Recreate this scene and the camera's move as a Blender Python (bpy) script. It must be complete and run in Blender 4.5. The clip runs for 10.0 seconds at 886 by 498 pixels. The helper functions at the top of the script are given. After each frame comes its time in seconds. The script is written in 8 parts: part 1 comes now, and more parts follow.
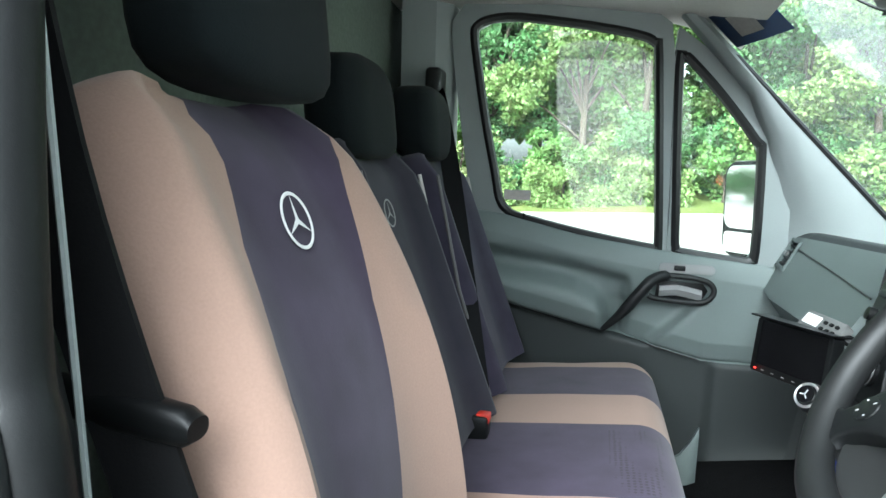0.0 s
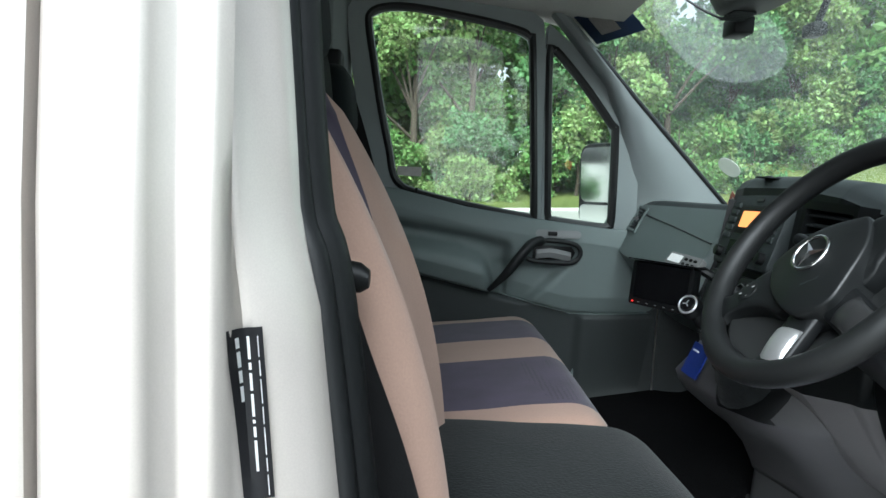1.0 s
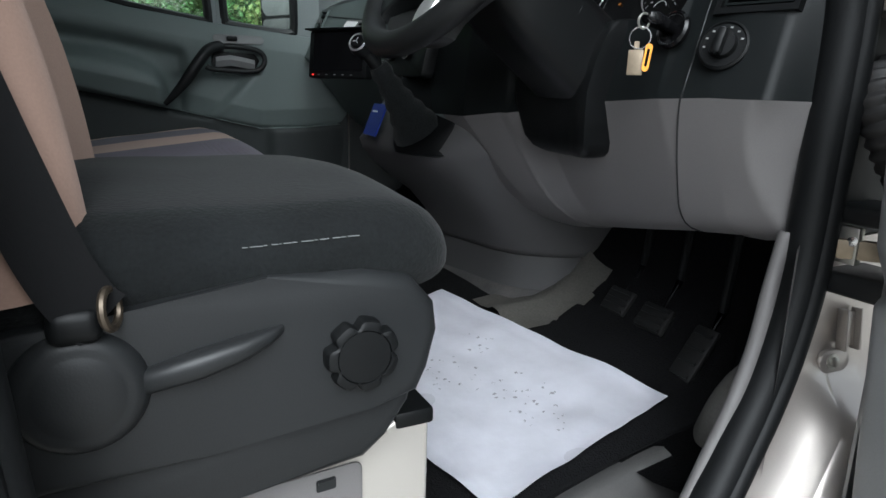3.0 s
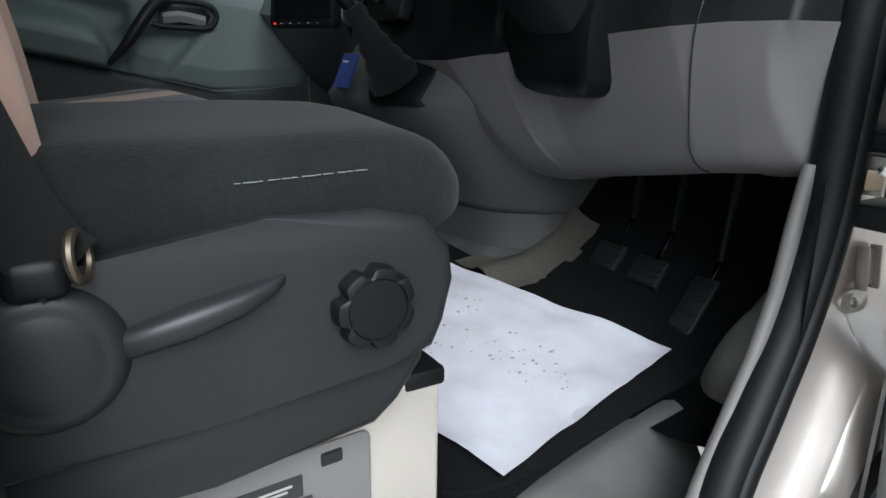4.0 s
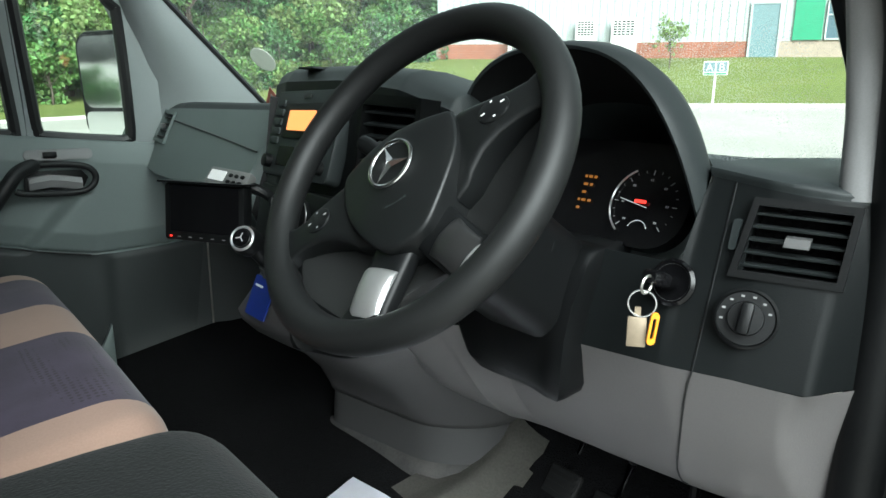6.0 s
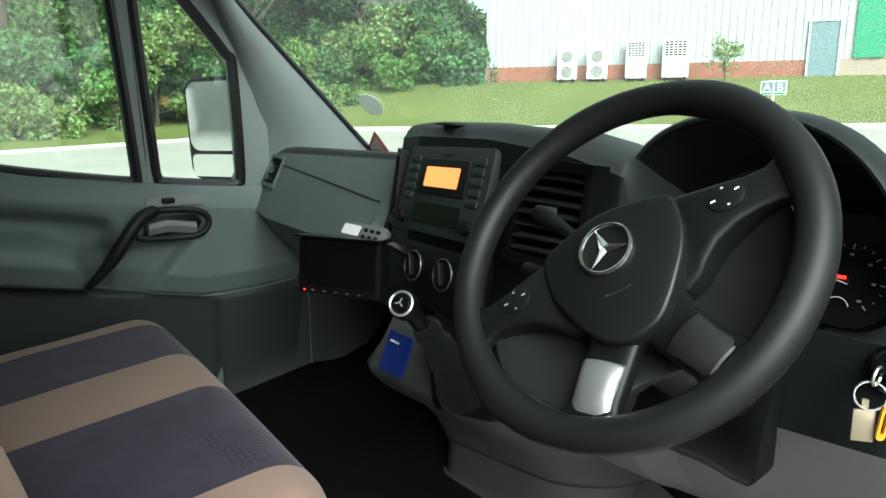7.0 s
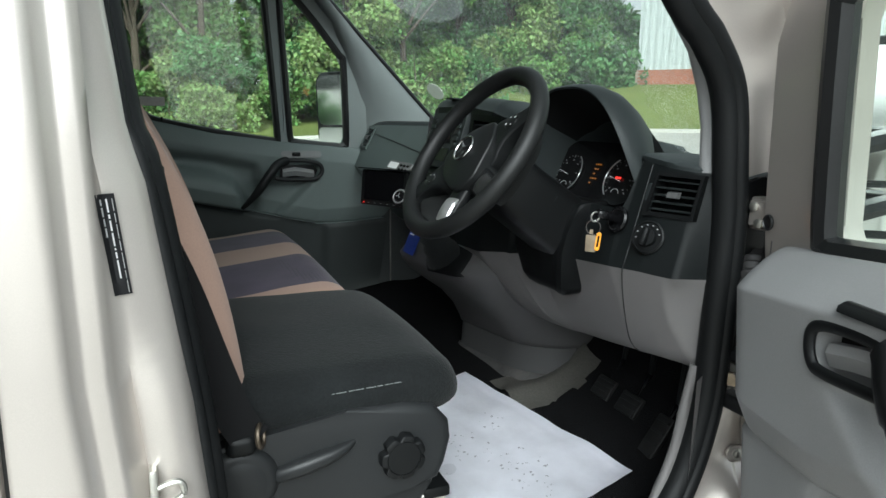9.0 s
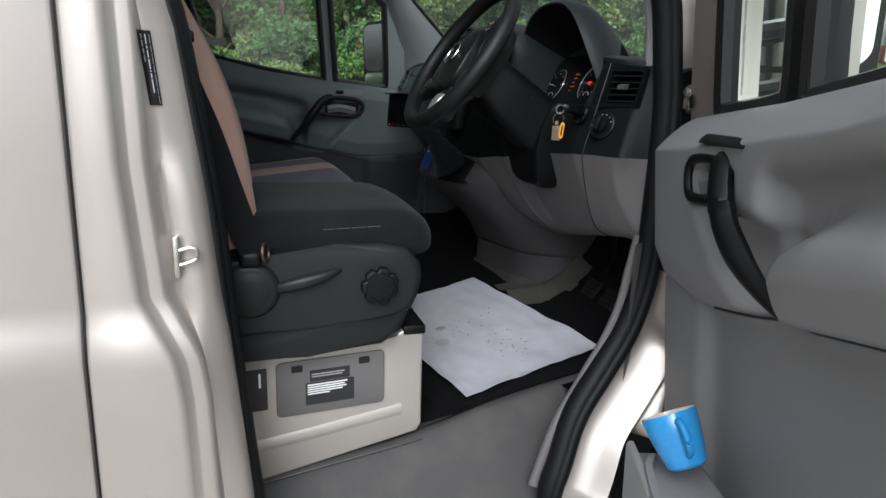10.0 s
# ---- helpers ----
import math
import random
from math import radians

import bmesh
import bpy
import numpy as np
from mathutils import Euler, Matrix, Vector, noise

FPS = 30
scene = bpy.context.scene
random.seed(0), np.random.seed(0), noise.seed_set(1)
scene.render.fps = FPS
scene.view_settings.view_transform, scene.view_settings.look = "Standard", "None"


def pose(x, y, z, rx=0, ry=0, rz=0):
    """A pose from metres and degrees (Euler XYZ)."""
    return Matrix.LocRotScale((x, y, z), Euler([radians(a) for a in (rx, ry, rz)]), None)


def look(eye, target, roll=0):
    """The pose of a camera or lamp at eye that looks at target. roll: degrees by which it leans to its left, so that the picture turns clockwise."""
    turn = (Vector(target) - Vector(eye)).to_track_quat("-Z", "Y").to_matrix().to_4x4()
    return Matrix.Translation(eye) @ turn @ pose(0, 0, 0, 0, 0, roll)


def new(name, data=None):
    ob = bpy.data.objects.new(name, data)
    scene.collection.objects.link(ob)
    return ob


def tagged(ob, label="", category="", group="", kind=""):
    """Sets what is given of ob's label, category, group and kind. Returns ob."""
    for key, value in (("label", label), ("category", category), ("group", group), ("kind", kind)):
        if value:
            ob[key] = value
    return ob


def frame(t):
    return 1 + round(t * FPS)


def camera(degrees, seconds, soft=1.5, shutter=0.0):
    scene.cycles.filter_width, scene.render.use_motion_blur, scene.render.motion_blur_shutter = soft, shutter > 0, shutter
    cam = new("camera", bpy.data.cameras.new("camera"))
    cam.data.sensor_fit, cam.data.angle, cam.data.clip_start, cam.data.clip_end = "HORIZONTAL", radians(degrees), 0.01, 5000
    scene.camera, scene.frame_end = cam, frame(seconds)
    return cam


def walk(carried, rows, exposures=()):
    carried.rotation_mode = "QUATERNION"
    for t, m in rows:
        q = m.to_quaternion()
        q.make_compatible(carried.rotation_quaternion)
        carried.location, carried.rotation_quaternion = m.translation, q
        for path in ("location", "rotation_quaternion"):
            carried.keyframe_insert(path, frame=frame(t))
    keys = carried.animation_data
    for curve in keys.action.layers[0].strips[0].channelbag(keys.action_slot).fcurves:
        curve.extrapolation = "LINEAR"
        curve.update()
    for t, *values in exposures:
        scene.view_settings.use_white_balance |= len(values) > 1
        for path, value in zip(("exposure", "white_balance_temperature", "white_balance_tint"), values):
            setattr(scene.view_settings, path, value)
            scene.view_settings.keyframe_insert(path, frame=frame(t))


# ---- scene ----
cam = camera(67.9, 10.0)
PATH = [
    (0, (0.251, -1.128, 1.596), (-0.2, 0.808, 1.38), 2.7),
    (0.5, (0.184, -1.235, 1.59), (0.025, 0.749, 1.392), 2.7),
    (1, (0.07, -1.314, 1.518), (0.126, 0.675, 1.321), 2.7),
    (1.5, (0.044, -1.346, 1.453), (0.275, 0.63, 1.251), 2.2),
    (2, (0.063, -1.371, 1.393), (0.484, 0.564, 1.116), 1.7),
    (2.5, (0.088, -1.379, 1.32), (0.76, 0.464, 0.933), 1.6),
    (3, (0.14, -1.334, 1.253), (1.008, 0.401, 0.77), 1.5),
    (3.2, (0.16, -1.315, 1.242), (1.063, 0.389, 0.713), 1.4),
    (4.3, (0.111, -1.232, 1.195), (1.146, 0.392, 0.654), 0.9),
    (4.5, (0.121, -1.225, 1.246), (1.203, 0.377, 0.735), 1.0),
    (5, (0.126, -1.217, 1.426), (1.291, 0.345, 0.977), 1.0),
    (5.2, (0.131, -1.209, 1.473), (1.322, 0.337, 1.038), 1.0),
    (6.3, (0.198, -0.941, 1.527), (1.456, 0.546, 1.073), 0.2),
    (6.5, (0.164, -0.91, 1.542), (1.406, 0.597, 1.107), -0.0),
    (7, (0.082, -0.898, 1.573), (1.234, 0.689, 1.181), -0.2),
    (7.5, (0.063, -1.044, 1.567), (1.11, 0.618, 1.192), 0.1),
    (8, (0.092, -1.274, 1.529), (1.094, 0.426, 1.205), 0.3),
    (8.5, (0.085, -1.455, 1.493), (0.988, 0.302, 1.182), 0.6),
    (8.7, (0.036, -1.537, 1.501), (0.885, 0.243, 1.168), 0.7),
    (9, (0.024, -1.65, 1.507), (0.796, 0.154, 1.12), 0.8),
    (9.2, (0.046, -1.74, 1.49), (0.777, 0.074, 1.071), 1.0),
    (9.5, (0.096, -1.857, 1.413), (0.776, -0.027, 0.977), 1.1),
    (10, (0.096, -1.967, 1.349), (0.665, -0.1, 0.909), 1.4),
]
EXPOSURES = [(0, 2.6, 5700, 1), (0.5, 2.2, 5650, 2), (1.0, 1.45, 5700, 2), (1.5, 1.0, 5750, 3), (2.5, 0.85, 5800, 5), (4.5, 1.2, 5900, 6), (5.2, 1.5, 5900, 2), (6.5, 1.4, 6000, -3), (7.5, 1.3, 6100, -6), (8.5, 1.25, 6000, -2), (9.0, 0.9, 5950, 1), (9.5, 0.6, 6000, 4), (10, 0.27, 6050, 10)]
walk(cam, [(t, look(eye, target, roll)) for t, eye, target, roll in PATH], EXPOSURES)

# ---------------------------------------------------------------- tools
def thing(name, m, label, category, group="", kind=""):
    """An empty at a thing's base; its parts hang under it."""
    ob = new(name)
    ob.empty_display_size = 0.05
    ob.matrix_basis = m if isinstance(m, Matrix) else Matrix.Translation(m)
    return tagged(ob, label, category, group, kind)


def finish(name, bm, material, sharp=38):
    bmesh.ops.recalc_face_normals(bm, faces=bm.faces)
    me = bpy.data.meshes.new(name)
    bm.to_mesh(me)
    bm.free()
    for m in material if isinstance(material, (list, tuple)) else [material]:
        me.materials.append(m)
    me.polygons.foreach_set("use_smooth", [True] * len(me.polygons))
    me.set_sharp_from_angle(angle=radians(sharp))
    return me


def part(name, bm, material, parent, label="", local=False, sharp=38):
    """Links a bmesh as one mesh object under a thing or a part. Unless local, the bmesh is given in the world."""
    root = parent
    while root.parent:
        root = root.parent
    if not local:
        bmesh.ops.transform(bm, matrix=root.matrix_basis.inverted(), verts=bm.verts)
    ob = new(name, finish(name, bm, material, sharp))
    ob.parent = parent
    return tagged(ob, label)


def single(name, bm, material, label, category, group="", kind="", sharp=38, base=None):
    """A thing made of one mesh. base: its origin in the world."""
    if base is not None:
        bmesh.ops.translate(bm, vec=-Vector(base), verts=bm.verts)
    ob = new(name, finish(name, bm, material, sharp))
    if base is not None:
        ob.location = base
    return tagged(ob, label, category, group, kind)


def box(bm, x0, x1, y0, y1, z0, z1, bevel=0.0, segments=2, m=None):
    got = bmesh.ops.create_cube(bm, size=1.0)
    vs = got["verts"]
    for v in vs:
        v.co = Vector(((x0 + x1) / 2 + v.co.x * (x1 - x0), (y0 + y1) / 2 + v.co.y * (y1 - y0), (z0 + z1) / 2 + v.co.z * (z1 - z0)))
    if bevel:
        es = {e for v in vs for e in v.link_edges}
        r = bmesh.ops.bevel(bm, geom=list(es), offset=bevel, segments=segments, profile=0.5, affect="EDGES", clamp_overlap=True)
        vs = list({v for f in r["faces"] for v in f.verts} | {v for v in vs if v.is_valid})
    if m is not None:
        bmesh.ops.transform(bm, matrix=m, verts=vs)
    return vs


def loft(bm, rings, cap=True, closed=True):
    """Skins rings of points that have the same count."""
    rows = [[bm.verts.new(p) for p in ring] for ring in rings]
    n = len(rows[0])
    for a, b in zip(rows, rows[1:]):
        for i in range(n if closed else n - 1):
            j = (i + 1) % n
            bm.faces.new((a[i], a[j], b[j], b[i]))
    if cap and closed:
        bm.faces.new(rows[0])
        bm.faces.new(rows[-1])
    return rows


def tube(bm, pts, r, n=10, closed=False, flat=1.0, up=(0, 0, 1)):
    """A tube along points; r: one radius or one for each point; flat squeezes it along up."""
    pts = [Vector(p) for p in pts]
    rs = r if isinstance(r, (list, tuple)) else [r] * len(pts)
    rings = []
    for i, p in enumerate(pts):
        a = pts[i - 1] if i or closed else p
        b = pts[(i + 1) % len(pts)] if i < len(pts) - 1 or closed else p
        d = (b - a).normalized()
        u = Vector(up)
        if abs(u.dot(d)) > 0.95:
            u = Vector((1, 0, 0)) if abs(d.x) < 0.9 else Vector((0, 1, 0))
        s = d.cross(u).normalized()
        u = s.cross(d).normalized()
        rings.append([p + rs[i] * (math.cos(t) * s + flat * math.sin(t) * u) for t in (2 * math.pi * k / n for k in range(n))])
    if closed:
        rings.append(rings[0])
        rows = [[bm.verts.new(p) for p in ring] for ring in rings[:-1]]
        rows.append(rows[0])
        for a, b in zip(rows, rows[1:]):
            for k in range(n):
                bm.faces.new((a[k], a[(k + 1) % n], b[(k + 1) % n], b[k]))
    else:
        loft(bm, rings)


def smooth_path(pts, steps=6, closed=False):
    """Points on a Catmull-Rom curve through pts."""
    pts = [Vector(p) for p in pts]
    n = len(pts)
    out = []
    for i in range(n if closed else n - 1):
        p0 = pts[(i - 1) % n] if closed or i else pts[0]
        p1, p2 = pts[i], pts[(i + 1) % n]
        p3 = pts[(i + 2) % n] if closed or i + 2 < n else pts[-1]
        for k in range(steps):
            t = k / steps
            out.append(0.5 * (2 * p1 + (p2 - p0) * t + (2 * p0 - 5 * p1 + 4 * p2 - p3) * t * t + (3 * p1 - p0 - 3 * p2 + p3) * t ** 3))
    if not closed:
        out.append(pts[-1])
    return out


def rrect(w, h, r, n=5, cx=0.0, cy=0.0):
    """A rounded rectangle, as 2D points."""
    out = []
    for sx, sy, a0 in ((1, 1, 0), (-1, 1, 90), (-1, -1, 180), (1, -1, 270)):
        for k in range(n + 1):
            a = radians(a0 + 90 * k / n)
            out.append((cx + sx * (w / 2 - r) + r * math.cos(a), cy + sy * (h / 2 - r) + r * math.sin(a)))
    return out


def rrect2(rx, ry, n=5):
    """A unit square with rounded corners of the given radii, as 2D points."""
    out = []
    for sx, sy, a0 in ((1, 1, 0), (-1, 1, 90), (-1, -1, 180), (1, -1, 270)):
        for k in range(n + 1):
            a = radians(a0 + 90 * k / n)
            out.append((sx * (0.5 - rx) + rx * math.cos(a), sy * (0.5 - ry) + ry * math.sin(a)))
    return out


def prism(bm, pts, to3d, d0, d1, bevel=0.0, segments=2):
    """Pushes a 2D outline from depth d0 to d1; to3d(u, v, d) gives the place."""
    lo = [bm.verts.new(to3d(u, v, d0)) for u, v in pts]
    hi = [bm.verts.new(to3d(u, v, d1)) for u, v in pts]
    n = len(pts)
    for i in range(n):
        bm.faces.new((lo[i], lo[(i + 1) % n], hi[(i + 1) % n], hi[i]))
    f0, f1 = bm.faces.new(lo), bm.faces.new(hi)
    if bevel:
        bmesh.ops.bevel(bm, geom=list(f0.edges) + list(f1.edges), offset=bevel, segments=segments, profile=0.5, affect="EDGES", clamp_overlap=True)


def lathe(bm, profile, m, n=24, cap=True):
    """Turns a profile of (radius, height) round the local z of m."""
    rings = [[m @ Vector((r * math.cos(a), r * math.sin(a), h)) for a in (2 * math.pi * k / n for k in range(n))] for r, h in profile]
    loft(bm, rings, cap)


def ring(bm, m, radius, r, n=40, k=8, squash=1.0):
    """A torus round the local z of m."""
    rows = []
    for i in range(n):
        a = 2 * math.pi * i / n
        rows.append([bm.verts.new(m @ Vector(((radius + r * math.cos(b)) * math.cos(a), (radius + r * math.cos(b)) * math.sin(a), squash * r * math.sin(b)))) for b in (2 * math.pi * j / k for j in range(k))])
    for i in range(n):
        a, b = rows[i], rows[(i + 1) % n]
        for j in range(k):
            bm.faces.new((a[j], a[(j + 1) % k], b[(j + 1) % k], b[j]))


def frame_of(o, z, x):
    """A matrix with its origin at o, z along z and x near x."""
    z = Vector(z).normalized()
    x = Vector(x)
    x = (x - z * x.dot(z)).normalized()
    y = z.cross(x)
    return Matrix.Translation(o) @ Matrix((x, y, z)).transposed().to_4x4()


def lerp(table, v):
    """A value from a table of (key, value), in straight lines."""
    return float(np.interp(v, [k for k, _ in table], [w for _, w in table]))


def wall_with_hole(bm, outer, inner, to3d, d0, d1):
    """A plate between two outlines of the same count, with thickness."""
    n = len(outer)
    rows = []
    for d in (d0, d1):
        rows.append(([bm.verts.new(to3d(u, v, d)) for u, v in outer], [bm.verts.new(to3d(u, v, d)) for u, v in inner]))
    for i in range(n):
        j = (i + 1) % n
        for o, q in rows:
            bm.faces.new((o[i], o[j], q[j], q[i]))
        for side in (0, 1):
            a, b = rows[0][side], rows[1][side]
            bm.faces.new((a[i], a[j], b[j], b[i]))


def resample(pts, n):
    """n points at even steps round a closed outline."""
    p = np.array(list(pts) + [pts[0]], float)
    s = np.r_[0, np.cumsum(np.hypot(*np.diff(p, axis=0).T))]
    at = np.linspace(0, s[-1], n, endpoint=False)
    return [(float(np.interp(a, s, p[:, 0])), float(np.interp(a, s, p[:, 1]))) for a in at]


# ---------------------------------------------------------------- materials
def mat(name, color, rough=0.5, metal=0.0, vary=0.12, fine=120.0, coarse=5.0, bump=0.06, depth=0.002, coat=0.0, spec=0.5, sheen=0.0, dirt=None, dirt_amount=0.0):
    """A plain material with grain at two scales, in metres."""
    m = bpy.data.materials.new(name)
    m.use_nodes = True
    t = m.node_tree
    n, l = t.nodes, t.links
    b = n["Principled BSDF"]
    b.inputs["Roughness"].default_value, b.inputs["Metallic"].default_value = rough, metal
    b.inputs["Coat Weight"].default_value, b.inputs["Specular IOR Level"].default_value = coat, spec
    b.inputs["Sheen Weight"].default_value = sheen
    c = n.new("ShaderNodeTexCoord")
    f1, f2 = n.new("ShaderNodeTexNoise"), n.new("ShaderNodeTexNoise")
    f1.inputs["Scale"].default_value, f2.inputs["Scale"].default_value = fine, coarse
    f1.inputs["Detail"].default_value, f2.inputs["Detail"].default_value = 4, 5
    for f in (f1, f2):
        l.new(c.outputs["Object"], f.inputs["Vector"])
    add = n.new("ShaderNodeMath")
    add.operation = "ADD"
    l.new(f1.outputs["Fac"], add.inputs[0])
    l.new(f2.outputs["Fac"], add.inputs[1])
    span = n.new("ShaderNodeMapRange")
    span.inputs["From Min"].default_value, span.inputs["From Max"].default_value = 0.7, 1.3
    span.inputs["To Min"].default_value, span.inputs["To Max"].default_value = 1 - vary, 1 + vary
    l.new(add.outputs[0], span.inputs["Value"])
    mul = n.new("ShaderNodeMix")
    mul.data_type, mul.blend_type = "RGBA", "MULTIPLY"
    mul.inputs["Factor"].default_value = 1
    mul.inputs[6].default_value = (*color, 1)
    l.new(span.outputs[0], mul.inputs[7])
    out = mul.outputs[2]
    if dirt:
        f3 = n.new("ShaderNodeTexNoise")
        f3.inputs["Scale"].default_value, f3.inputs["Detail"].default_value = coarse * 2.3, 8
        l.new(c.outputs["Object"], f3.inputs["Vector"])
        r3 = n.new("ShaderNodeMapRange")
        r3.inputs["From Min"].default_value, r3.inputs["From Max"].default_value = 0.48, 0.75
        r3.inputs["To Max"].default_value = dirt_amount
        l.new(f3.outputs["Fac"], r3.inputs["Value"])
        mx = n.new("ShaderNodeMix")
        mx.data_type = "RGBA"
        l.new(r3.outputs[0], mx.inputs["Factor"])
        l.new(out, mx.inputs[6])
        mx.inputs[7].default_value = (*dirt, 1)
        out = mx.outputs[2]
    l.new(out, b.inputs["Base Color"])
    rr = n.new("ShaderNodeMapRange")
    rr.inputs["To Min"].default_value, rr.inputs["To Max"].default_value = max(0.02, rough - 0.08), min(1, rough + 0.08)
    l.new(f2.outputs["Fac"], rr.inputs["Value"])
    l.new(rr.outputs[0], b.inputs["Roughness"])
    if bump:
        bp = n.new("ShaderNodeBump")
        bp.inputs["Strength"].default_value, bp.inputs["Distance"].default_value = bump, depth
        l.new(f1.outputs["Fac"], bp.inputs["Height"])
        l.new(bp.outputs["Normal"], b.inputs["Normal"])
    return m


def node(t, kind, **values):
    n = t.nodes.new(kind)
    for k, v in values.items():
        n.inputs[k].default_value = v
    return n


def math_node(t, op, a, b=None):
    n = t.nodes.new("ShaderNodeMath")
    n.operation = op
    for i, v in enumerate((a, b)):
        if v is None:
            continue
        if isinstance(v, (int, float)):
            n.inputs[i].default_value = v
        else:
            t.links.new(v, n.inputs[i])
    return n.outputs[0]

# ---------------------------------------------------------------- world, sun
world = bpy.data.worlds.new("overcast_sky")
scene.world = world
world.use_nodes = True
wt = world.node_tree
sky = wt.nodes.new("ShaderNodeTexSky")
sky.sky_type, sky.sun_disc = "NISHITA", False
sky.sun_elevation, sky.sun_rotation = radians(40), radians(200)
sky.air_density, sky.dust_density, sky.ozone_density = 1.0, 6.0, 1.0
pale = wt.nodes.new("ShaderNodeHueSaturation")
pale.inputs["Saturation"].default_value = 0.13
wt.links.new(sky.outputs[0], pale.inputs["Color"])
wt.links.new(pale.outputs[0], wt.nodes["Background"].inputs["Color"])
wt.nodes["Background"].inputs["Strength"].default_value = 0.15
sun = new("sun", bpy.data.lights.new("sun", "SUN"))
sun.data.energy, sun.data.angle, sun.data.color = 1.5, radians(50), (1.0, 0.97, 0.93)
sun.matrix_basis = look((-3.2, -9, 8), (0, 0, 0))

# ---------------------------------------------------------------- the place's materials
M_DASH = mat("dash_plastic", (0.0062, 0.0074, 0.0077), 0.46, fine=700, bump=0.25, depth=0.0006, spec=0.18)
# glove side: the same dash plastic, coloured paler for the window's light
M_GLOVELIT = mat("lit_dash_plastic", (0.11, 0.135, 0.13), 0.55, fine=700, bump=0.25, depth=0.0006, spec=0.4)
# paler dash copy: top and hood get their daylight by colour
M_DASHPALE = mat("pale_dash_plastic", (0.02, 0.0245, 0.0252), 0.55, fine=700, bump=0.25, depth=0.0006, spec=0.35)
M_BLACK = mat("black_plastic", (0.0038, 0.0042, 0.0045), 0.45, fine=500, bump=0.12, depth=0.0005, spec=0.22)
M_GLOSS = mat("gloss_black", (0.004, 0.004, 0.0045), 0.15, bump=0, spec=0.25)
M_GREY = mat("grey_plastic", (0.108, 0.102, 0.101), 0.6, fine=600, bump=0.2, depth=0.0006, vary=0.08)
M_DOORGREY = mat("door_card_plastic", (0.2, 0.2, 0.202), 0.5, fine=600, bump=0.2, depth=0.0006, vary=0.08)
# passenger card: the card plastic again, its shaded side put into the colour
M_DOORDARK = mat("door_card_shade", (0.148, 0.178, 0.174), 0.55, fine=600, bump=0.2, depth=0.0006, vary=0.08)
M_PILLAR = mat("pillar_trim", (0.24, 0.265, 0.265), 0.6, fine=600, bump=0.15, depth=0.0005, vary=0.06)
M_SEATPLASTIC = mat("seat_plastic", (0.0125, 0.0133, 0.014), 0.42, fine=500, bump=0.2, depth=0.0006, spec=0.28)
M_RUBBER = mat("rubber", (0.0085, 0.009, 0.0095), 0.4, fine=300, bump=0.1)
M_SEAL = mat("door_seal_rubber", (0.0055, 0.006, 0.0064), 0.5, fine=300, bump=0.1, spec=0.2)
M_VINYL = mat("beige_grey_vinyl", (0.125, 0.12, 0.108), 0.65, fine=200, bump=0.25, vary=0.2, spec=0.3)
M_BRONZE = mat("dull_bronze", (0.1, 0.08, 0.06), 0.4, 0.8, vary=0.2, bump=0)
M_WHEEL = mat("wheel_skin", (0.0066, 0.007, 0.0071), 0.5, fine=900, bump=0.3, depth=0.0005, spec=0.3)
M_PAD = mat("hub_skin", (0.0052, 0.0058, 0.006), 0.4, fine=900, bump=0.3, depth=0.0004, spec=0.35)
M_CARRIER = mat("carrier_plastic", (0.0115, 0.012, 0.012), 0.45, fine=700, bump=0.2, depth=0.0005, spec=0.35)
# right spoke's silver insert, its dark reflection put into the colour
M_DIMINSERT = mat("dim_insert_metal", (0.022, 0.022, 0.022), 0.3, 0.3, bump=0, spec=0.5)
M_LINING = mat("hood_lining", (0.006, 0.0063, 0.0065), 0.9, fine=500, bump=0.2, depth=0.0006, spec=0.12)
M_LOCKRING = mat("dull_ring", (0.16, 0.16, 0.16), 0.35, 0.6, bump=0)
# passenger's lower card and kick panel: footwell shade put into the colour
M_CARDSHADE = mat("shaded_card_plastic", (0.026, 0.031, 0.031), 0.6, fine=600, bump=0.25, depth=0.0006, vary=0.1)
M_WORNPAD = mat("worn_rubber", (0.008, 0.0079, 0.0078), 0.5, fine=120, bump=0.2, vary=0.3)
# console base: console grey darkened again for the shade near the floor
M_CONSOLEDIM = mat("dim_console_plastic", (0.042, 0.0415, 0.042), 0.6, fine=600, bump=0.2, depth=0.0006, vary=0.08, spec=0.35)
M_SILVER = mat("silver_paint", (0.47, 0.432, 0.4), 0.36, 0.62, vary=0.05, fine=900, bump=0.03, coat=0.35)
M_BOXPAINT = mat("seat_box_paint", (0.42, 0.395, 0.36), 0.36, 0.4, vary=0.05, fine=900, bump=0.02, coat=0.3)
M_CHROME = mat("satin_metal", (0.72, 0.72, 0.72), 0.22, 1.0, vary=0.05, bump=0)
M_STEEL = mat("zinc_steel", (0.5, 0.49, 0.45), 0.38, 0.9, vary=0.2, fine=80)
M_BRASS = mat("yellow_metal", (0.26, 0.21, 0.15), 0.4, 0.6, vary=0.2, fine=90)
M_BLACKCLOTH = mat("black_cloth", (0.0064, 0.0073, 0.0076), 0.95, fine=260, bump=0.8, depth=0.0016, sheen=0.05, coarse=12, vary=0.42, spec=0.15)
M_HEADREST = mat("headrest_cloth", (0.006, 0.0085, 0.0095), 0.95, fine=420, bump=0.5, depth=0.001, sheen=0.02, spec=0.15)
M_BELT = mat("belt_webbing", (0.0055, 0.0055, 0.006), 0.75, fine=500, bump=0.4, depth=0.0006, spec=0.12)
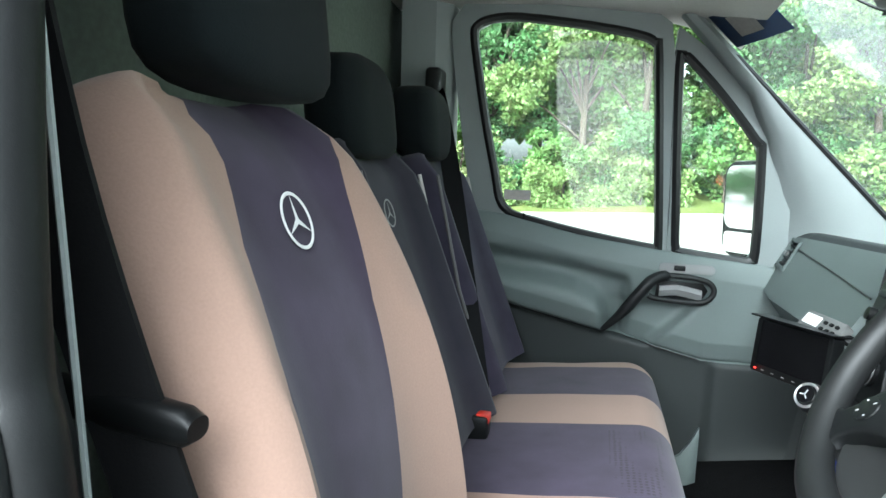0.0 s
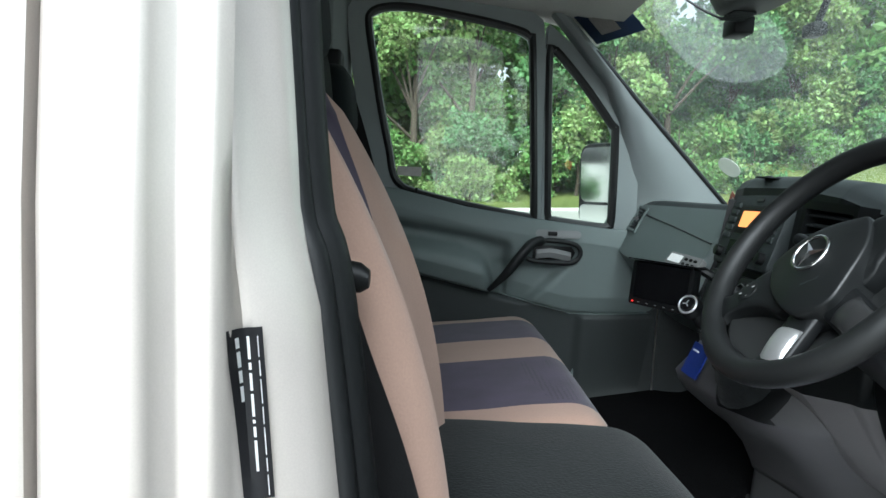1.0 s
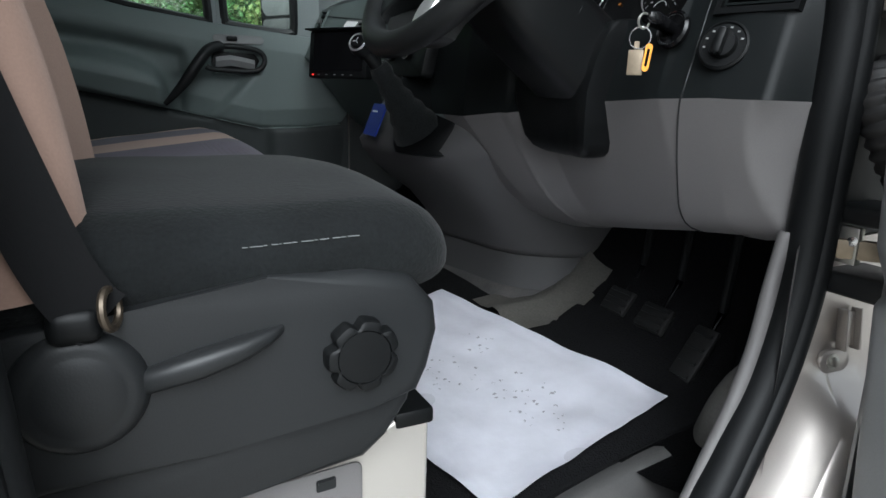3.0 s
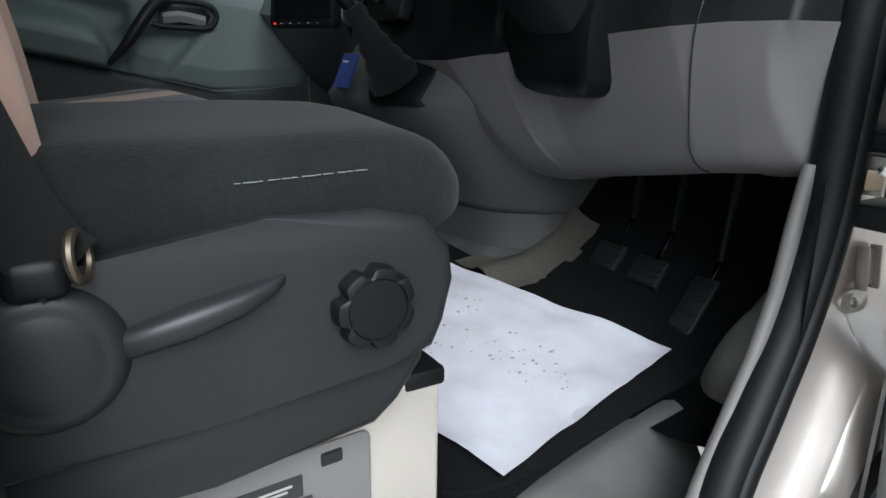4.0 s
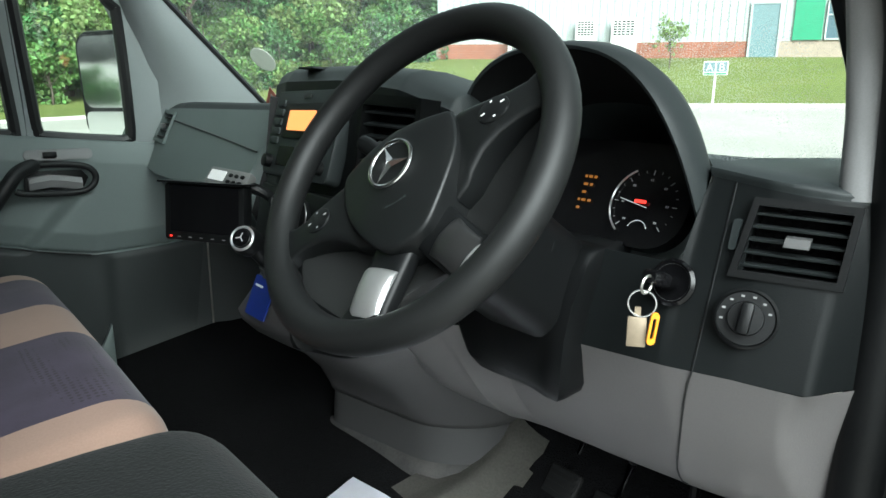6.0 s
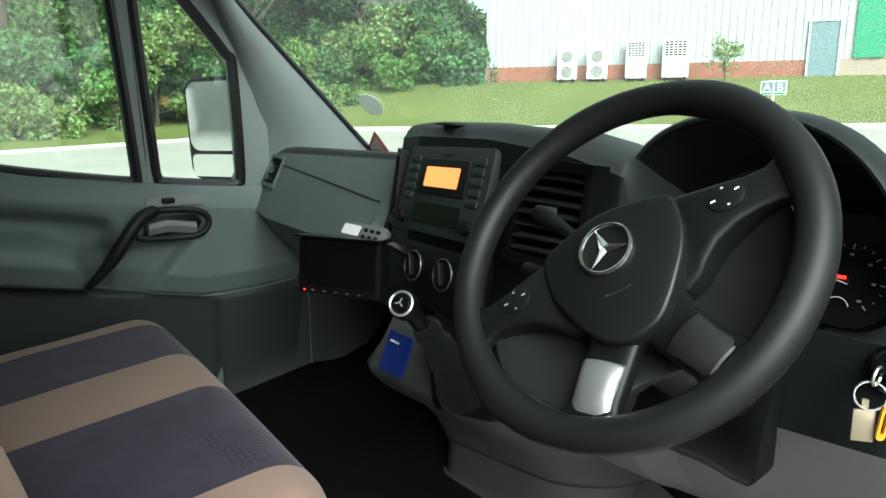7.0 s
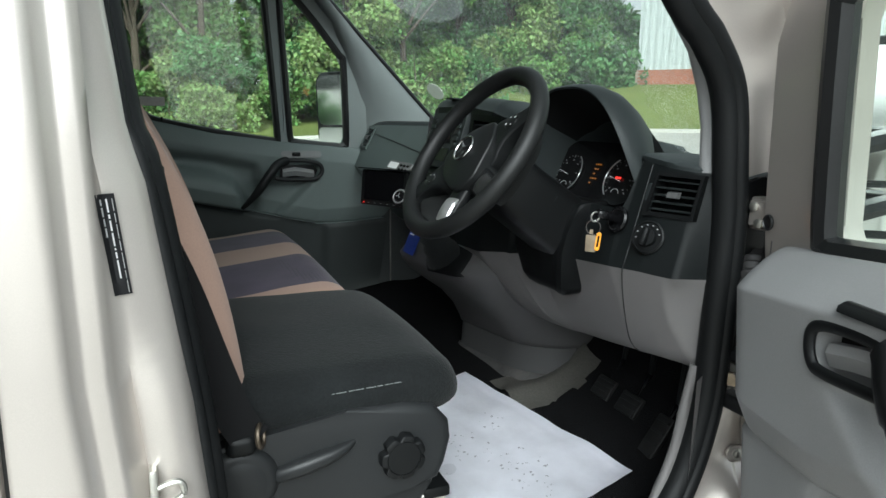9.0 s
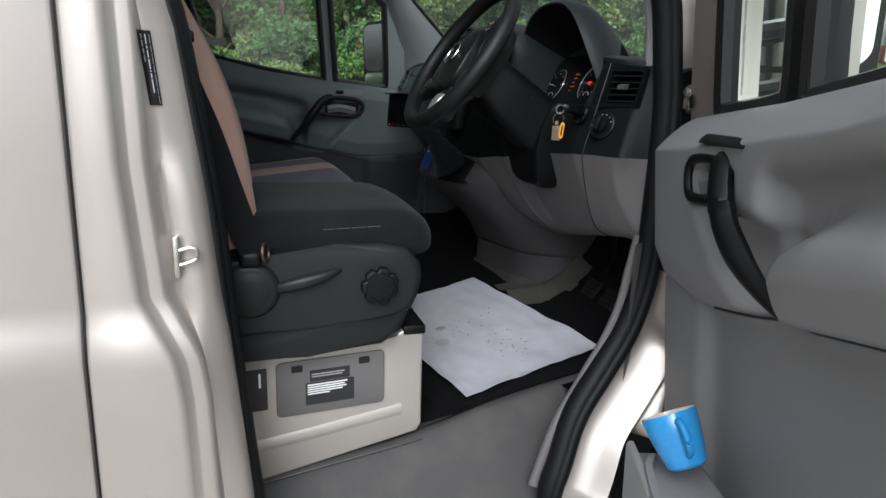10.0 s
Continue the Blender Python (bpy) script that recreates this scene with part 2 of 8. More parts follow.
M_CARPET = mat("carpet", (0.0042, 0.0042, 0.0046), 1.0, fine=260, bump=0.9, depth=0.004, vary=0.4, spec=0.1)
M_FLOOR = mat("rubber_floor", (0.042, 0.041, 0.0405), 0.65, fine=200, bump=0.3, vary=0.25, dirt=(0.11, 0.102, 0.096), dirt_amount=0.4, spec=0.3)
# lower panel's grey, darkened because the console stands in shade
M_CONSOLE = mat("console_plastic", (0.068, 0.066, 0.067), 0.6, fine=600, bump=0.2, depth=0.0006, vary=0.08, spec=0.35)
M_CONDUIT = mat("conduit_rubber", (0.022, 0.021, 0.021), 0.55, fine=300, bump=0.1)
M_STEP = mat("step_plastic", (0.045, 0.044, 0.043), 0.65, fine=400, bump=0.3, depth=0.0008, vary=0.12, dirt=(0.09, 0.082, 0.075), dirt_amount=0.35, spec=0.3)
M_RINGMETAL = mat("bright_ring", (0.54, 0.54, 0.54), 0.34, 0.85, vary=0.03, bump=0)
M_HALL = mat("pale_hall_cladding", (0.36, 0.36, 0.35), 0.6, fine=3, coarse=0.3, bump=0, vary=0.05)
M_POD = mat("pod_plastic", (0.12, 0.122, 0.12), 0.5, fine=600, bump=0.1, vary=0.06)
M_HEADLINER = mat("headliner_cloth", (0.55, 0.54, 0.51), 0.95, fine=300, bump=0.3)
M_BULKHEAD = mat("bulkhead_board", (0.1, 0.125, 0.105), 0.8, fine=90, bump=0.2, vary=0.2)
M_WHITE = mat("white_plastic", (0.75, 0.75, 0.74), 0.5, vary=0.04)
M_PRINT = mat("white_print", (0.7, 0.7, 0.7), 0.6, vary=0.05, bump=0)
M_LABELBLACK = mat("label_film", (0.016, 0.016, 0.018), 0.4, bump=0)
M_LABELGREY = mat("grey_print", (0.26, 0.26, 0.26), 0.6, bump=0)
M_MUG = mat("blue_glaze", (0.03, 0.27, 0.62), 0.2, vary=0.06, bump=0, coat=0.4)
M_MUGIN = mat("cream_glaze", (0.72, 0.66, 0.55), 0.2, vary=0.05, bump=0)
M_YELLOW = mat("yellow_tag", (0.7, 0.27, 0.01), 0.4, bump=0)
M_BLUE = mat("blue_card", (0.007, 0.022, 0.17), 0.4, bump=0)
M_RED = mat("red_plastic", (0.55, 0.03, 0.015), 0.4, bump=0)
M_BLUEFILM = mat("tint_band", (0.01, 0.03, 0.09), 0.4, bump=0)
M_THREAD = mat("worn_thread", (0.15, 0.155, 0.155), 0.9, bump=0)
M_SAGE = mat("grey_label", (0.5, 0.47, 0.45), 0.6, bump=0)


def glass(name, tint, speckle=0.0, scale=600.0, veil=0.0):
    """A pane: clear, with mirror gloss, and drops or dust on it."""
    m = bpy.data.materials.new(name)
    m.use_nodes = True
    t = m.node_tree
    t.nodes.remove(t.nodes["Principled BSDF"])
    out = t.nodes["Material Output"]
    clear = node(t, "ShaderNodeBsdfTransparent", Color=(*tint, 1))
    gloss = node(t, "ShaderNodeBsdfAnisotropic", Color=(1, 1, 1, 1), Roughness=0.02)
    face = node(t, "ShaderNodeLayerWeight", Blend=0.5)
    fres = math_node(t, "ADD", math_node(t, "MULTIPLY", math_node(t, "POWER", face.outputs["Facing"], 5.0), 0.9), 0.05)
    mix = t.nodes.new("ShaderNodeMixShader")
    t.links.new(fres, mix.inputs[0])
    t.links.new(clear.outputs[0], mix.inputs[1])
    t.links.new(gloss.outputs[0], mix.inputs[2])
    last = mix.outputs[0]
    if speckle or veil:
        c = t.nodes.new("ShaderNodeTexCoord")
        f = node(t, "ShaderNodeTexVoronoi", Scale=scale)
        big = node(t, "ShaderNodeTexNoise", Scale=6.0, Detail=4.0)
        for q in (f, big):
            t.links.new(c.outputs["Object"], q.inputs["Vector"])
        drop = math_node(t, "LESS_THAN", f.outputs["Distance"], 0.34)
        patch = math_node(t, "MULTIPLY", math_node(t, "SUBTRACT", big.outputs["Fac"], 0.25), 2.0)
        fac = math_node(t, "ADD", math_node(t, "MULTIPLY", math_node(t, "MULTIPLY", drop, patch), speckle), veil)
        film = t.nodes.new("ShaderNodeAddShader")
        d1, d2 = node(t, "ShaderNodeBsdfDiffuse", Color=(0.4, 0.42, 0.42, 1)), node(t, "ShaderNodeBsdfTranslucent", Color=(0.5, 0.53, 0.52, 1))
        t.links.new(d1.outputs[0], film.inputs[0])
        t.links.new(d2.outputs[0], film.inputs[1])
        mix2 = t.nodes.new("ShaderNodeMixShader")
        t.links.new(fac, mix2.inputs[0])
        t.links.new(last, mix2.inputs[1])
        t.links.new(film.outputs[0], mix2.inputs[2])
        last = mix2.outputs[0]
    t.links.new(last, out.inputs["Surface"])
    return m


M_GLASS = glass("door_glass", (0.92, 0.97, 0.93), 0.03, 300, 0.012)
M_SCREENGLASS = glass("windscreen_glass", (0.88, 0.94, 0.89), 0.48, 420, 0.045)
M_PALEFILM = glass("pale_film", (0.97, 0.98, 0.97), 0.0, 400, 0.2)
M_MIRROR = mat("mirror", (0.86, 0.88, 0.88), 0.02, 1.0, vary=0, bump=0)


def lamp_mat(name, color, strength):
    m = bpy.data.materials.new(name)
    m.use_nodes = True
    b = m.node_tree.nodes["Principled BSDF"]
    b.inputs["Base Color"].default_value = (0.02, 0.02, 0.02, 1)
    b.inputs["Emission Color"].default_value, b.inputs["Emission Strength"].default_value = (*color, 1), strength
    return m


M_LCD = lamp_mat("orange_display", (1.0, 0.3, 0.08), 0.75)
M_LEDRED = lamp_mat("red_light", (1.0, 0.03, 0.02), 1.0)
M_LEDAMBER = lamp_mat("amber_light", (1.0, 0.33, 0.03), 0.13)


def cover_mat(name, centre, half, slope, z0, tan=(0.28, 0.185, 0.145), dark=(0.035, 0.0255, 0.046), axis="Y", bands=(), holes=None, edges=None):
    """Stretch seat cover: a dark band between tan ones. Its half width changes with height by slope; bands: (from, to) dark spans."""
    m = mat(name, tan, 0.95, fine=380, coarse=6, bump=0.3, depth=0.0007, vary=0.07, sheen=0.12, spec=0.2)
    t = m.node_tree
    b = t.nodes["Principled BSDF"]
    col = b.inputs["Base Color"].links[0].from_socket
    c = t.nodes.new("ShaderNodeTexCoord")
    xyz = t.nodes.new("ShaderNodeSeparateXYZ")
    t.links.new(c.outputs["Object"], xyz.inputs[0])
    if edges:
        (l0, ls), (r0, rs) = edges
        zz_ = math_node(t, "SUBTRACT", xyz.outputs["Z"], z0)
        mask = math_node(t, "MULTIPLY", math_node(t, "GREATER_THAN", xyz.outputs[axis], math_node(t, "MAXIMUM", math_node(t, "ADD", math_node(t, "MULTIPLY", zz_, ls), l0), -0.18)), math_node(t, "LESS_THAN", xyz.outputs[axis], math_node(t, "ADD", math_node(t, "MULTIPLY", zz_, rs), r0)))
    elif bands:
        mask = None
        for a, z in bands:
            k = math_node(t, "MULTIPLY", math_node(t, "GREATER_THAN", xyz.outputs[axis], a), math_node(t, "LESS_THAN", xyz.outputs[axis], z))
            mask = k if mask is None else math_node(t, "ADD", mask, k)
    else:
        d = math_node(t, "ABSOLUTE", math_node(t, "SUBTRACT", xyz.outputs[axis], centre))
        w = math_node(t, "ADD", math_node(t, "MULTIPLY", math_node(t, "SUBTRACT", xyz.outputs["Z"], z0), slope), half)
        mask = math_node(t, "LESS_THAN", d, w)
    nz = node(t, "ShaderNodeTexNoise", Scale=14.0, Detail=6.0)
    t.links.new(c.outputs["Object"], nz.inputs["Vector"])
    rr = node(t, "ShaderNodeMapRange")
    rr.inputs["To Min"].default_value, rr.inputs["To Max"].default_value = 0.55, 1.5
    t.links.new(nz.outputs["Fac"], rr.inputs["Value"])
    dk = t.nodes.new("ShaderNodeMix")
    dk.data_type, dk.blend_type = "RGBA", "MULTIPLY"
    dk.inputs["Factor"].default_value = 1
    dk.inputs[6].default_value = (*dark, 1)
    t.links.new(rr.outputs[0], dk.inputs[7])
    mx = t.nodes.new("ShaderNodeMix")
    mx.data_type = "RGBA"
    t.links.new(mask, mx.inputs["Factor"])
    t.links.new(col, mx.inputs[6])
    t.links.new(dk.outputs[2], mx.inputs[7])
    out = mx.outputs[2]
    if holes:
        x0, x1, y0, y1 = holes
        v = node(t, "ShaderNodeTexVoronoi", Scale=105.0, Randomness=0.15)
        t.links.new(c.outputs["Object"], v.inputs["Vector"])
        k = math_node(t, "LESS_THAN", v.outputs["Distance"], 0.3)
        for s_, lo_v, hi_v in (("X", x0, x1), ("Y", y0, y1)):
            k = math_node(t, "MULTIPLY", k, math_node(t, "MULTIPLY", math_node(t, "GREATER_THAN", xyz.outputs[s_], lo_v), math_node(t, "LESS_THAN", xyz.outputs[s_], hi_v)))
        hm = t.nodes.new("ShaderNodeMix")
        hm.data_type = "RGBA"
        t.links.new(math_node(t, "MULTIPLY", k, 0.75), hm.inputs["Factor"])
        t.links.new(out, hm.inputs[6])
        hm.inputs[7].default_value = (0.012, 0.01, 0.014, 1)
        out = hm.outputs[2]
    t.links.new(out, b.inputs["Base Color"])
    return m


def paper_mat(name, color):
    """Thin paper that lets light through."""
    m = mat(name, color, 0.7, vary=0.08, fine=60, bump=0)
    t = m.node_tree
    mx = t.nodes.new("ShaderNodeMixShader")
    mx.inputs[0].default_value = 0.55
    tr = node(t, "ShaderNodeBsdfTranslucent", Color=(*color, 1))
    t.links.new(t.nodes["Principled BSDF"].outputs[0], mx.inputs[1])
    t.links.new(tr.outputs[0], mx.inputs[2])
    t.links.new(mx.outputs[0], t.nodes["Material Output"].inputs["Surface"])
    return m


M_DISC = paper_mat("disc_paper", (0.78, 0.8, 0.74))
M_STICKRED = paper_mat("sticker_red", (0.5, 0.26, 0.22))

# ---------------------------------------------------------------- outside: ground, bank, building, trees
M_ASPHALT = mat("pale_concrete", (0.34, 0.325, 0.295), 0.85, fine=40, coarse=0.4, bump=0.3, depth=0.004, vary=0.16, dirt=(0.25, 0.24, 0.22), dirt_amount=0.4)
M_GRASS = mat("mown_grass", (0.125, 0.152, 0.045), 0.95, fine=9, coarse=0.35, bump=0.2, depth=0.02, vary=0.14, dirt=(0.165, 0.17, 0.06), dirt_amount=0.45, spec=0.1)
M_KERB = mat("kerb_stone", (0.4, 0.39, 0.35), 0.9, fine=50, bump=0.3, vary=0.15)
M_CLAD = mat("grey_cladding", (0.4, 0.43, 0.43), 0.5, fine=3, coarse=0.3, bump=0, vary=0.05)
M_BRICK = mat("red_brick", (0.3, 0.11, 0.07), 0.9, fine=30, coarse=2, bump=0.3, depth=0.01, vary=0.3)
M_MORTAR = mat("mortar", (0.34, 0.27, 0.22), 0.95, fine=30, bump=0.2)
M_BARK = mat("bark", (0.08, 0.06, 0.045), 0.95, fine=30, bump=0.8, depth=0.02, vary=0.3)
M_DOORBLUE = mat("blue_grey_door", (0.13, 0.2, 0.22), 0.5)
M_GREENPANEL = mat("green_panel", (0.01, 0.23, 0.11), 0.45)
M_UNIT = mat("unit_casing", (0.68, 0.68, 0.66), 0.5, vary=0.05)
M_FARGLASS = mat("far_glass", (0.06, 0.11, 0.14), 0.08, vary=0.1, bump=0)


def slope(x, y):
    """The yard rises a little towards the building and the trees."""
    r = math.hypot(x, y)
    k = 1.0 if r < 45 else 45 / r
    return k * (0.047 * x + 0.026 * y)


bm = bmesh.new()
radii = [0, 3, 6, 10, 15, 20, 25, 30, 40, 60, 120, 400, 1500, 4000]
rows = [[bm.verts.new((r * math.cos(a), r * math.sin(a), slope(r * math.cos(a), r * math.sin(a)))) for a in (2 * math.pi * k / 64 for k in range(64))] for r in radii[1:]]
c0 = bm.verts.new((0, 0, 0))
for k in range(64):
    bm.faces.new((c0, rows[0][k], rows[0][(k + 1) % 64]))
    for a, b in zip(rows, rows[1:]):
        bm.faces.new((a[k], b[k], b[(k + 1) % 64], a[(k + 1) % 64]))
single("ground", bm, M_ASPHALT, "pale worn concrete yard rising towards a bank", "ground", kind="structure")

FN, FT = Vector((0.8, 0.6, 0)), Vector((-0.6, 0.8, 0))  # away from the yard towards the building; along its front


def bank(s, d):
    """A place on the bank: s metres along the front, d metres out from the van."""
    p = FN * d + FT * s
    z0 = slope(*(FN * 22.5 + FT * s)[:2]) + 0.1
    return Vector((p.x, p.y, lerp([(22.5, z0), (23.5, z0 + 0.2), (29.3, 3.12), (60, 3.3)], d)))


bm = bmesh.new()
ss = [-60 + 2.0 * i for i in range(46)]
loft(bm, [[bank(s, d) + Vector((0, 0, 0.03 * noise.noise((s, d, 0)))) for d in (22.5, 22.7, 23.5, 25, 27, 29.3, 34, 60)] for s in ss], cap=False, closed=False)
single("lawn", bm, M_GRASS, "mown green grass bank in front of the building", "lawn", kind="structure")
bm = bmesh.new()
loft(bm, [[bank(s, 22.5) + Vector((0, 0, h)) - FN * o for o, h in ((0.0, 0.02), (0.12, 0.02), (0.13, 0.0), (0.13, -0.3), (0.0, -0.3))] for s in ss], cap=True)
single("kerb", bm, M_KERB, "pale concrete kerb along the grass", "kerb", kind="structure")

# verge under the trees, seen through the side window
bm = bmesh.new()
vs = [-40 + 2.5 * i for i in range(24)]
vz = lambda x, y: slope(x, 21.5) + 0.08 + (0.02 + 0.11 * max(0, y - 22.0)) * 0.8
loft(bm, [[Vector((x, y, vz(x, y) + 0.04 * noise.noise((x, y, 3)))) for y in (21.5, 21.7, 23, 25, 28, 34, 50)] for x in vs], cap=False, closed=False)
single("verge", bm, M_GRASS, "rough grass verge below the trees", "grass", kind="structure")
bm = bmesh.new()
loft(bm, [[Vector((x, 21.5 - o, slope(x, 21.5) + 0.1 + h)) for o, h in ((0.0, 0.0), (0.12, 0.0), (0.13, -0.02), (0.13, -0.4), (0.0, -0.4))] for x in vs])
single("kerb", bm, M_KERB, "pale concrete kerb along the verge", "kerb", kind="structure")


# ---- building on the bank
def on_front(s, d, z):
    return FT * s + FN * (29.5 - d) + Vector((0, 0, z))


S0, BASE = 6.4, 3.08  # the corner along the front; the foot of the wall
hall = thing("industrial_building", on_front(S0, 0, BASE), "pale grey clad industrial hall on a red brick base", "building")
bm = bmesh.new()
prof = []
s = S0
while s > S0 - 60:
    for ds, dd in ((0, 0.0), (0.12, 0.0), (0.15, 0.04), (0.27, 0.04)):
        prof.append((s - ds, dd))
    s -= 0.3
loft(bm, [[on_front(a, d, z) for a, d in prof] for z in (BASE + 0.68, BASE + 9.0)], cap=False, closed=False)
part("cladding", bm, M_CLAD, hall, "ribbed pale grey metal cladding")
bm = bmesh.new()
loft(bm, [[on_front(S0, -d, z) for d in (0, 40)] for z in (BASE - 0.5, BASE + 9.0)], cap=False, closed=False)
part("end_wall", bm, M_CLAD, hall)
bm = bmesh.new()
loft(bm, [[on_front(S0 + 0.06, 0.1, z), on_front(S0 - 60, 0.1, z), on_front(S0 - 60, -0.1, z), on_front(S0 + 0.06, -0.1, z)] for z in (BASE + 9.0, BASE + 9.3)])
part("eaves", bm, M_CLAD, hall)
bm = bmesh.new()
loft(bm, [[on_front(S0 + 0.05, -0.02, z), on_front(S0 - 60, -0.02, z), on_front(S0 - 60, 0.03, z), on_front(S0 + 0.05, 0.03, z)] for z in (BASE - 0.5, BASE + 0.68)])
plinth = part("brick_base", bm, M_MORTAR, hall, "low red brick base course")
bm = bmesh.new()
for row in range(9):
    z = BASE + 0.005 + row * 0.075
    for k in range(200):
        a = S0 - 0.05 - k * 0.225 - (0.11 if row % 2 else 0)
        if 14.0 > S0 - a:
            box(bm, 0, 0.215, 0, 0.1, 0, 0.065, m=Matrix.Translation(on_front(a, 0.03, z)) @ Matrix((-FT, FN, (0, 0, 1))).transposed().to_4x4() @ Matrix.Translation((0, -0.01, 0)))
part("bricks", bm, M_BRICK, plinth)["kind"] = "stuff"
for a in (-6.6,):
    d = part("door", bmesh.new(), M_DOORBLUE, hall)
    bm = bmesh.new()
    loft(bm, [[on_front(a, 0.10, z), on_front(a - 1.0, 0.10, z), on_front(a - 1.0, -0.05, z), on_front(a, -0.05, z)] for z in (BASE - 0.02, BASE + 2.1)])
    bmesh.ops.transform(bm, matrix=hall.matrix_basis.inverted(), verts=bm.verts)
    d.data = finish("door", bm, M_DOORBLUE)
    bm = bmesh.new()
    for q0, q1, z0, z1 in ((a + 0.08, a, 0, 2.18), (a - 1.0, a - 1.08, 0, 2.18), (a, a - 1.0, 2.1, 2.18)):
        loft(bm, [[on_front(q0, 0.14, z), on_front(q1, 0.14, z), on_front(q1, -0.05, z), on_front(q0, -0.05, z)] for z in (BASE + z0, BASE + z1)])
    part("door_frame", bm, M_CLAD, d)
bm = bmesh.new()
loft(bm, [[on_front(-8.15, 0.12, z), on_front(-9.2, 0.12, z), on_front(-9.2, -0.05, z), on_front(-8.15, -0.05, z)] for z in (BASE + 0.7, BASE + 9)])
part("green_panel", bm, M_GREENPANEL, hall, "tall bright green wall panel")
for k in range(3):
    bm = bmesh.new()
    a = -9.3 - 2.6 * k
    loft(bm, [[on_front(a, 0.07, z), on_front(a - 2.5, 0.07, z), on_front(a - 2.5, -0.05, z), on_front(a, -0.05, z)] for z in (BASE + 0.75, BASE + 2.1)])
    w = part("window", bm, M_FARGLASS, hall)
    bm = bmesh.new()
    for q0, q1, z0, z1 in ((a, a - 0.06, 0.7, 2.15), (a - 1.25, a - 1.31, 0.7, 2.15), (a - 2.5, a - 2.56, 0.7, 2.15), (a, a - 2.5, 2.1, 2.16), (a, a - 2.5, 0.7, 0.76), (a, a - 2.5, 1.62, 1.67)):
        loft(bm, [[on_front(q0, 0.12, z), on_front(q1, 0.12, z), on_front(q1, 0.0, z), on_front(q0, 0.0, z)] for z in (BASE + z0, BASE + z1)])
    part("window_frame", bm, M_CLAD, w)


def unit(s, w, h, fans, name, label):
    """A heat pump casing with fan grilles or louvres, standing before the wall."""
    u = thing(name, on_front(s, 0.6, BASE), label, "air conditioner", "units along the wall")
    L = lambda a, d, z: on_front(s - a, 0.2 + d, BASE + z)
    bm = bmesh.new()
    loft(bm, [[L(0, 0, z), L(w, 0, z), L(w, 0.4, z), L(0, 0.4, z)] for z in (0.06, h)])
    bmesh.ops.bevel(bm, geom=list(bm.edges), offset=0.03, segments=2, affect="EDGES")
    part("casing", bm, M_UNIT, u)
    for q in (0.1, w - 0.2):
        bm = bmesh.new()
        loft(bm, [[L(q, 0.02, z), L(q + 0.1, 0.02, z), L(q + 0.1, 0.38, z), L(q, 0.38, z)] for z in (-0.1, 0.08)])
        part("foot", bm, M_BLACK, u)
    if fans:
        for zc in (0.28 * h, 0.74 * h):
            m = frame_of(L(w / 2, 0.405, zc), -FN, (0, 0, 1))
            bm = bmesh.new()
            lathe(bm, [(0.0, 0.0), (0.26 * w / 0.9, 0.0), (0.26 * w / 0.9, 0.012), (0.0, 0.012)], m, 20)
            g = part("fan_opening", bm, M_BLACK, u)
            bm = bmesh.new()
            for r in (0.26, 0.19, 0.12, 0.05):
                ring(bm, m @ Matrix.Translation((0, 0, 0.02)), r * w / 0.9, 0.014, 20, 5)
            part("fan_guard", bm, M_UNIT, g)
    else:
        for i in range(6):
            for j in range(5):
                bm = bmesh.new()
                loft(bm, [[L(0.1 + j * (w - 0.2) / 5, 0.4, z), L(0.1 + (j + 0.75) * (w - 0.2) / 5, 0.4, z), L(0.1 + (j + 0.75) * (w - 0.2) / 5, 0.41, z), L(0.1 + j * (w - 0.2) / 5, 0.41, z)] for z in (h - 0.16 - i * 0.1, h - 0.1 - i * 0.1)])
                part("louvre", bm, M_BLACK, u)


unit(3.15, 0.82, 1.35, True, "fan_unit", "pale grey heat pump with two round fan guards by the wall")
unit(1.9, 0.84, 1.35, True, "fan_unit", "pale grey heat pump with two round fan guards by the wall")
unit(0.32, 0.86, 1.6, False, "louvred_unit", "tall pale grey cooling unit with dark louvres by the wall")
unit(-1.13, 1.05, 1.6, False, "louvred_unit", "tall pale grey cooling unit with dark louvres by the wall")

# ---- sign and litter bin at the kerb
SG = Vector((0.06, -1.04, 0)) + Vector((0.881, 0.473, 0)) * 22.9
SZ = slope(SG.x, SG.y)
sgn = thing("parking_sign", SG + Vector((0, 0, SZ)), "small white and green parking sign on a white post", "sign")
face = frame_of(SG + Vector((0, 0, SZ + 1.2)), -SG, (0, 0, 1))
bm = bmesh.new()
box(bm, -0.2, 0.22, -0.36, 0.36, 0, 0.03, 0.01, m=face)
part("plate", bm, M_WHITE, sgn)
bm = bmesh.new()
tube(bm, [SG + Vector((0, 0, SZ - 0.2)), SG + Vector((0, 0, SZ + 1.3))], 0.04, 8)
part("post", bm, M_WHITE, sgn)
for y0, y1, txt in ((0.02, 0.33, "A"), (-0.33, -0.02, "B")):
    bm = bmesh.new()
    box(bm, -0.1, 0.19, y0, y1, 0.031, 0.036, m=face)
    part("field", bm, M_DOORBLUE, sgn, "dark green field")
    cu = bpy.data.curves.new("letter", "FONT")
    cu.body, cu.size, cu.extrude, cu.align_x = txt, 0.32, 0.003, "CENTER"
    ob = new("letter", cu)
    ob.data.materials.append(M_PRINT)
    ob.parent = sgn
    ob.matrix_basis = sgn.matrix_basis.inverted() @ face @ Matrix.Translation((-0.07, (y0 + y1) / 2, 0.04)) @ Matrix.Rotation(radians(-90), 4, "Z")
bm = bmesh.new()
box(bm, -0.18, -0.13, -0.32, 0.32, 0.031, 0.035, m=face)
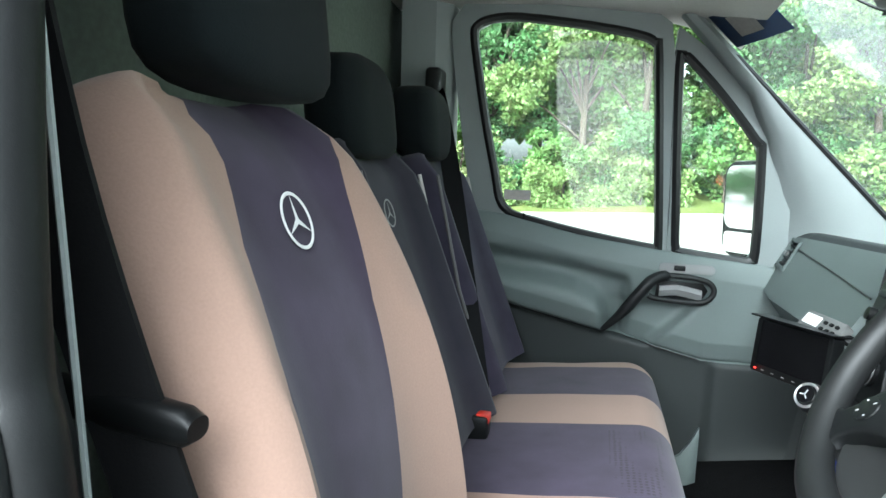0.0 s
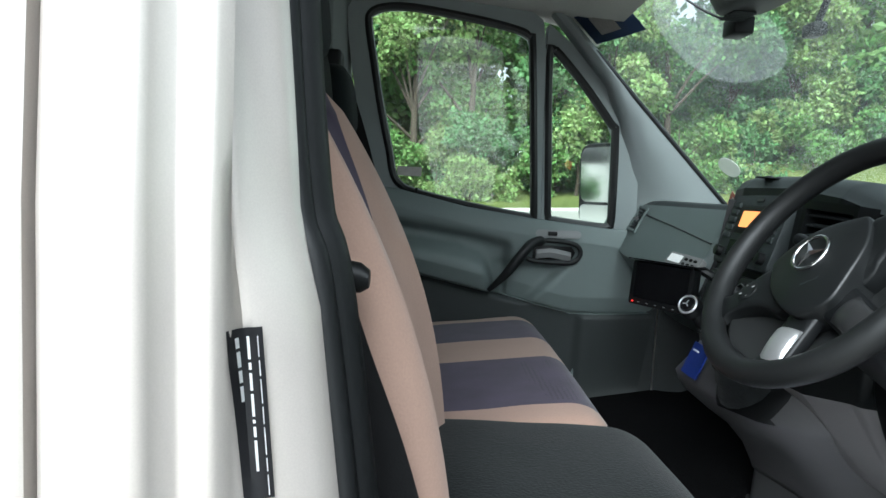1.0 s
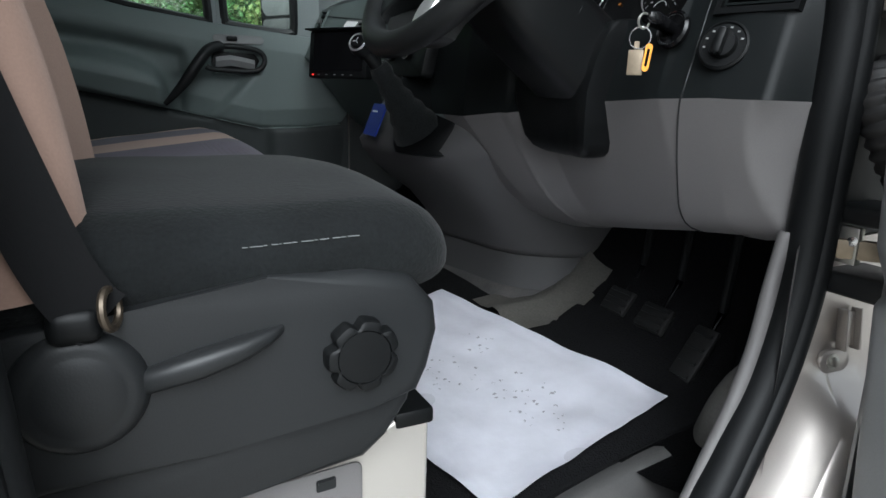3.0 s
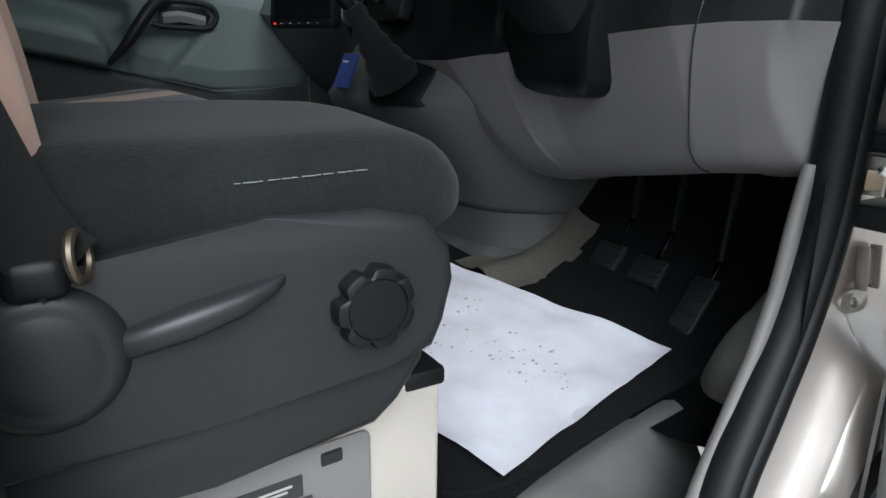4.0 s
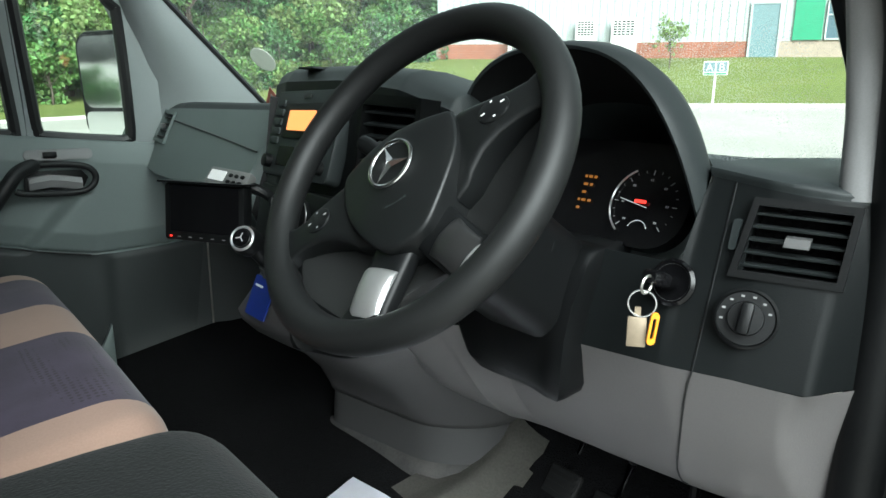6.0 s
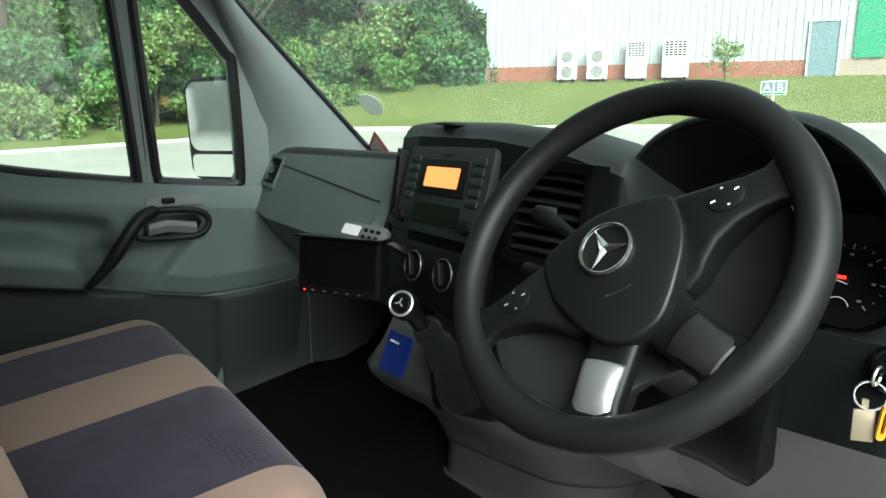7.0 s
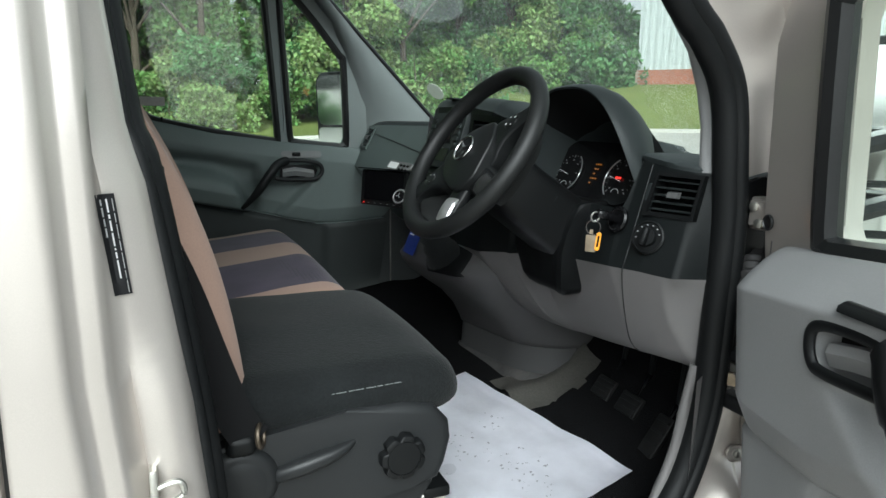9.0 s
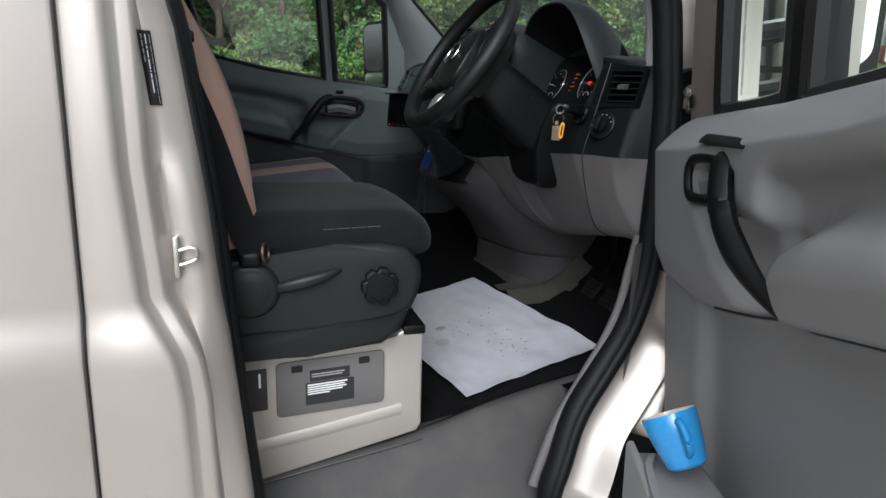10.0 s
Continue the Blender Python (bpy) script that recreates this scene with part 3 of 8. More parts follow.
part("text_bar", bm, M_GREENPANEL, sgn)
BN = Vector((0.06, -1.04, 0)) + Vector((0.853, 0.522, 0)) * 23.3
bz = slope(BN.x, BN.y) + 0.12
bm = bmesh.new()
lathe(bm, [(0.15, 0), (0.2, 0.02), (0.22, 0.4), (0.23, 0.5), (0.14, 0.58), (0.0, 0.6)], Matrix.Translation(BN + Vector((0, 0, bz))), 14)
single("litter_bin", bm, M_DOORBLUE, "small dark green litter bin on the grass", "bin")


# ---- trees
def leaf_mat(name, color):
    m = mat(name, color, 0.6, vary=0.1, fine=4, coarse=0.6, bump=0)
    t = m.node_tree
    b = t.nodes["Principled BSDF"]
    g = t.nodes.new("ShaderNodeNewGeometry")
    hsv = t.nodes.new("ShaderNodeHueSaturation")
    src = b.inputs["Base Color"].links[0].from_socket
    t.links.new(src, hsv.inputs["Color"])
    rr = node(t, "ShaderNodeMapRange")
    rr.inputs["To Min"].default_value, rr.inputs["To Max"].default_value = 0.5, 1.6
    t.links.new(g.outputs["Random Per Island"], rr.inputs["Value"])
    t.links.new(rr.outputs[0], hsv.inputs["Value"])
    hue = node(t, "ShaderNodeMapRange")
    hue.inputs["To Min"].default_value, hue.inputs["To Max"].default_value = 0.47, 0.52
    t.links.new(g.outputs["Random Per Island"], hue.inputs["Value"])
    t.links.new(hue.outputs[0], hsv.inputs["Hue"])
    t.links.new(hsv.outputs[0], b.inputs["Base Color"])
    b.inputs["Subsurface Weight"].default_value = 0.0
    add = t.nodes.new("ShaderNodeMixShader")
    add.inputs[0].default_value = 0.3
    tr = t.nodes.new("ShaderNodeBsdfTranslucent")
    t.links.new(hsv.outputs[0], tr.inputs["Color"])
    t.links.new(b.outputs[0], add.inputs[1])
    t.links.new(tr.outputs[0], add.inputs[2])
    t.links.new(add.outputs[0], t.nodes["Material Output"].inputs["Surface"])
    return m


LEAVES = [leaf_mat("leaf_mid", (0.125, 0.225, 0.06)), leaf_mat("leaf_dark", (0.085, 0.175, 0.06)), leaf_mat("leaf_light", (0.19, 0.27, 0.09))]


def leaf_mesh(name, rng, lobes, count, size, material):
    """Small bent leaves on the shells of many lobes, joined into one crown."""
    vs, fs = [], []
    per = max(1, count // len(lobes))
    for cx, cy, cz, rx, ry, rz in lobes:
        q = rng.normal(size=(per, 3))
        q /= np.linalg.norm(q, axis=1)[:, None]
        rad = rng.uniform(0.45, 1.05, (per, 1)) ** 0.6
        p = q * rad * (rx, ry, rz) + (cx, cy, cz)
        a = rng.normal(size=(per, 3)) + q * 0.5
        a[:, 2] -= 0.3
        a /= np.linalg.norm(a, axis=1)[:, None]
        b = np.cross(a, q + rng.normal(scale=0.5, size=(per, 3)))
        b /= np.linalg.norm(b, axis=1)[:, None] + 1e-9
        n = np.cross(a, b)
        s = size * rng.uniform(0.6, 1.5, (per, 1))
        k = len(vs)
        quad = np.stack([p, p + a * s * 0.5 + b * s * 0.32 + n * s * 0.08, p + a * s, p + a * s * 0.5 - b * s * 0.32 + n * s * 0.08], 1).reshape(-1, 3)
        vs.extend(quad.tolist())
        fs.extend([(k + 4 * i, k + 4 * i + 1, k + 4 * i + 2, k + 4 * i + 3) for i in range(per)])
    me = bpy.data.meshes.new(name)
    me.from_pydata(vs, [], fs)
    me.materials.append(material)
    return me


def tree(rng, x, y, z, height, spread, name="tree", leaves=5000, size=0.2, material=0, label="", trunk=True, low=0.15):
    t = thing(name, (x, y, z), label or "leafy broadleaf tree with a full green crown", "tree" if name == "tree" else name)
    d_ = math.hypot(x, y + 1.2)
    az = math.degrees(math.atan2(y + 1.2, x))
    if 30 < az < 63:
        height = min(height, 0.9 * (1.4 + d_ * lerp([(45, 0.115), (50, 0.125), (55, 0.145), (57, 0.2), (60, 0.29), (62, 0.5)], az) - z))
    bm = bmesh.new()
    lean = rng.uniform(-0.3, 0.3, 2)
    top = Vector((lean[0], lean[1], height * 0.8))
    tube(bm, [(0, 0, -0.3), (0.05, 0, height * 0.2), (lean[0] * 0.6, lean[1] * 0.6, height * 0.5), top], [0.02 * height, 0.016 * height, 0.01 * height, 0.003 * height], 8)
    lobes = []
    for k in range(11 if trunk else 8):
        a, h = rng.uniform(0, 2 * math.pi), rng.uniform(low, 0.9)
        r = spread * (1 - abs(h - 0.45) * 0.9) * rng.uniform(0.35, 0.95)
        c = Vector((r * math.cos(a), r * math.sin(a), h * height))
        tube(bm, [(0, 0, h * height * 0.55), c * 0.5 + Vector((0, 0, h * height * 0.3)), c], [0.008 * height, 0.005 * height, 0.002 * height], 5)
        q = spread * rng.uniform(0.28, 0.5)
        lobes.append((*c, q, q, q * rng.uniform(0.6, 0.95)))
        for i in range(4):
            d = rng.normal(size=3)
            d /= np.linalg.norm(d)
            e = q * rng.uniform(0.3, 0.6)
            lobes.append((*(np.array(c) + d * q * 0.9), e, e, e * 0.8))
    part("trunk", bm, M_BARK, t, local=True)
    ob = new("crown", leaf_mesh("crown", rng, lobes, leaves, size, LEAVES[material]))
    ob.parent = t
    ob["kind"] = "stuff"
    return t


rng = np.random.default_rng(5)
for i in range(15):
    x = -26 + i * 3.1 + rng.uniform(-0.7, 0.7)
    y = 27.5 + rng.uniform(-1.2, 2.5)
    tree(rng, x, y, vz(x, y) - 0.1, rng.uniform(9, 12), rng.uniform(2.6, 3.6), material=i % 3, leaves=21000, size=0.21, low=0.1)
for i in range(22):
    x = -25 + i * 1.95 + rng.uniform(-0.5, 0.5)
    y = 25.2 + rng.uniform(-0.6, 1.0)
    tree(rng, x, y, vz(x, y) - 0.1, rng.uniform(2.0, 4.2), rng.uniform(1.2, 1.9), "bush", 5600, 0.165, (i * 2) % 3, "dense green bush at the edge of the trees", False, 0.05)
for i in range(9):
    s = S0 + 1.2 + i * 1.9
    p = bank(s, 30.5 + rng.uniform(0, 3))
    tree(rng, p.x, p.y, p.z - 0.1, rng.uniform(4.6, 6.2), rng.uniform(2.0, 2.6), "tree", 8000, 0.22, (i + 1) % 2, "leafy broadleaf tree beside the hall", low=0.08)
p = on_front(-3.4, 2.0, BASE - 0.3)
tree(rng, p.x, p.y, p.z, 2.5, 0.75, "sapling", 520, 0.13, 2, "slender young tree with sparse leaves on the bank", low=0.38)

for i in range(16):
    x = -16 + i * 1.25 + rng.uniform(-0.4, 0.4)
    y = 23.6 + rng.uniform(-0.3, 0.8)
    tree(rng, x, y, vz(x, y) - 0.1, rng.uniform(1.1, 1.9), rng.uniform(0.9, 1.3), "undergrowth", 2200, 0.15, 2, "pale green rough undergrowth on the verge", False, 0.02)
for i in range(13):
    x = -30 + i * 4.6 + rng.uniform(-1, 1)
    y = 34 + rng.uniform(-1, 2)
    tree(rng, x, y, vz(x, y) - 0.1, rng.uniform(13, 16), rng.uniform(4.2, 5.2), material=(i + 1) % 2, leaves=12000, size=0.5, label="tall dense broadleaf tree in the second row", low=0.12)

# hall behind the van, that the wing mirrors show
bm = bmesh.new()
loft(bm, [[Vector((-48 - 0.05 * (k % 2), -36.3 + k * 0.5, z)) for k in range(108)] for z in (-3.5, 15.0)], cap=False, closed=False)
single("rear_hall", bm, M_HALL, "pale grey clad hall wall across the yard", "building")
for i in range(4):
    x, y = -52 + rng.uniform(-2, 2), 20.5 + i * 2.6
    tree(rng, x, y, slope(x, y) - 0.1, rng.uniform(2.4, 3.2), rng.uniform(1.6, 2.2), "tree", 2500, 0.3, 1, "small dark broadleaf tree beside the rear hall", low=0.08)

# ---------------------------------------------------------------- the van's shell
van = thing("van_body", (0, 0, 0), "silver panel van with open driver's door on a concrete yard", "van")
step_x = lambda z: lerp([(0.45, 0.012), (0.9, 0.0), (0.97, -0.008), (1.06, -0.052), (1.25, -0.067), (1.6, -0.072), (2.2, -0.09)], z)
seal_x = lambda z: lerp([(0.45, 0.1), (0.7, 0.086), (0.96, 0.061), (1.2, 0.04), (1.44, 0.008), (1.5, -0.008), (1.7, -0.03), (2.2, -0.05)], z)
body_y = lambda z: lerp([(0.4, -0.985), (0.6, -1.0), (0.98, -1.005), (1.02, -0.998), (1.04, -0.992), (1.1, -0.99), (1.5, -0.985), (2.0, -0.95), (2.3, -0.9)], z)
ZS = [0.4 + 0.02 * i for i in range(96)]
# rear side panel, up to the upright seam
bm = bmesh.new()
loft(bm, [[Vector((x, body_y(z) + dy, z)) for x, dy in ((-3.2, 0), (-1.2, 0), (-0.5, 0), (-0.136, 0), (-0.131, 0.003), (-0.13, 0.02))] for z in ZS], cap=False, closed=False)
part("side_panel", bm, M_SILVER, van)
bm = bmesh.new()
loft(bm, [[Vector((x, body_y(z) + 0.016, z)) for x in (-0.14, -0.11)] for z in ZS], cap=False, closed=False)
part("panel_seam", bm, M_RUBBER, van)
# door pillar: outer skin, step, jamb and inner return
bm = bmesh.new()
rings = []
for z in ZS:
    o, s, y = step_x(z), seal_x(z), body_y(z)
    plate = max(0.0, min(1.0, (1.285 - z) / 0.07, (z - 1.0) / 0.05))
    mid_x, va, vb = o + (0.5 - 0.02 * plate) * (s - o), 0.039 + 0.005 * plate, 0.055 - 0.013 * plate
    rings.append([Vector(p + (z,)) for p in ((-0.125, y + 0.02), (-0.124, y + 0.003), (-0.119, y), (o - 0.012, y), (o - 0.004, y + 0.002), (o, y + 0.006), (o + 0.009, y + 0.017), (o + 0.013, y + 0.018), (o + 0.026, y + 0.0175), (o + 0.031, y + 0.02), (o + 0.036, y + 0.027), (mid_x, y + va), (mid_x + 0.006, y + va + 0.001 - 0.008 * plate), (s - 0.012, y + vb), (s - 0.002, y + vb + 0.006 + 0.01 * plate), (s + 0.006, y + 0.085), (s, y + 0.12), (s - 0.08, y + 0.14))])
loft(bm, rings, cap=False, closed=False)
part("door_pillar", bm, M_SILVER, van, sharp=60)
# pale lip beside the rubber seal
bm = bmesh.new()
tube(bm, [(-0.019 - 0.098 * (z - 1.556), -0.842, z) for z in ZS[35:80]], 0.0022, 6)
part("pillar_lip", bm, M_PILLAR, van, "thin pale trim lip")
# inner face of the pillar
bm = bmesh.new()
loft(bm, [[Vector((x, y, z)) for x, y in ((seal_x(z) - 0.005, -0.875), (seal_x(z) - 0.03, -0.83), (-0.12, -0.81), (-0.3, -0.82))] for z in ZS], cap=False, closed=False)
part("pillar_trim", bm, M_SEATPLASTIC, van, "dark grey inner pillar trim")

# rubber seal round the driver's door opening
SEAL = [(0.086, 0.7), (0.061, 0.963), (0.042, 1.195), (0.008, 1.443), (-0.01, 1.51), (-0.028, 1.7), (-0.035, 1.95), (0.0, 2.04), (0.2, 2.06), (0.42, 2.02), (0.6, 1.87), (0.76, 1.69), (0.815, 1.637), (0.865, 1.56), (0.885, 1.44), (0.895, 1.34), (0.893, 1.2), (0.886, 1.05), (0.868, 0.955), (0.838, 0.88), (0.788, 0.81), (0.725, 0.72), (0.675, 0.6), (0.61, 0.5), (0.16, 0.5), (0.1, 0.58)]
seal_y = lambda z: lerp([(0.4, -0.90), (1.4, -0.895), (2.1, -0.83)], z)
front_y = lambda x, z: seal_y(z) + (lerp([(0.6, -0.88), (0.75, -0.855), (0.9, -0.835), (2, -0.835)], z) - seal_y(z)) * lerp([(0.4, 0.0), (0.72, 1.0)], x)
path = smooth_path([(x, front_y(x, z), z) for x, z in SEAL], 6, True)
bm = bmesh.new()
wide = [max(0.0, min(1.0, (p.x - 0.45) / 0.2)) for p in path]
tube(bm, [p + (Vector((0.38, p.y, 1.25)) - p).normalized() * 0.007 * w for p, w in zip(path, wide)], [0.019 + 0.006 * w for w in wide], 14, True, up=(0, 1, 0))
part("door_seal", bm, M_SEAL, van, "black rubber door seal")
bm = bmesh.new()
tube(bm, [p + Vector((0, -0.018, 0)) for p in path], [0.009 + 0.005 * w for w in wide], 10, True, up=(0, 1, 0))
part("seal_lip", bm, M_SEAL, van)
# painted frame of the opening, before and below the seal
mid = Vector((0.38, -0.9, 1.25))
bm = bmesh.new()
rings, liner = [], []
for i, p in enumerate(path):
    if p.x < 0.3 and p.z > 1.9 or p.x < 0.12:
        continue
    d = (path[(i + 1) % len(path)] - path[i - 1]).normalized()
    out = d.cross(Vector((0, 1, 0))).normalized()
    if out.dot(p - mid) < 0:
        out = -out
    inward = max(0.0, min(1.0, (p.x - 0.76) / 0.05)) * max(0.0, min(1.0, (p.z - 0.89) / 0.05)) * max(0.0, min(1.0, (1.62 - p.z) / 0.1))
    arch = max(0.0, min(1.0, (0.77 - p.z) / 0.04)) if p.x > 0.5 else 0.0
    if arch > 0:
        liner.append([p + out * a + Vector((0, b, 0)) for a, b in ((0.09, 0.01), (0.094, -0.03), (0.13, -0.02), (0.18, -0.024), (0.26, -0.02))])
    rings.append([p + out * a + Vector((0, b + inward * (c - b) + arch * (0.12 if a > 0.094 else 0.0), 0)) for a, b, c in ((0.0, 0.03, 0.03), (0.0, -0.004, -0.004), (0.024, -0.006, -0.01), (0.045, -0.012, -0.008), (0.07, -0.034, -0.002), (0.085, -0.052, 0.0), (0.092, -0.058, 0.0), (0.096, -0.05, 0.0), (0.101, -0.05, 0.0), (0.105, -0.06, 0.0), (0.135, -0.072, -0.002), (0.16, -0.085, -0.006), (0.166, -0.08, -0.008), (0.26, -0.06, -0.01))])
loft(bm, rings, cap=False, closed=False)
part("opening_frame", bm, M_SILVER, van, sharp=60)
bm = bmesh.new()
loft(bm, liner, cap=False, closed=False)
part("arch_liner", bm, M_RUBBER, van, "black wheel arch liner", sharp=60)


# windscreen
def screen(y, z, off=0.0):
    return Vector((0.966 + 0.119 - 0.98 * (z - 1.606) - 0.3 * y * y + off, y, z))


ys = [-0.77 + 1.54 * i / 24 for i in range(25)]
zz = [1.3 + 0.05 * i for i in range(16)]
bm = bmesh.new()
loft(bm, [[screen(y, z) for y in ys] for z in zz], cap=False, closed=False)
pane = part("windscreen", bm, M_SCREENGLASS, van, "rain-spotted windscreen glass")
pane.visible_shadow = False
bm = bmesh.new()
# pale translucent patch with a rounded outline, high on the glass
hz = [(0.3 + 0.185 * math.copysign(abs(math.cos(a)) ** 0.8, math.cos(a)), 1.915 + 0.112 * math.copysign(abs(math.sin(a)) ** 0.8, math.sin(a))) for a in (2 * math.pi * k / 40 for k in range(40))]
loft(bm, [[screen(0.3 + (u - 0.3) * k, 1.915 + (v - 1.915) * k, -0.005) for u, v in hz] for k in (1.0, 0.75, 0.5, 0.25, 0.02)], cap=False)
hz_ = part("screen_patch", bm, M_PALEFILM, pane, "pale translucent patch on the glass")
hz_.visible_shadow = False
for sy in (-1, 1):
    bm = bmesh.new()
    tube(bm, [screen(sy * 0.752, z, -0.012) for z in zz], 0.008, 6)
    part("screen_seal", bm, M_RUBBER, van)


def pillar(s, dx=0.0):
    """Inner trim of a windscreen pillar; s: -1 right, 1 left."""
    bm = bmesh.new()
    rings = []
    for z, sx, sy in ((1.36, 0.85, 0.87), (1.45, 0.84, 0.868), (1.54, 0.815, 0.863), (1.64, 0.775, 0.86), (1.74, 0.71, 0.85), (1.85, 0.625, 0.83), (1.95, 0.53, 0.805), (2.05, 0.43, 0.78)):
        w = screen(0.745, z, -0.005)
        a, b = Vector((sx - dx * max(0.0, min(1.0, (1.85 - z) / 0.2)), sy, z)), Vector((w.x, 0.748, z))
        c = a.lerp(b, 0.5) + Vector((-0.02, -0.028, 0))
        ring6 = [a + Vector((0.03, 0.05, 0)), a, a.lerp(c, 0.55) + Vector((-0.004, -0.008, 0)), c, c.lerp(b, 0.55) + Vector((0.0, -0.008, 0)), b, b + Vector((0.02, 0.06, 0))]
        rings.append([Vector((p.x, s * (p.y - (0.05 if s < 0 else 0.0)), p.z)) for p in ring6])
    loft(bm, rings)
    part("windscreen_pillar", bm, M_PILLAR, van, "pale grey moulded pillar trim", sharp=50)


pillar(1, 0.075)
# the driver's side trim, between the seal and the glass
bm = bmesh.new()
rings = []
for z, ax, ay, bx, by in ((1.425, 0.872, 0.825, 0.866, 0.787), (1.5, 0.873, 0.824, 0.862, 0.785), (1.56, 0.866, 0.822, 0.848, 0.783), (1.62, 0.848, 0.818, 0.822, 0.783), (1.69, 0.803, 0.812, 0.768, 0.78), (1.77, 0.735, 0.806, 0.7, 0.775), (1.85, 0.66, 0.8, 0.625, 0.77), (1.95, 0.56, 0.785, 0.525, 0.758), (2.05, 0.45, 0.77, 0.42, 0.745)):
    a, b = Vector((ax, -ay, z)), Vector((bx, -by, z))
    w = screen(-0.765, z, -0.01)
    c = a.lerp(b, 0.5) + Vector((-0.012, 0.004, 0))
    rings.append([a + Vector((0.03, -0.02, 0)), a, a.lerp(c, 0.6) + Vector((-0.003, 0, 0)), c, c.lerp(b, 0.5) + Vector((-0.003, 0.002, 0)), b, Vector((max(w.x, bx + 0.02), -0.765, z))])
loft(bm, rings)
# same trim as the left pillar; darker grey counters its strong light by colour
part("windscreen_pillar", bm, M_DOORGREY, van, "pale grey moulded pillar trim", sharp=50)

# side wall of the passenger's footwell
bm = bmesh.new()
loft(bm, [[Vector((x, y, z)) for x, y in ((0.74, 0.89), (0.82, 0.875), (0.86, 0.845), (0.9, 0.825), (1.1, 0.79), (1.3, 0.77))] for z in (0.5, 0.8, 1.1, 1.42)], cap=False, closed=False)
# dark tone stands in for the shade below the dash
part("kick_panel", bm, M_CARDSHADE, van)
bm = bmesh.new()
loft(bm, [[Vector((x, y, z)) for x, z in ((0.76, 1.4), (1.02, 1.42), (1.3, 1.37), (1.95, 1.0), (1.95, 0.4), (0.76, 0.4))] for y in (0.9, 0.97)], cap=True)
part("wing", bm, M_SILVER, van)
# grey trim strip inside the seal and the driver's kick panel
bm = bmesh.new()
strip = [(0.866, -0.82, 1.09), (0.85, -0.82, 1.015), (0.834, -0.822, 0.942), (0.8, -0.827, 0.868), (0.755, -0.834, 0.8), (0.69, -0.846, 0.7), (0.64, -0.86, 0.58)]
tube(bm, smooth_path(strip, 6), 0.0125, 14, flat=0.8, up=(0, 1, 0))
part("sill_strip", bm, M_GREY, van)
bm = bmesh.new()
loft(bm, [[Vector((x, y, z)) for x, y in ((0.83, -0.86), (0.88, -0.83), (0.95, -0.79), (1.15, -0.76))] for z in (0.5, 0.75, 0.9, 1.08)], cap=False, closed=False)
part("kick_panel", bm, M_GREY, van)
# vinyl covered bulge of the wheel arch beside the pedals
bm = bmesh.new()
foot = smooth_path([(0.83, -0.825, 0.735), (0.872, -0.765, 0.737), (0.885, -0.71, 0.742), (0.935, -0.668, 0.755), (1.005, -0.65, 0.77), (1.07, -0.635, 0.8)], 5)
head = smooth_path([(0.832, -0.825, 0.8), (0.85, -0.815, 0.845), (0.88, -0.805, 0.885), (0.94, -0.795, 0.92), (1.01, -0.79, 0.945), (1.08, -0.785, 0.96)], 5)
loft(bm, [[a.lerp(b, t) + Vector((-0.006, 0.016, 0.012)) * math.sin(math.pi * t) + Vector((0, 0, 0.004 * noise.noise((a.x * 9, t * 3, 4)))) for t in (-0.12, 0.0, 0.08, 0.18, 0.3, 0.45, 0.6, 0.75, 0.9, 1.0)] for a, b in zip(foot, head)], cap=False, closed=False)
part("arch_cover", bm, M_VINYL, van, "beige-grey vinyl cover over the wheel arch", sharp=80)
# roof skin and the parts outside above the screen
bm = bmesh.new()
loft(bm, [[Vector((x, y, z + 0.04 * (1 - (y / 0.9) ** 2))) for y in (-0.92, -0.8, -0.5, 0, 0.5, 0.8, 0.92)] for x, z in ((0.46, 2.1), (0.3, 2.2), (0.0, 2.3), (-0.5, 2.36), (-3.2, 2.4))], cap=False, closed=False)
part("roof", bm, M_SILVER, van)
bm = bmesh.new()
loft(bm, [[Vector((x, y, z + 0.02 * (1 - (y / 0.8) ** 2))) for y in (-0.86, -0.8, -0.72, -0.4, 0, 0.4, 0.72, 0.8, 0.86)] for x, z in ((0.6, 1.985), (0.5, 2.035), (0.4, 2.06), (0.1, 2.09), (-0.4, 2.1))], cap=False, closed=False)
single("ceiling", bm, M_HEADLINER, "pale grey fabric headliner of the cab", "headliner", kind="structure")
# left side behind the passenger door, bulkhead
bm = bmesh.new()
loft(bm, [[Vector((x, y - 0.06 * max(0, z - 1.4), z)) for x, y in ((-3.2, 0.99), (-0.3, 0.99), (-0.22, 0.96), (-0.19, 0.9), (-0.2, 0.84), (-0.24, 0.8), (-0.34, 0.79))] for z in (0.4, 0.8, 1.2, 1.4, 1.8, 2.2)], cap=False, closed=False)
part("left_pillar", bm, M_PILLAR, van)
bm = bmesh.new()
box(bm, -0.42, -0.38, -0.96, 0.96, 0.6, 2.3, 0.004)
part("bulkhead", bm, M_BULKHEAD, van, "grey-green bulkhead behind the seats")
# floor of the cab, sloping up to the toe board
floor_z = lambda x, y: 0.683 + 0.17 * (min(x, 0.86) - 0.55) + 0.08 * (y + 0.68)
floor_h = lambda x: lerp([(0.85, 0.0), (0.95, 0.005), (1.03, 0.04), (1.1, 0.13)], x)
bm = bmesh.new()
rings = []
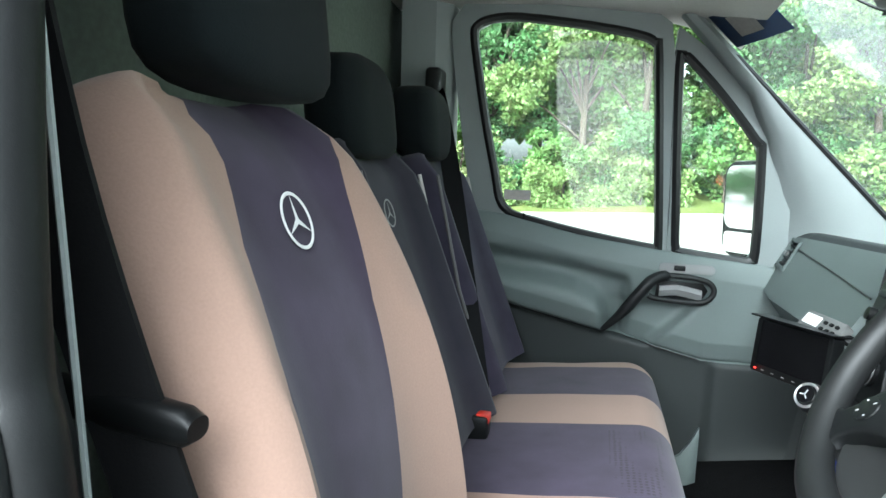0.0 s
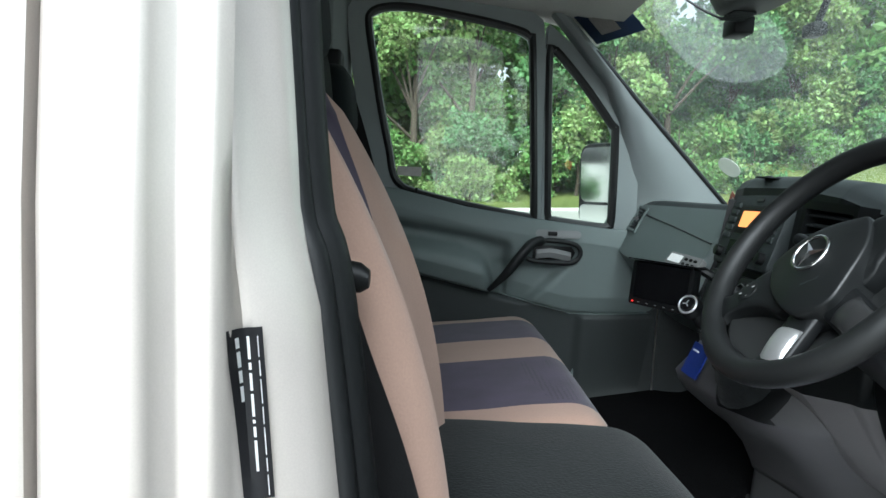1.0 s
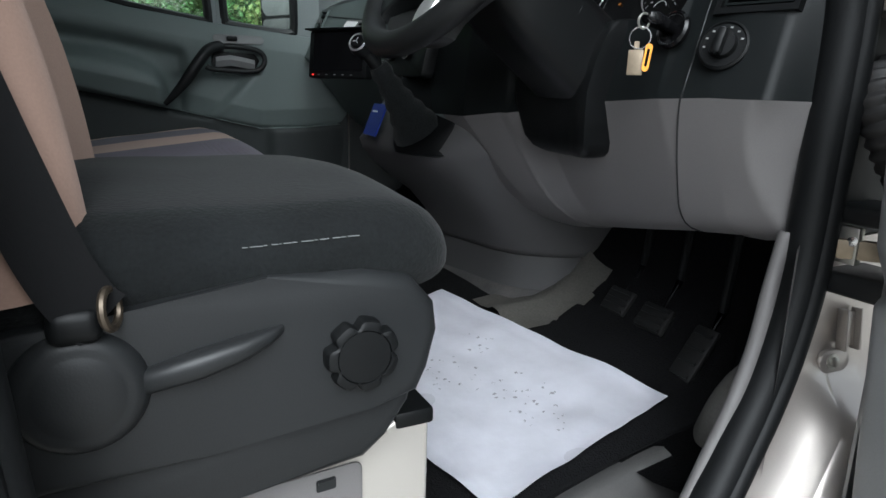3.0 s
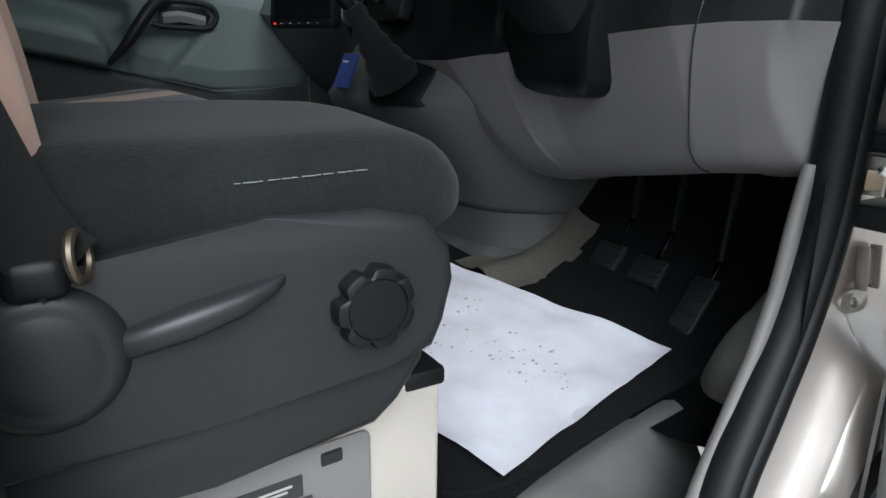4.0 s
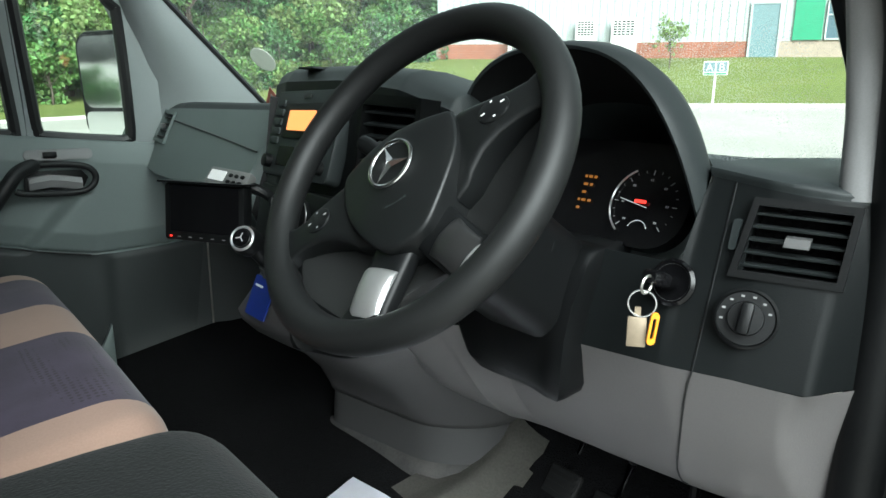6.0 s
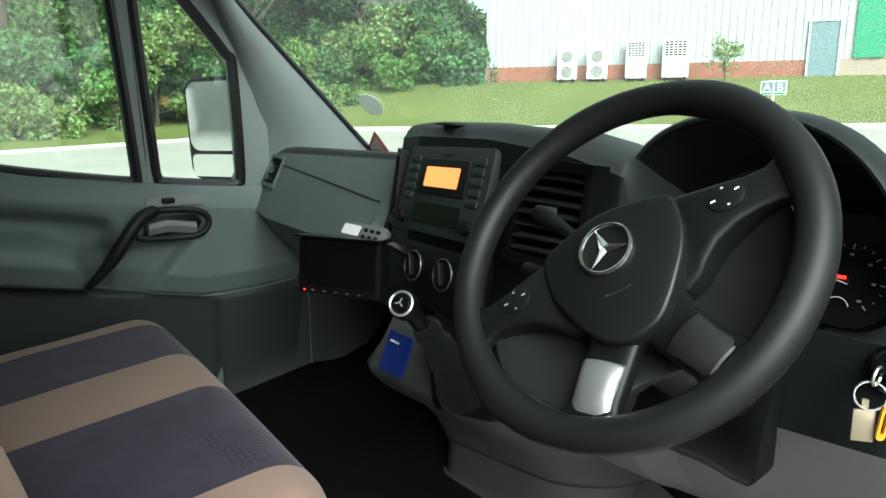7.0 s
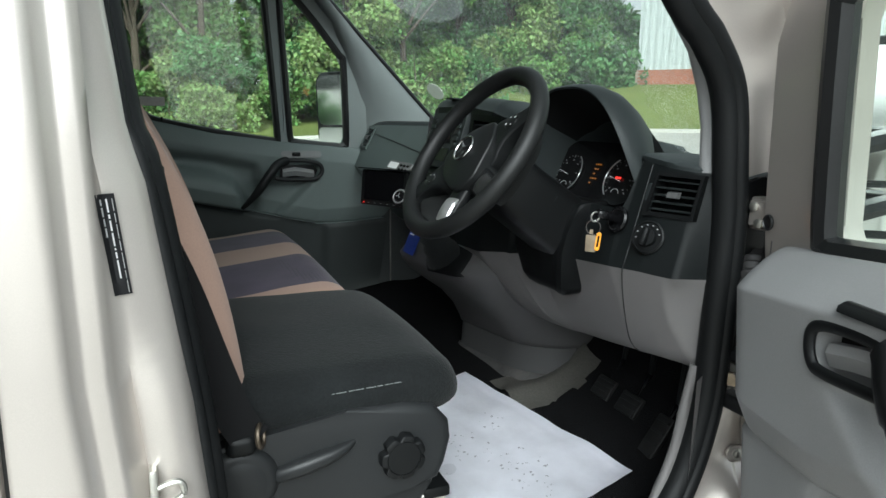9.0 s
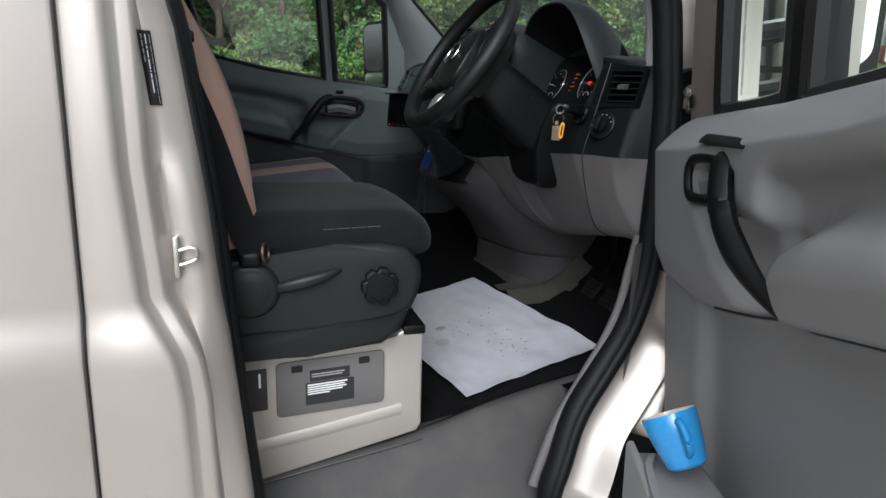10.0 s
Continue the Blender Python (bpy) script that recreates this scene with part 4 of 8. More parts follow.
for i in range(20):
    y = -0.7 + 1.54 * i / 19
    rings.append([Vector((x, y, floor_z(x, y) + h)) for x, h in ((-0.4, 0.0), (0.4, 0.0), (0.85, 0.0), (0.95, 0.005), (1.03, 0.04), (1.1, 0.13), (1.16, 0.3), (1.2, 0.6))])
loft(bm, rings, cap=False, closed=False)
single("floor", bm, M_CARPET, "black carpeted cab floor", "floor", kind="structure")
# grey step trim between the floor and the door opening
bm = bmesh.new()
rings = []
for i in range(25):
    x = 0.03 + 0.8 * i / 24
    up = lerp([(0.0, 0.0), (0.38, 0.0), (0.5, 0.012), (0.58, 0.024), (0.66, 0.03), (0.74, 0.034), (0.8, 0.036)], x)
    zt = 0.585 + 0.165 * (x - 0.09) + up
    rings.append([Vector((x, -0.66, zt - 0.02)), Vector((x, -0.70, zt)), Vector((x, -0.716, zt - 0.004)), Vector((x, -0.735, zt - 0.03)), Vector((x, -0.80, zt - 0.13)), Vector((x, -0.86, zt - 0.2)), Vector((x, -0.9, zt - 0.23)), Vector((x, -0.9, 0.35))])
loft(bm, rings, cap=False, closed=False)
part("step_trim", bm, M_STEP, van, "grey plastic step cover", sharp=60)
bm = bmesh.new()
tube(bm, [(0.03, -0.722, 0.572), (0.44, -0.722, 0.64)], 0.0022, 6)
part("trim_joint", bm, M_RUBBER, van)
# sill under the opening and black wheel arch liner ahead of it
bm = bmesh.new()
loft(bm, [[Vector((x, y, z)) for y, z in ((-0.9, 0.47), (-0.98, 0.45), (-1.0, 0.4), (-0.99, 0.3), (-0.9, 0.28))] for x in (0.05, 0.3, 0.6)], cap=False, closed=False)
part("sill", bm, M_SILVER, van)
bm = bmesh.new()
loft(bm, [[Vector((1.25 + 0.47 * math.cos(a), y, 0.42 + 0.47 * math.sin(a))) for a in (math.pi * k / 16 for k in range(17))] for y in (-0.94, -0.84)], cap=False, closed=False)
part("wheel_arch", bm, M_RUBBER, van, "black wheel arch liner")
# wing below the windscreen, scuttle and bonnet
bm = bmesh.new()
loft(bm, [[Vector((x, y, z + 0.03 * (1 - (y / 0.9) ** 2))) for y in (-0.95, -0.7, -0.3, 0.3, 0.7, 0.95)] for x, z in ((1.16, 1.26), (1.3, 1.22), (1.6, 1.1), (1.9, 0.9), (2.0, 0.6))], cap=False, closed=False)
part("bonnet", bm, M_SILVER, van)
bm = bmesh.new()
loft(bm, [[Vector((x, y, z)) for x, z in ((1.03, 1.42), (1.1, 1.42), (1.3, 1.37), (1.95, 1.0), (1.95, 0.5), (1.72, 0.45))] for y in (-0.94, -0.97)], cap=False, closed=False)
part("wing", bm, M_SILVER, van)

# ---------------------------------------------------------------- doors
WIN = [(-0.13, 2.035), (-0.09, 2.055), (0.0, 2.06), (0.2, 2.035), (0.33, 2.01), (0.37, 1.99), (0.384, 1.95), (0.425, 1.45), (0.418, 1.425), (0.395, 1.422), (0.2, 1.452), (0.03, 1.487), (-0.015, 1.505), (-0.043, 1.54), (-0.06, 1.62), (-0.09, 1.75), (-0.118, 1.9), (-0.135, 2.0)]
QUARTER = [(0.437, 1.93), (0.45, 1.952), (0.468, 1.945), (0.56, 1.85), (0.655, 1.735), (0.672, 1.7), (0.685, 1.43), (0.672, 1.402), (0.64, 1.4), (0.49, 1.415), (0.472, 1.43), (0.465, 1.5)]
sill_z = lambda x: lerp([(-0.2, 1.515), (-0.02, 1.495), (0.2, 1.447), (0.43, 1.417), (0.68, 1.394), (0.9, 1.375)], x)
card_y = lambda z: 0.862 - 0.09 * (z - 1.41)  # inner face of the window frame


def sig(v):
    return 1 / (1 + math.exp(-max(-40.0, min(40.0, v))))


CARD_EDGE = [(-0.2, 1.265), (0.0, 1.225), (0.175, 1.188), (0.339, 1.152), (0.5, 1.115), (0.571, 1.1), (0.72, 1.105), (0.9, 1.12)]


def relief(x, z, base=0.088, floor_=0.048, front_=True):
    """How far the door card stands in from the frame: top ledge, hollow behind the arm rest, arm rest, scoop below the handle, lower panel."""
    zs = sill_z(x)
    top = min(1.0, max(0.0, (zs + 0.004 - z) / 0.06))
    d = 0.02 + base * top ** 0.6
    zl = lerp(CARD_EDGE, x)
    zsh = lerp([(-0.2, 1.41), (0.2, 1.358), (0.36, 1.325), (0.5, 1.3)], x)
    za = lerp([(-0.2, 1.335), (0.1, 1.318), (0.2, 1.3), (0.26, 1.272), (0.285, 1.24), (0.3, 1.2)], x)
    d -= 0.045 * sig((0.345 - x) / 0.006) * sig((zsh - z) / 0.007)
    d += 0.078 * sig((0.295 - x) / 0.008) * sig((za - z) / 0.011)
    # handle hollow
    d -= 0.045 * math.exp(-(((x - 0.494) / 0.068) ** 8) - ((z - 1.3) / 0.03) ** 8)
    # scoop for the fingers beside the pull
    zc = lerp([(0.3, 1.165), (0.45, 1.2), (0.55, 1.245)], x)
    d -= 0.04 * sig((x - 0.33) / 0.014) * sig((0.53 - 0.9 * max(0.0, 1.26 - z) - x) / 0.007) * sig((1.268 - z) / 0.006)
    d -= 0.022 * max(0.0, 1 - (z - zl) / 0.06) if z > zl else 0
    k = sig((z - zl) / 0.0035)
    low = floor_ + 0.026 * sig((x - 0.6) / 0.008)
    d = d * k + low * (1 - k)
    d -= 0.014 * math.exp(-((z - zl) / 0.006) ** 2)
    front = max(0.0, (x - 0.7) / 0.085) if front_ else 0.0
    return d - 0.07 * front ** 3 * k - 0.05 * front ** 14 * (1 - k)


def card_rows(x, zt, n):
    """Heights down a door card, with one row on the edge between its two mouldings."""
    ze, h = lerp(CARD_EDGE, x), n // 2
    return [0.52 + (ze - 0.52) * k / h for k in range(h + 1)] + [ze + (zt - ze) * k / (n - h - 1) for k in range(1, n - h)]


def door(s, name, label, m, card):
    """A front door, built as it stands shut on side s (1 left, -1 right), and swung by m."""
    root = thing(name, m, label, "door")
    P = lambda x, y, z: Vector((x, s * y, z))
    # door card as a moulded sheet
    bm = bmesh.new()
    rings = []
    rel, count, length = (lambda x, z: relief(x, z, 0.026, 0.012, False), 170, 1.02) if s > 0 else (relief, 190, 0.95)
    for i in range(count):
        x = -0.165 + length * i / (count - 1)
        zt = sill_z(x)
        rows_ = 150 if s > 0 else 180
        rings.append([P(x, card_y(min(z, 1.41)) - rel(x, z), z) for z in card_rows(x, zt, rows_)] + [P(x, card_y(1.41) + 0.01, zt + 0.004), P(x, card_y(1.41) + 0.03, zt)])
    loft(bm, rings, cap=False, closed=False)
    # lower half of the passenger card gets its shade by a darker material
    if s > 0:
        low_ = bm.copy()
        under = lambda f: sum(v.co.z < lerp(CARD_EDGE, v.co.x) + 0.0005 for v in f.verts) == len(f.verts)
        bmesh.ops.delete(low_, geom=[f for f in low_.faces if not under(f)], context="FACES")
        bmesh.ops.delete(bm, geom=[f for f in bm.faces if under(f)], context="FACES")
        part("lower_card", low_, M_CARDSHADE, root, "lower door panel, shade put into its darker colour", local=True, sharp=70)
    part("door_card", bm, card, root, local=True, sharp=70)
    bm = bmesh.new()
    tube(bm, [P(x, card_y(lerp(CARD_EDGE, x)) - rel(x, lerp(CARD_EDGE, x)) - 0.001, lerp(CARD_EDGE, x)) for x in (-0.16 + 0.02 * k for k in range(37))], 0.0022, 6)
    part("card_joint", bm, M_RUBBER, root, "dark joint between the mouldings", local=True)
    # outer skin and front edge
    bm = bmesh.new()
    rings = []
    for x in (-0.17, 0.0, 0.3, 0.6, 0.8, 0.84 if s > 0 else 0.814):
        rings.append([P(x, body, z) for z, body in ((0.48, 0.985), (1.0, 1.003), (1.05, 0.99), (sill_z(x) - 0.01, 0.98))])
    loft(bm, rings, cap=False, closed=False)
    part("outer_skin", bm, M_SILVER, root, local=True)
    bm = bmesh.new()
    loft(bm, [[P(x, y, z) for x, y in ((0.855, 0.84), (0.872, 0.85), (0.885, 0.9), (0.888, 0.96), (0.88, 0.99)) if s > 0 or x > 2] for z in (0.5, 0.9, 1.2, 1.38)] if s > 0 else [[P(x, y, z) for x, y in ((0.784, 0.846), (0.793, 0.85), (0.806, 0.866), (0.812, 0.9), (0.815, 0.99))] for z in (0.5, 0.9, 1.2, 1.39)], cap=False, closed=False)
    part("front_edge", bm, M_DOORGREY if s < 0 else M_SILVER, root, local=True)
    bm = bmesh.new()
    loft(bm, [[P(x, y, z) for x, y in ((-0.165, 0.8), (-0.17, 0.99))] for z in (0.5, 1.5)], cap=False, closed=False)
    part("rear_edge", bm, M_SILVER, root, local=True)
    # window frame round both panes
    to3 = lambda u, v, d: P(u, card_y(v) + d, v)
    bm = bmesh.new()
    inner = resample(WIN, 60)
    outer = [(-0.2, 2.05), (-0.16, 2.1), (0.0, 2.12), (0.2, 2.105), (0.36, 2.075), (0.41, 2.04), (0.425, 1.95), (0.447, 1.45), (0.447, 1.41), (0.4, 1.4), (0.2, 1.43), (0.0, 1.47), (-0.06, 1.48), (-0.125, 1.48), (-0.14, 1.6), (-0.165, 1.75), (-0.188, 1.9), (-0.2, 2.0)]
    n = len(WIN)
    wall_with_hole(bm, outer, WIN, to3, -0.012, 0.05)
    outer2 = [(0.4255, 1.95), (0.43, 2.03), (0.5, 1.98), (0.61, 1.87), (0.72, 1.755), (0.75, 1.7), (0.765, 1.43), (0.76, 1.385), (0.66, 1.385), (0.49, 1.398), (0.448, 1.41), (0.4475, 1.5)]
    if s < 0:
        outer2[4:8] = [(0.75, 1.765), (0.792, 1.68), (0.814, 1.43), (0.81, 1.36)]
    wall_with_hole(bm, outer2, QUARTER, to3, -0.012, 0.05)
    part("window_frame", bm, M_PILLAR if s > 0 else M_SILVER, root, "silver painted window frame", local=True)
    for w, nm in ((WIN, "window_gasket"), (QUARTER, "quarter_gasket")):
        bm = bmesh.new()
        tube(bm, [to3(q.x, q.y, -0.004) for q in smooth_path([(u, v, 0) for u, v in w], 3, True)], 0.014 if s > 0 else 0.02, 8, True, up=(0, 1, 0))
        part(nm, bm, M_RUBBER, root, local=True)
        bm = bmesh.new()
        big = [((u - 0.15) * 1.02 + 0.15, (v - 1.7) * 1.02 + 1.7) for u, v in w] if w is WIN else w
        prism(bm, big, to3, 0.02, 0.024)
        g = part("window_pane" if w is WIN else "quarter_pane", bm, M_GLASS, root, "clear door glass", local=True)
        g.visible_shadow = False
    if s < 0:
        bm = bmesh.new()
        loft(bm, [[to3(u, v, d) for u, d in ((a, -0.02), (a, 0.03), (b, 0.03), (b, -0.02))] for a, b, v in ((0.414, 0.478, 1.4), (0.412, 0.474, 1.5), (0.38, 0.45, 1.94), (0.376, 0.446, 1.99))])
        part("divider_strip", bm, M_RUBBER, root, "black bar between the panes", local=True)
    # door pull, handle and its cup
    dx = 0.0
    py = 0.0 if s > 0 else 0.05
    pull = smooth_path([(0.285, 1.178, 0), (0.335, 1.235, 0), (0.385, 1.305, 0), (0.415, 1.338, 0), (0.46, 1.35, 0), (0.53, 1.347, 0), (0.568, 1.336, 0), (0.58, 1.312, 0), (0.565, 1.287, 0), (0.53, 1.278, 0), (0.43, 1.282, 0), (0.405, 1.29, 0)], 5)
    if s < 0:
        pull = smooth_path([(0.262, 1.178, 0), (0.33, 1.208, 0), (0.392, 1.25, 0), (0.425, 1.3, 0), (0.447, 1.333, 0), (0.48, 1.34, 0), (0.535, 1.337, 0), (0.563, 1.328, 0), (0.57, 1.31, 0), (0.562, 1.285, 0), (0.54, 1.278, 0), (0.46, 1.283, 0), (0.425, 1.288, 0)], 5)
    n = len(pull)
    bm = bmesh.new()
    pts, rad = [], []
    for i, q in enumerate(pull):
        out = 0.058 + (0.03 if s > 0 else 0.014) * math.sin(min(1, i / (n * 0.35)) * math.pi) * (i < n * 0.35)
        pts.append(P(q.x + dx, card_y(1.3) - out - py, q.y + (0.01 if s < 0 and i < n * 0.2 else 0.0)))
        rad.append(0.007 + (0.0095 if s > 0 else 0.013) * min(1.0, i / (n * 0.12)) if i < n * 0.35 else 0.0078)
    tube(bm, pts, rad, 10, up=(0, 1, 0), flat=0.8)
    part("door_pull", bm, M_SEATPLASTIC if s > 0 else M_BLACK, root, "black grab handle", local=True)
    bm = bmesh.new()
    prism(bm, [(0.425, 1.285), (0.555, 1.287), (0.568, 1.312), (0.55, 1.335), (0.47, 1.34), (0.43, 1.325)], lambda u, v, d: P(u + dx, card_y(1.3) - 0.032 - py * 0.8 - d, v), 0.0, 0.006, 0.002)
    part("handle_cup", bm, M_BLACK, root, local=True)
    bm = bmesh.new()
    loft(bm, [[P(x + dx, card_y(1.3) - 0.042 - py * 0.9 - d, z + h) for h, d in ((-0.017, 0.0), (-0.018, 0.006), (0.0, 0.014), (0.012, 0.01), (0.013, 0.0))] for x, z, d in ((0.435, 1.305, 0), (0.45, 1.308, 0), (0.48, 1.312, 0), (0.51, 1.308, 0), (0.55, 1.3, 0))])
    part("door_handle", bm, M_DOORGREY, root, "grey release lever", local=True)
    # lock pin, speaker switch plate
    bm = bmesh.new()
    lathe(bm, [(0.005, 0), (0.005, 0.028), (0.003, 0.032), (0.0, 0.032)], Matrix.Translation(P(0.035, 0.842, 1.47)), 8)
    part("lock_pin", bm, M_BLACK, root, local=True)
    bm = bmesh.new()
    prism(bm, rrect(0.15, 0.026, 0.012, 4, 0.505, 1.372) if s > 0 else rrect(0.14, 0.013, 0.006, 4, 0.455, 1.366), lambda u, v, d: P(u, card_y(1.38) - 0.038 - 1.1 * py - d + (0.35 if s > 0 else 0.9) * (v - 1.372), v), 0.0, 0.007, 0.002)
    plate = part("switch_plate", bm, M_DOORGREY if s > 0 else M_BLACK, root, local=True)
    bm = bmesh.new()
    box(bm, 0.47, 0.5, s * (card_y(1.38) - 0.056), s * (card_y(1.38) - 0.04), 1.366, 1.38, 0.003)
    part("window_switch", bm, M_BLACK, plate, local=True)
    # door pocket: front wall and floor
    bm = bmesh.new()
    rings = []
    for i in range(30):
        x = -0.12 + 0.68 * i / 29
        e = math.sin(math.pi * min(1, max(0, i / 29))) ** 0.35
        yo = 0.72 - 0.03 * e + (0.02 if s < 0 else 0.0)
        zt = lerp([(-0.12, 0.8), (0.3, 0.81), (0.45, 0.83), (0.52, 0.88 if s > 0 else 0.842), (0.56, 0.95 if s > 0 else 0.85)], x)
        rings.append([P(x, card_y(1.3) - 0.02, 0.56), P(x, yo + 0.03, 0.56), P(x, yo, 0.6), P(x, yo, zt - 0.02), P(x, yo + 0.004, zt), P(x, yo + 0.016, zt), P(x, yo + 0.02, zt - 0.02), P(x, yo + 0.025, 0.62), P(x, card_y(1.3) - 0.02, 0.62)])
    loft(bm, rings, cap=True, closed=True)
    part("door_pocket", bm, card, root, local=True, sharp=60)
    # wing mirror on its arm
    mc = Vector((0.715, 1.125, 1.54)) if s > 0 else Vector((0.80, -1.045, 1.545))
    face_dir = Vector((-0.88, -0.47, -0.03)) if s > 0 else Vector((-0.93, 0.37, 0))
    F = frame_of(mc, face_dir, (0, 1, 0))
    bm = bmesh.new()
    sec = rrect(0.22, 0.31, 0.05, 6)
    loft(bm, [[F @ Vector((u * k, v * k, d)) for u, v in sec] for k, d in ((0.98, 0.012), (1.0, 0.004), (1.0, -0.02), (0.97, -0.05), (0.85, -0.09), (0.6, -0.115))])
    mir = part("wing_mirror", bm, M_BLACK, root, "black wing mirror housing", local=True)
    for v0, v1, nm in ((-0.14, 0.062, "mirror_glass"), (0.073, 0.14, "wide_angle_glass")):
        bm = bmesh.new()
        prism(bm, rrect(0.194, v1 - v0, 0.035 if nm == "mirror_glass" else 0.018, 5, 0, (v0 + v1) / 2), lambda u, v, d: F @ Vector((u, v, d)), 0.012, 0.016)
        part(nm, bm, M_MIRROR, mir, local=True)
    bm = bmesh.new()
    for z in (1.45, 1.55):
        tube(bm, [P(0.74, 0.9, z - 0.02), P(0.755, 1.0, z), P(0.755 if s > 0 else 0.79, 1.06, z)], 0.016, 8)
    part("mirror_arm", bm, M_BLACK, mir, local=True)
    return root


def window_label():
    bm = bmesh.new()
    prism(bm, rrect(0.08, 0.03, 0.003, 2, 0.009, 1.554), lambda u, v, d: Vector((u, card_y(v) + 0.017 - d, v)), 0.0, 0.0008)
    single("window_label", bm, M_SAGE, "small pale grey label stuck inside the passenger window", "label")


window_label()
HINGE = Vector((0.891, -0.831, 0.0))
passenger_door = door(1, "passenger_door", "shut passenger door with moulded card darkened to a shaded grey-green", Matrix.Identity(4), M_DOORDARK)
driver_door = door(-1, "driver_door", "open driver's door with pale grey moulded card", Matrix.Translation(HINGE + Vector((0, 0, -0.06))) @ Matrix.Rotation(radians(74), 4, "Z") @ Matrix.Translation(-HINGE), M_DOORGREY)
# hinges, stay and cable tube between the pillar and the open door
z = 1.363
bm = bmesh.new()
box(bm, 0.915, 0.94, -0.905, -0.855, z - 0.027, z + 0.027, 0.004)
box(bm, 0.905, 0.918, -0.905, -0.862, z - 0.02, z + 0.022, 0.003)
tube(bm, [(0.925, -0.912, z - 0.034), (0.925, -0.912, z + 0.034)], 0.011, 12)
hg = part("hinge", bm, M_SILVER, van, "silver painted steel door hinge")
for dz in (-0.014, 0.012):
    bm = bmesh.new()
    lathe(bm, [(0.0, 0.0), (0.008, 0.0), (0.008, 0.004), (0.005, 0.006), (0.0, 0.006)], frame_of((0.905, -0.885 + 0.012 * (dz > 0), z + dz), (-1, 0, 0), (0, 1, 0)), 12)
    part("bolt", bm, M_STEEL, hg)
for z0, z1 in ((z + 0.032, z + 0.09), (z - 0.09, z - 0.03)):
    bm = bmesh.new()
    box(bm, 0.922, 0.965, -0.922, -0.878, z0, z1, 0.009, 3)
    part("hinge_boot", bm, M_RUBBER, hg, "black rubber seal piece at the hinge")
# lower hinge: bowed leaf on a pressed flange with one bolt
HB = frame_of((0.978, -0.842, 0.957), (-0.15, -1, 0.1), (1, 0, 0))
bm = bmesh.new()
box(bm, -0.011, -0.006, -0.028, 0.028, -0.004, 0.012, 0.002, m=HB)
box(bm, 0.012, 0.017, -0.028, 0.028, -0.004, 0.012, 0.002, m=HB)
box(bm, -0.01, 0.016, -0.024, 0.024, -0.004, 0.004, 0.003, m=HB)
hg = part("hinge", bm, M_SILVER, van, "silver painted steel door hinge")
bm = bmesh.new()
prism(bm, rrect(0.05, 0.03, 0.0145, 6), lambda u, v, d: HB @ Vector((u - 0.018, v - 0.041, d)), -0.003, 0.004, 0.0015)
part("hinge_flange", bm, M_SILVER, hg)
bm = bmesh.new()
lathe(bm, [(0.0, 0.0), (0.0105, 0.0), (0.0105, 0.0015), (0.0065, 0.002), (0.0065, 0.006), (0.004, 0.0075), (0.0, 0.0075)], HB @ Matrix.Translation((-0.022, -0.041, 0.004)), 14)
part("bolt", bm, M_STEEL, hg)
bm = bmesh.new()
axis = smooth_path([(0.965, -0.835, 1.275), (0.935, -0.858, 1.268), (0.922, -0.872, 1.245), (0.93, -0.887, 1.205), (0.95, -0.902, 1.165), (0.982, -0.925, 1.125)], 16)
tube(bm, axis, [0.0275 + 0.0022 * math.sin(i * 1.25) for i in range(len(axis))], 18)
single("cable_conduit", bm, M_CONDUIT, "black corrugated rubber cable tube at the hinge", "conduit")
stay = thing("door_stay", (0.92, -0.87, 1.08), "zinc plated door check strap with black rubber stops", "door check")
bm = bmesh.new()
box(bm, 0.9, 0.912, -0.885, -0.84, 1.06, 1.105, 0.003)
part("stay_bracket", bm, M_STEEL, stay)
bm = bmesh.new()
box(bm, 0.898, 0.99, -0.012, 0.0, 1.067, 1.09, 0.002, m=Matrix.Translation((0.9, -0.862, 0)) @ Matrix.Rotation(radians(-52), 4, "Z") @ Matrix.Translation((-0.9, 0, 0)))
part("stay_strap", bm, M_BRASS, stay, "yellowish zinc strap")
for z0, z1 in ((1.108, 1.13), (1.022, 1.05)):
    bm = bmesh.new()
    box(bm, 0.893, 0.98, -0.94, -0.845, z0, z1, 0.008, 3)
    part("rubber_stop", bm, M_RUBBER, stay)
for dy, dz in ((0.006, 0.006), (0.034, -0.008)):
    bm = bmesh.new()
    lathe(bm, [(0.0, 0.0), (0.006, 0.0), (0.006, 0.003), (0.0, 0.004)], frame_of((0.9, -0.885 + dy, 1.083 + dz), (-1, -0.2, 0), (0, 1, 0)), 10)
    part("stay_rivet", bm, M_CHROME, stay)
# round plugs on the open door's front edge
for x, y, z, r, mt, lb in ((0.797, -0.845, 1.418, 0.0125, M_RUBBER, "black rubber plug"), (0.762, -0.833, 1.338, 0.022, M_DOORGREY, "grey round cap")):
    bm = bmesh.new()
    lathe(bm, [(0.0, 0.0), (r, 0.0), (r, 0.002), (r * 0.86, 0.0035), (r * 0.8, 0.0015), (0.0, 0.002)], frame_of((x, y, z), (0, 1, 0), (1, 0, 0)), 24)
    part("edge_plug", bm, mt, driver_door, lb, local=True)
# cup shelf in the driver's door pocket
bm = bmesh.new()
box(bm, 0.45, 0.598, -0.835, -0.729, 0.77, 0.832, 0.008, 3)
part("cup_shelf", bm, M_DOORGREY, driver_door, local=True)
bm = bmesh.new()
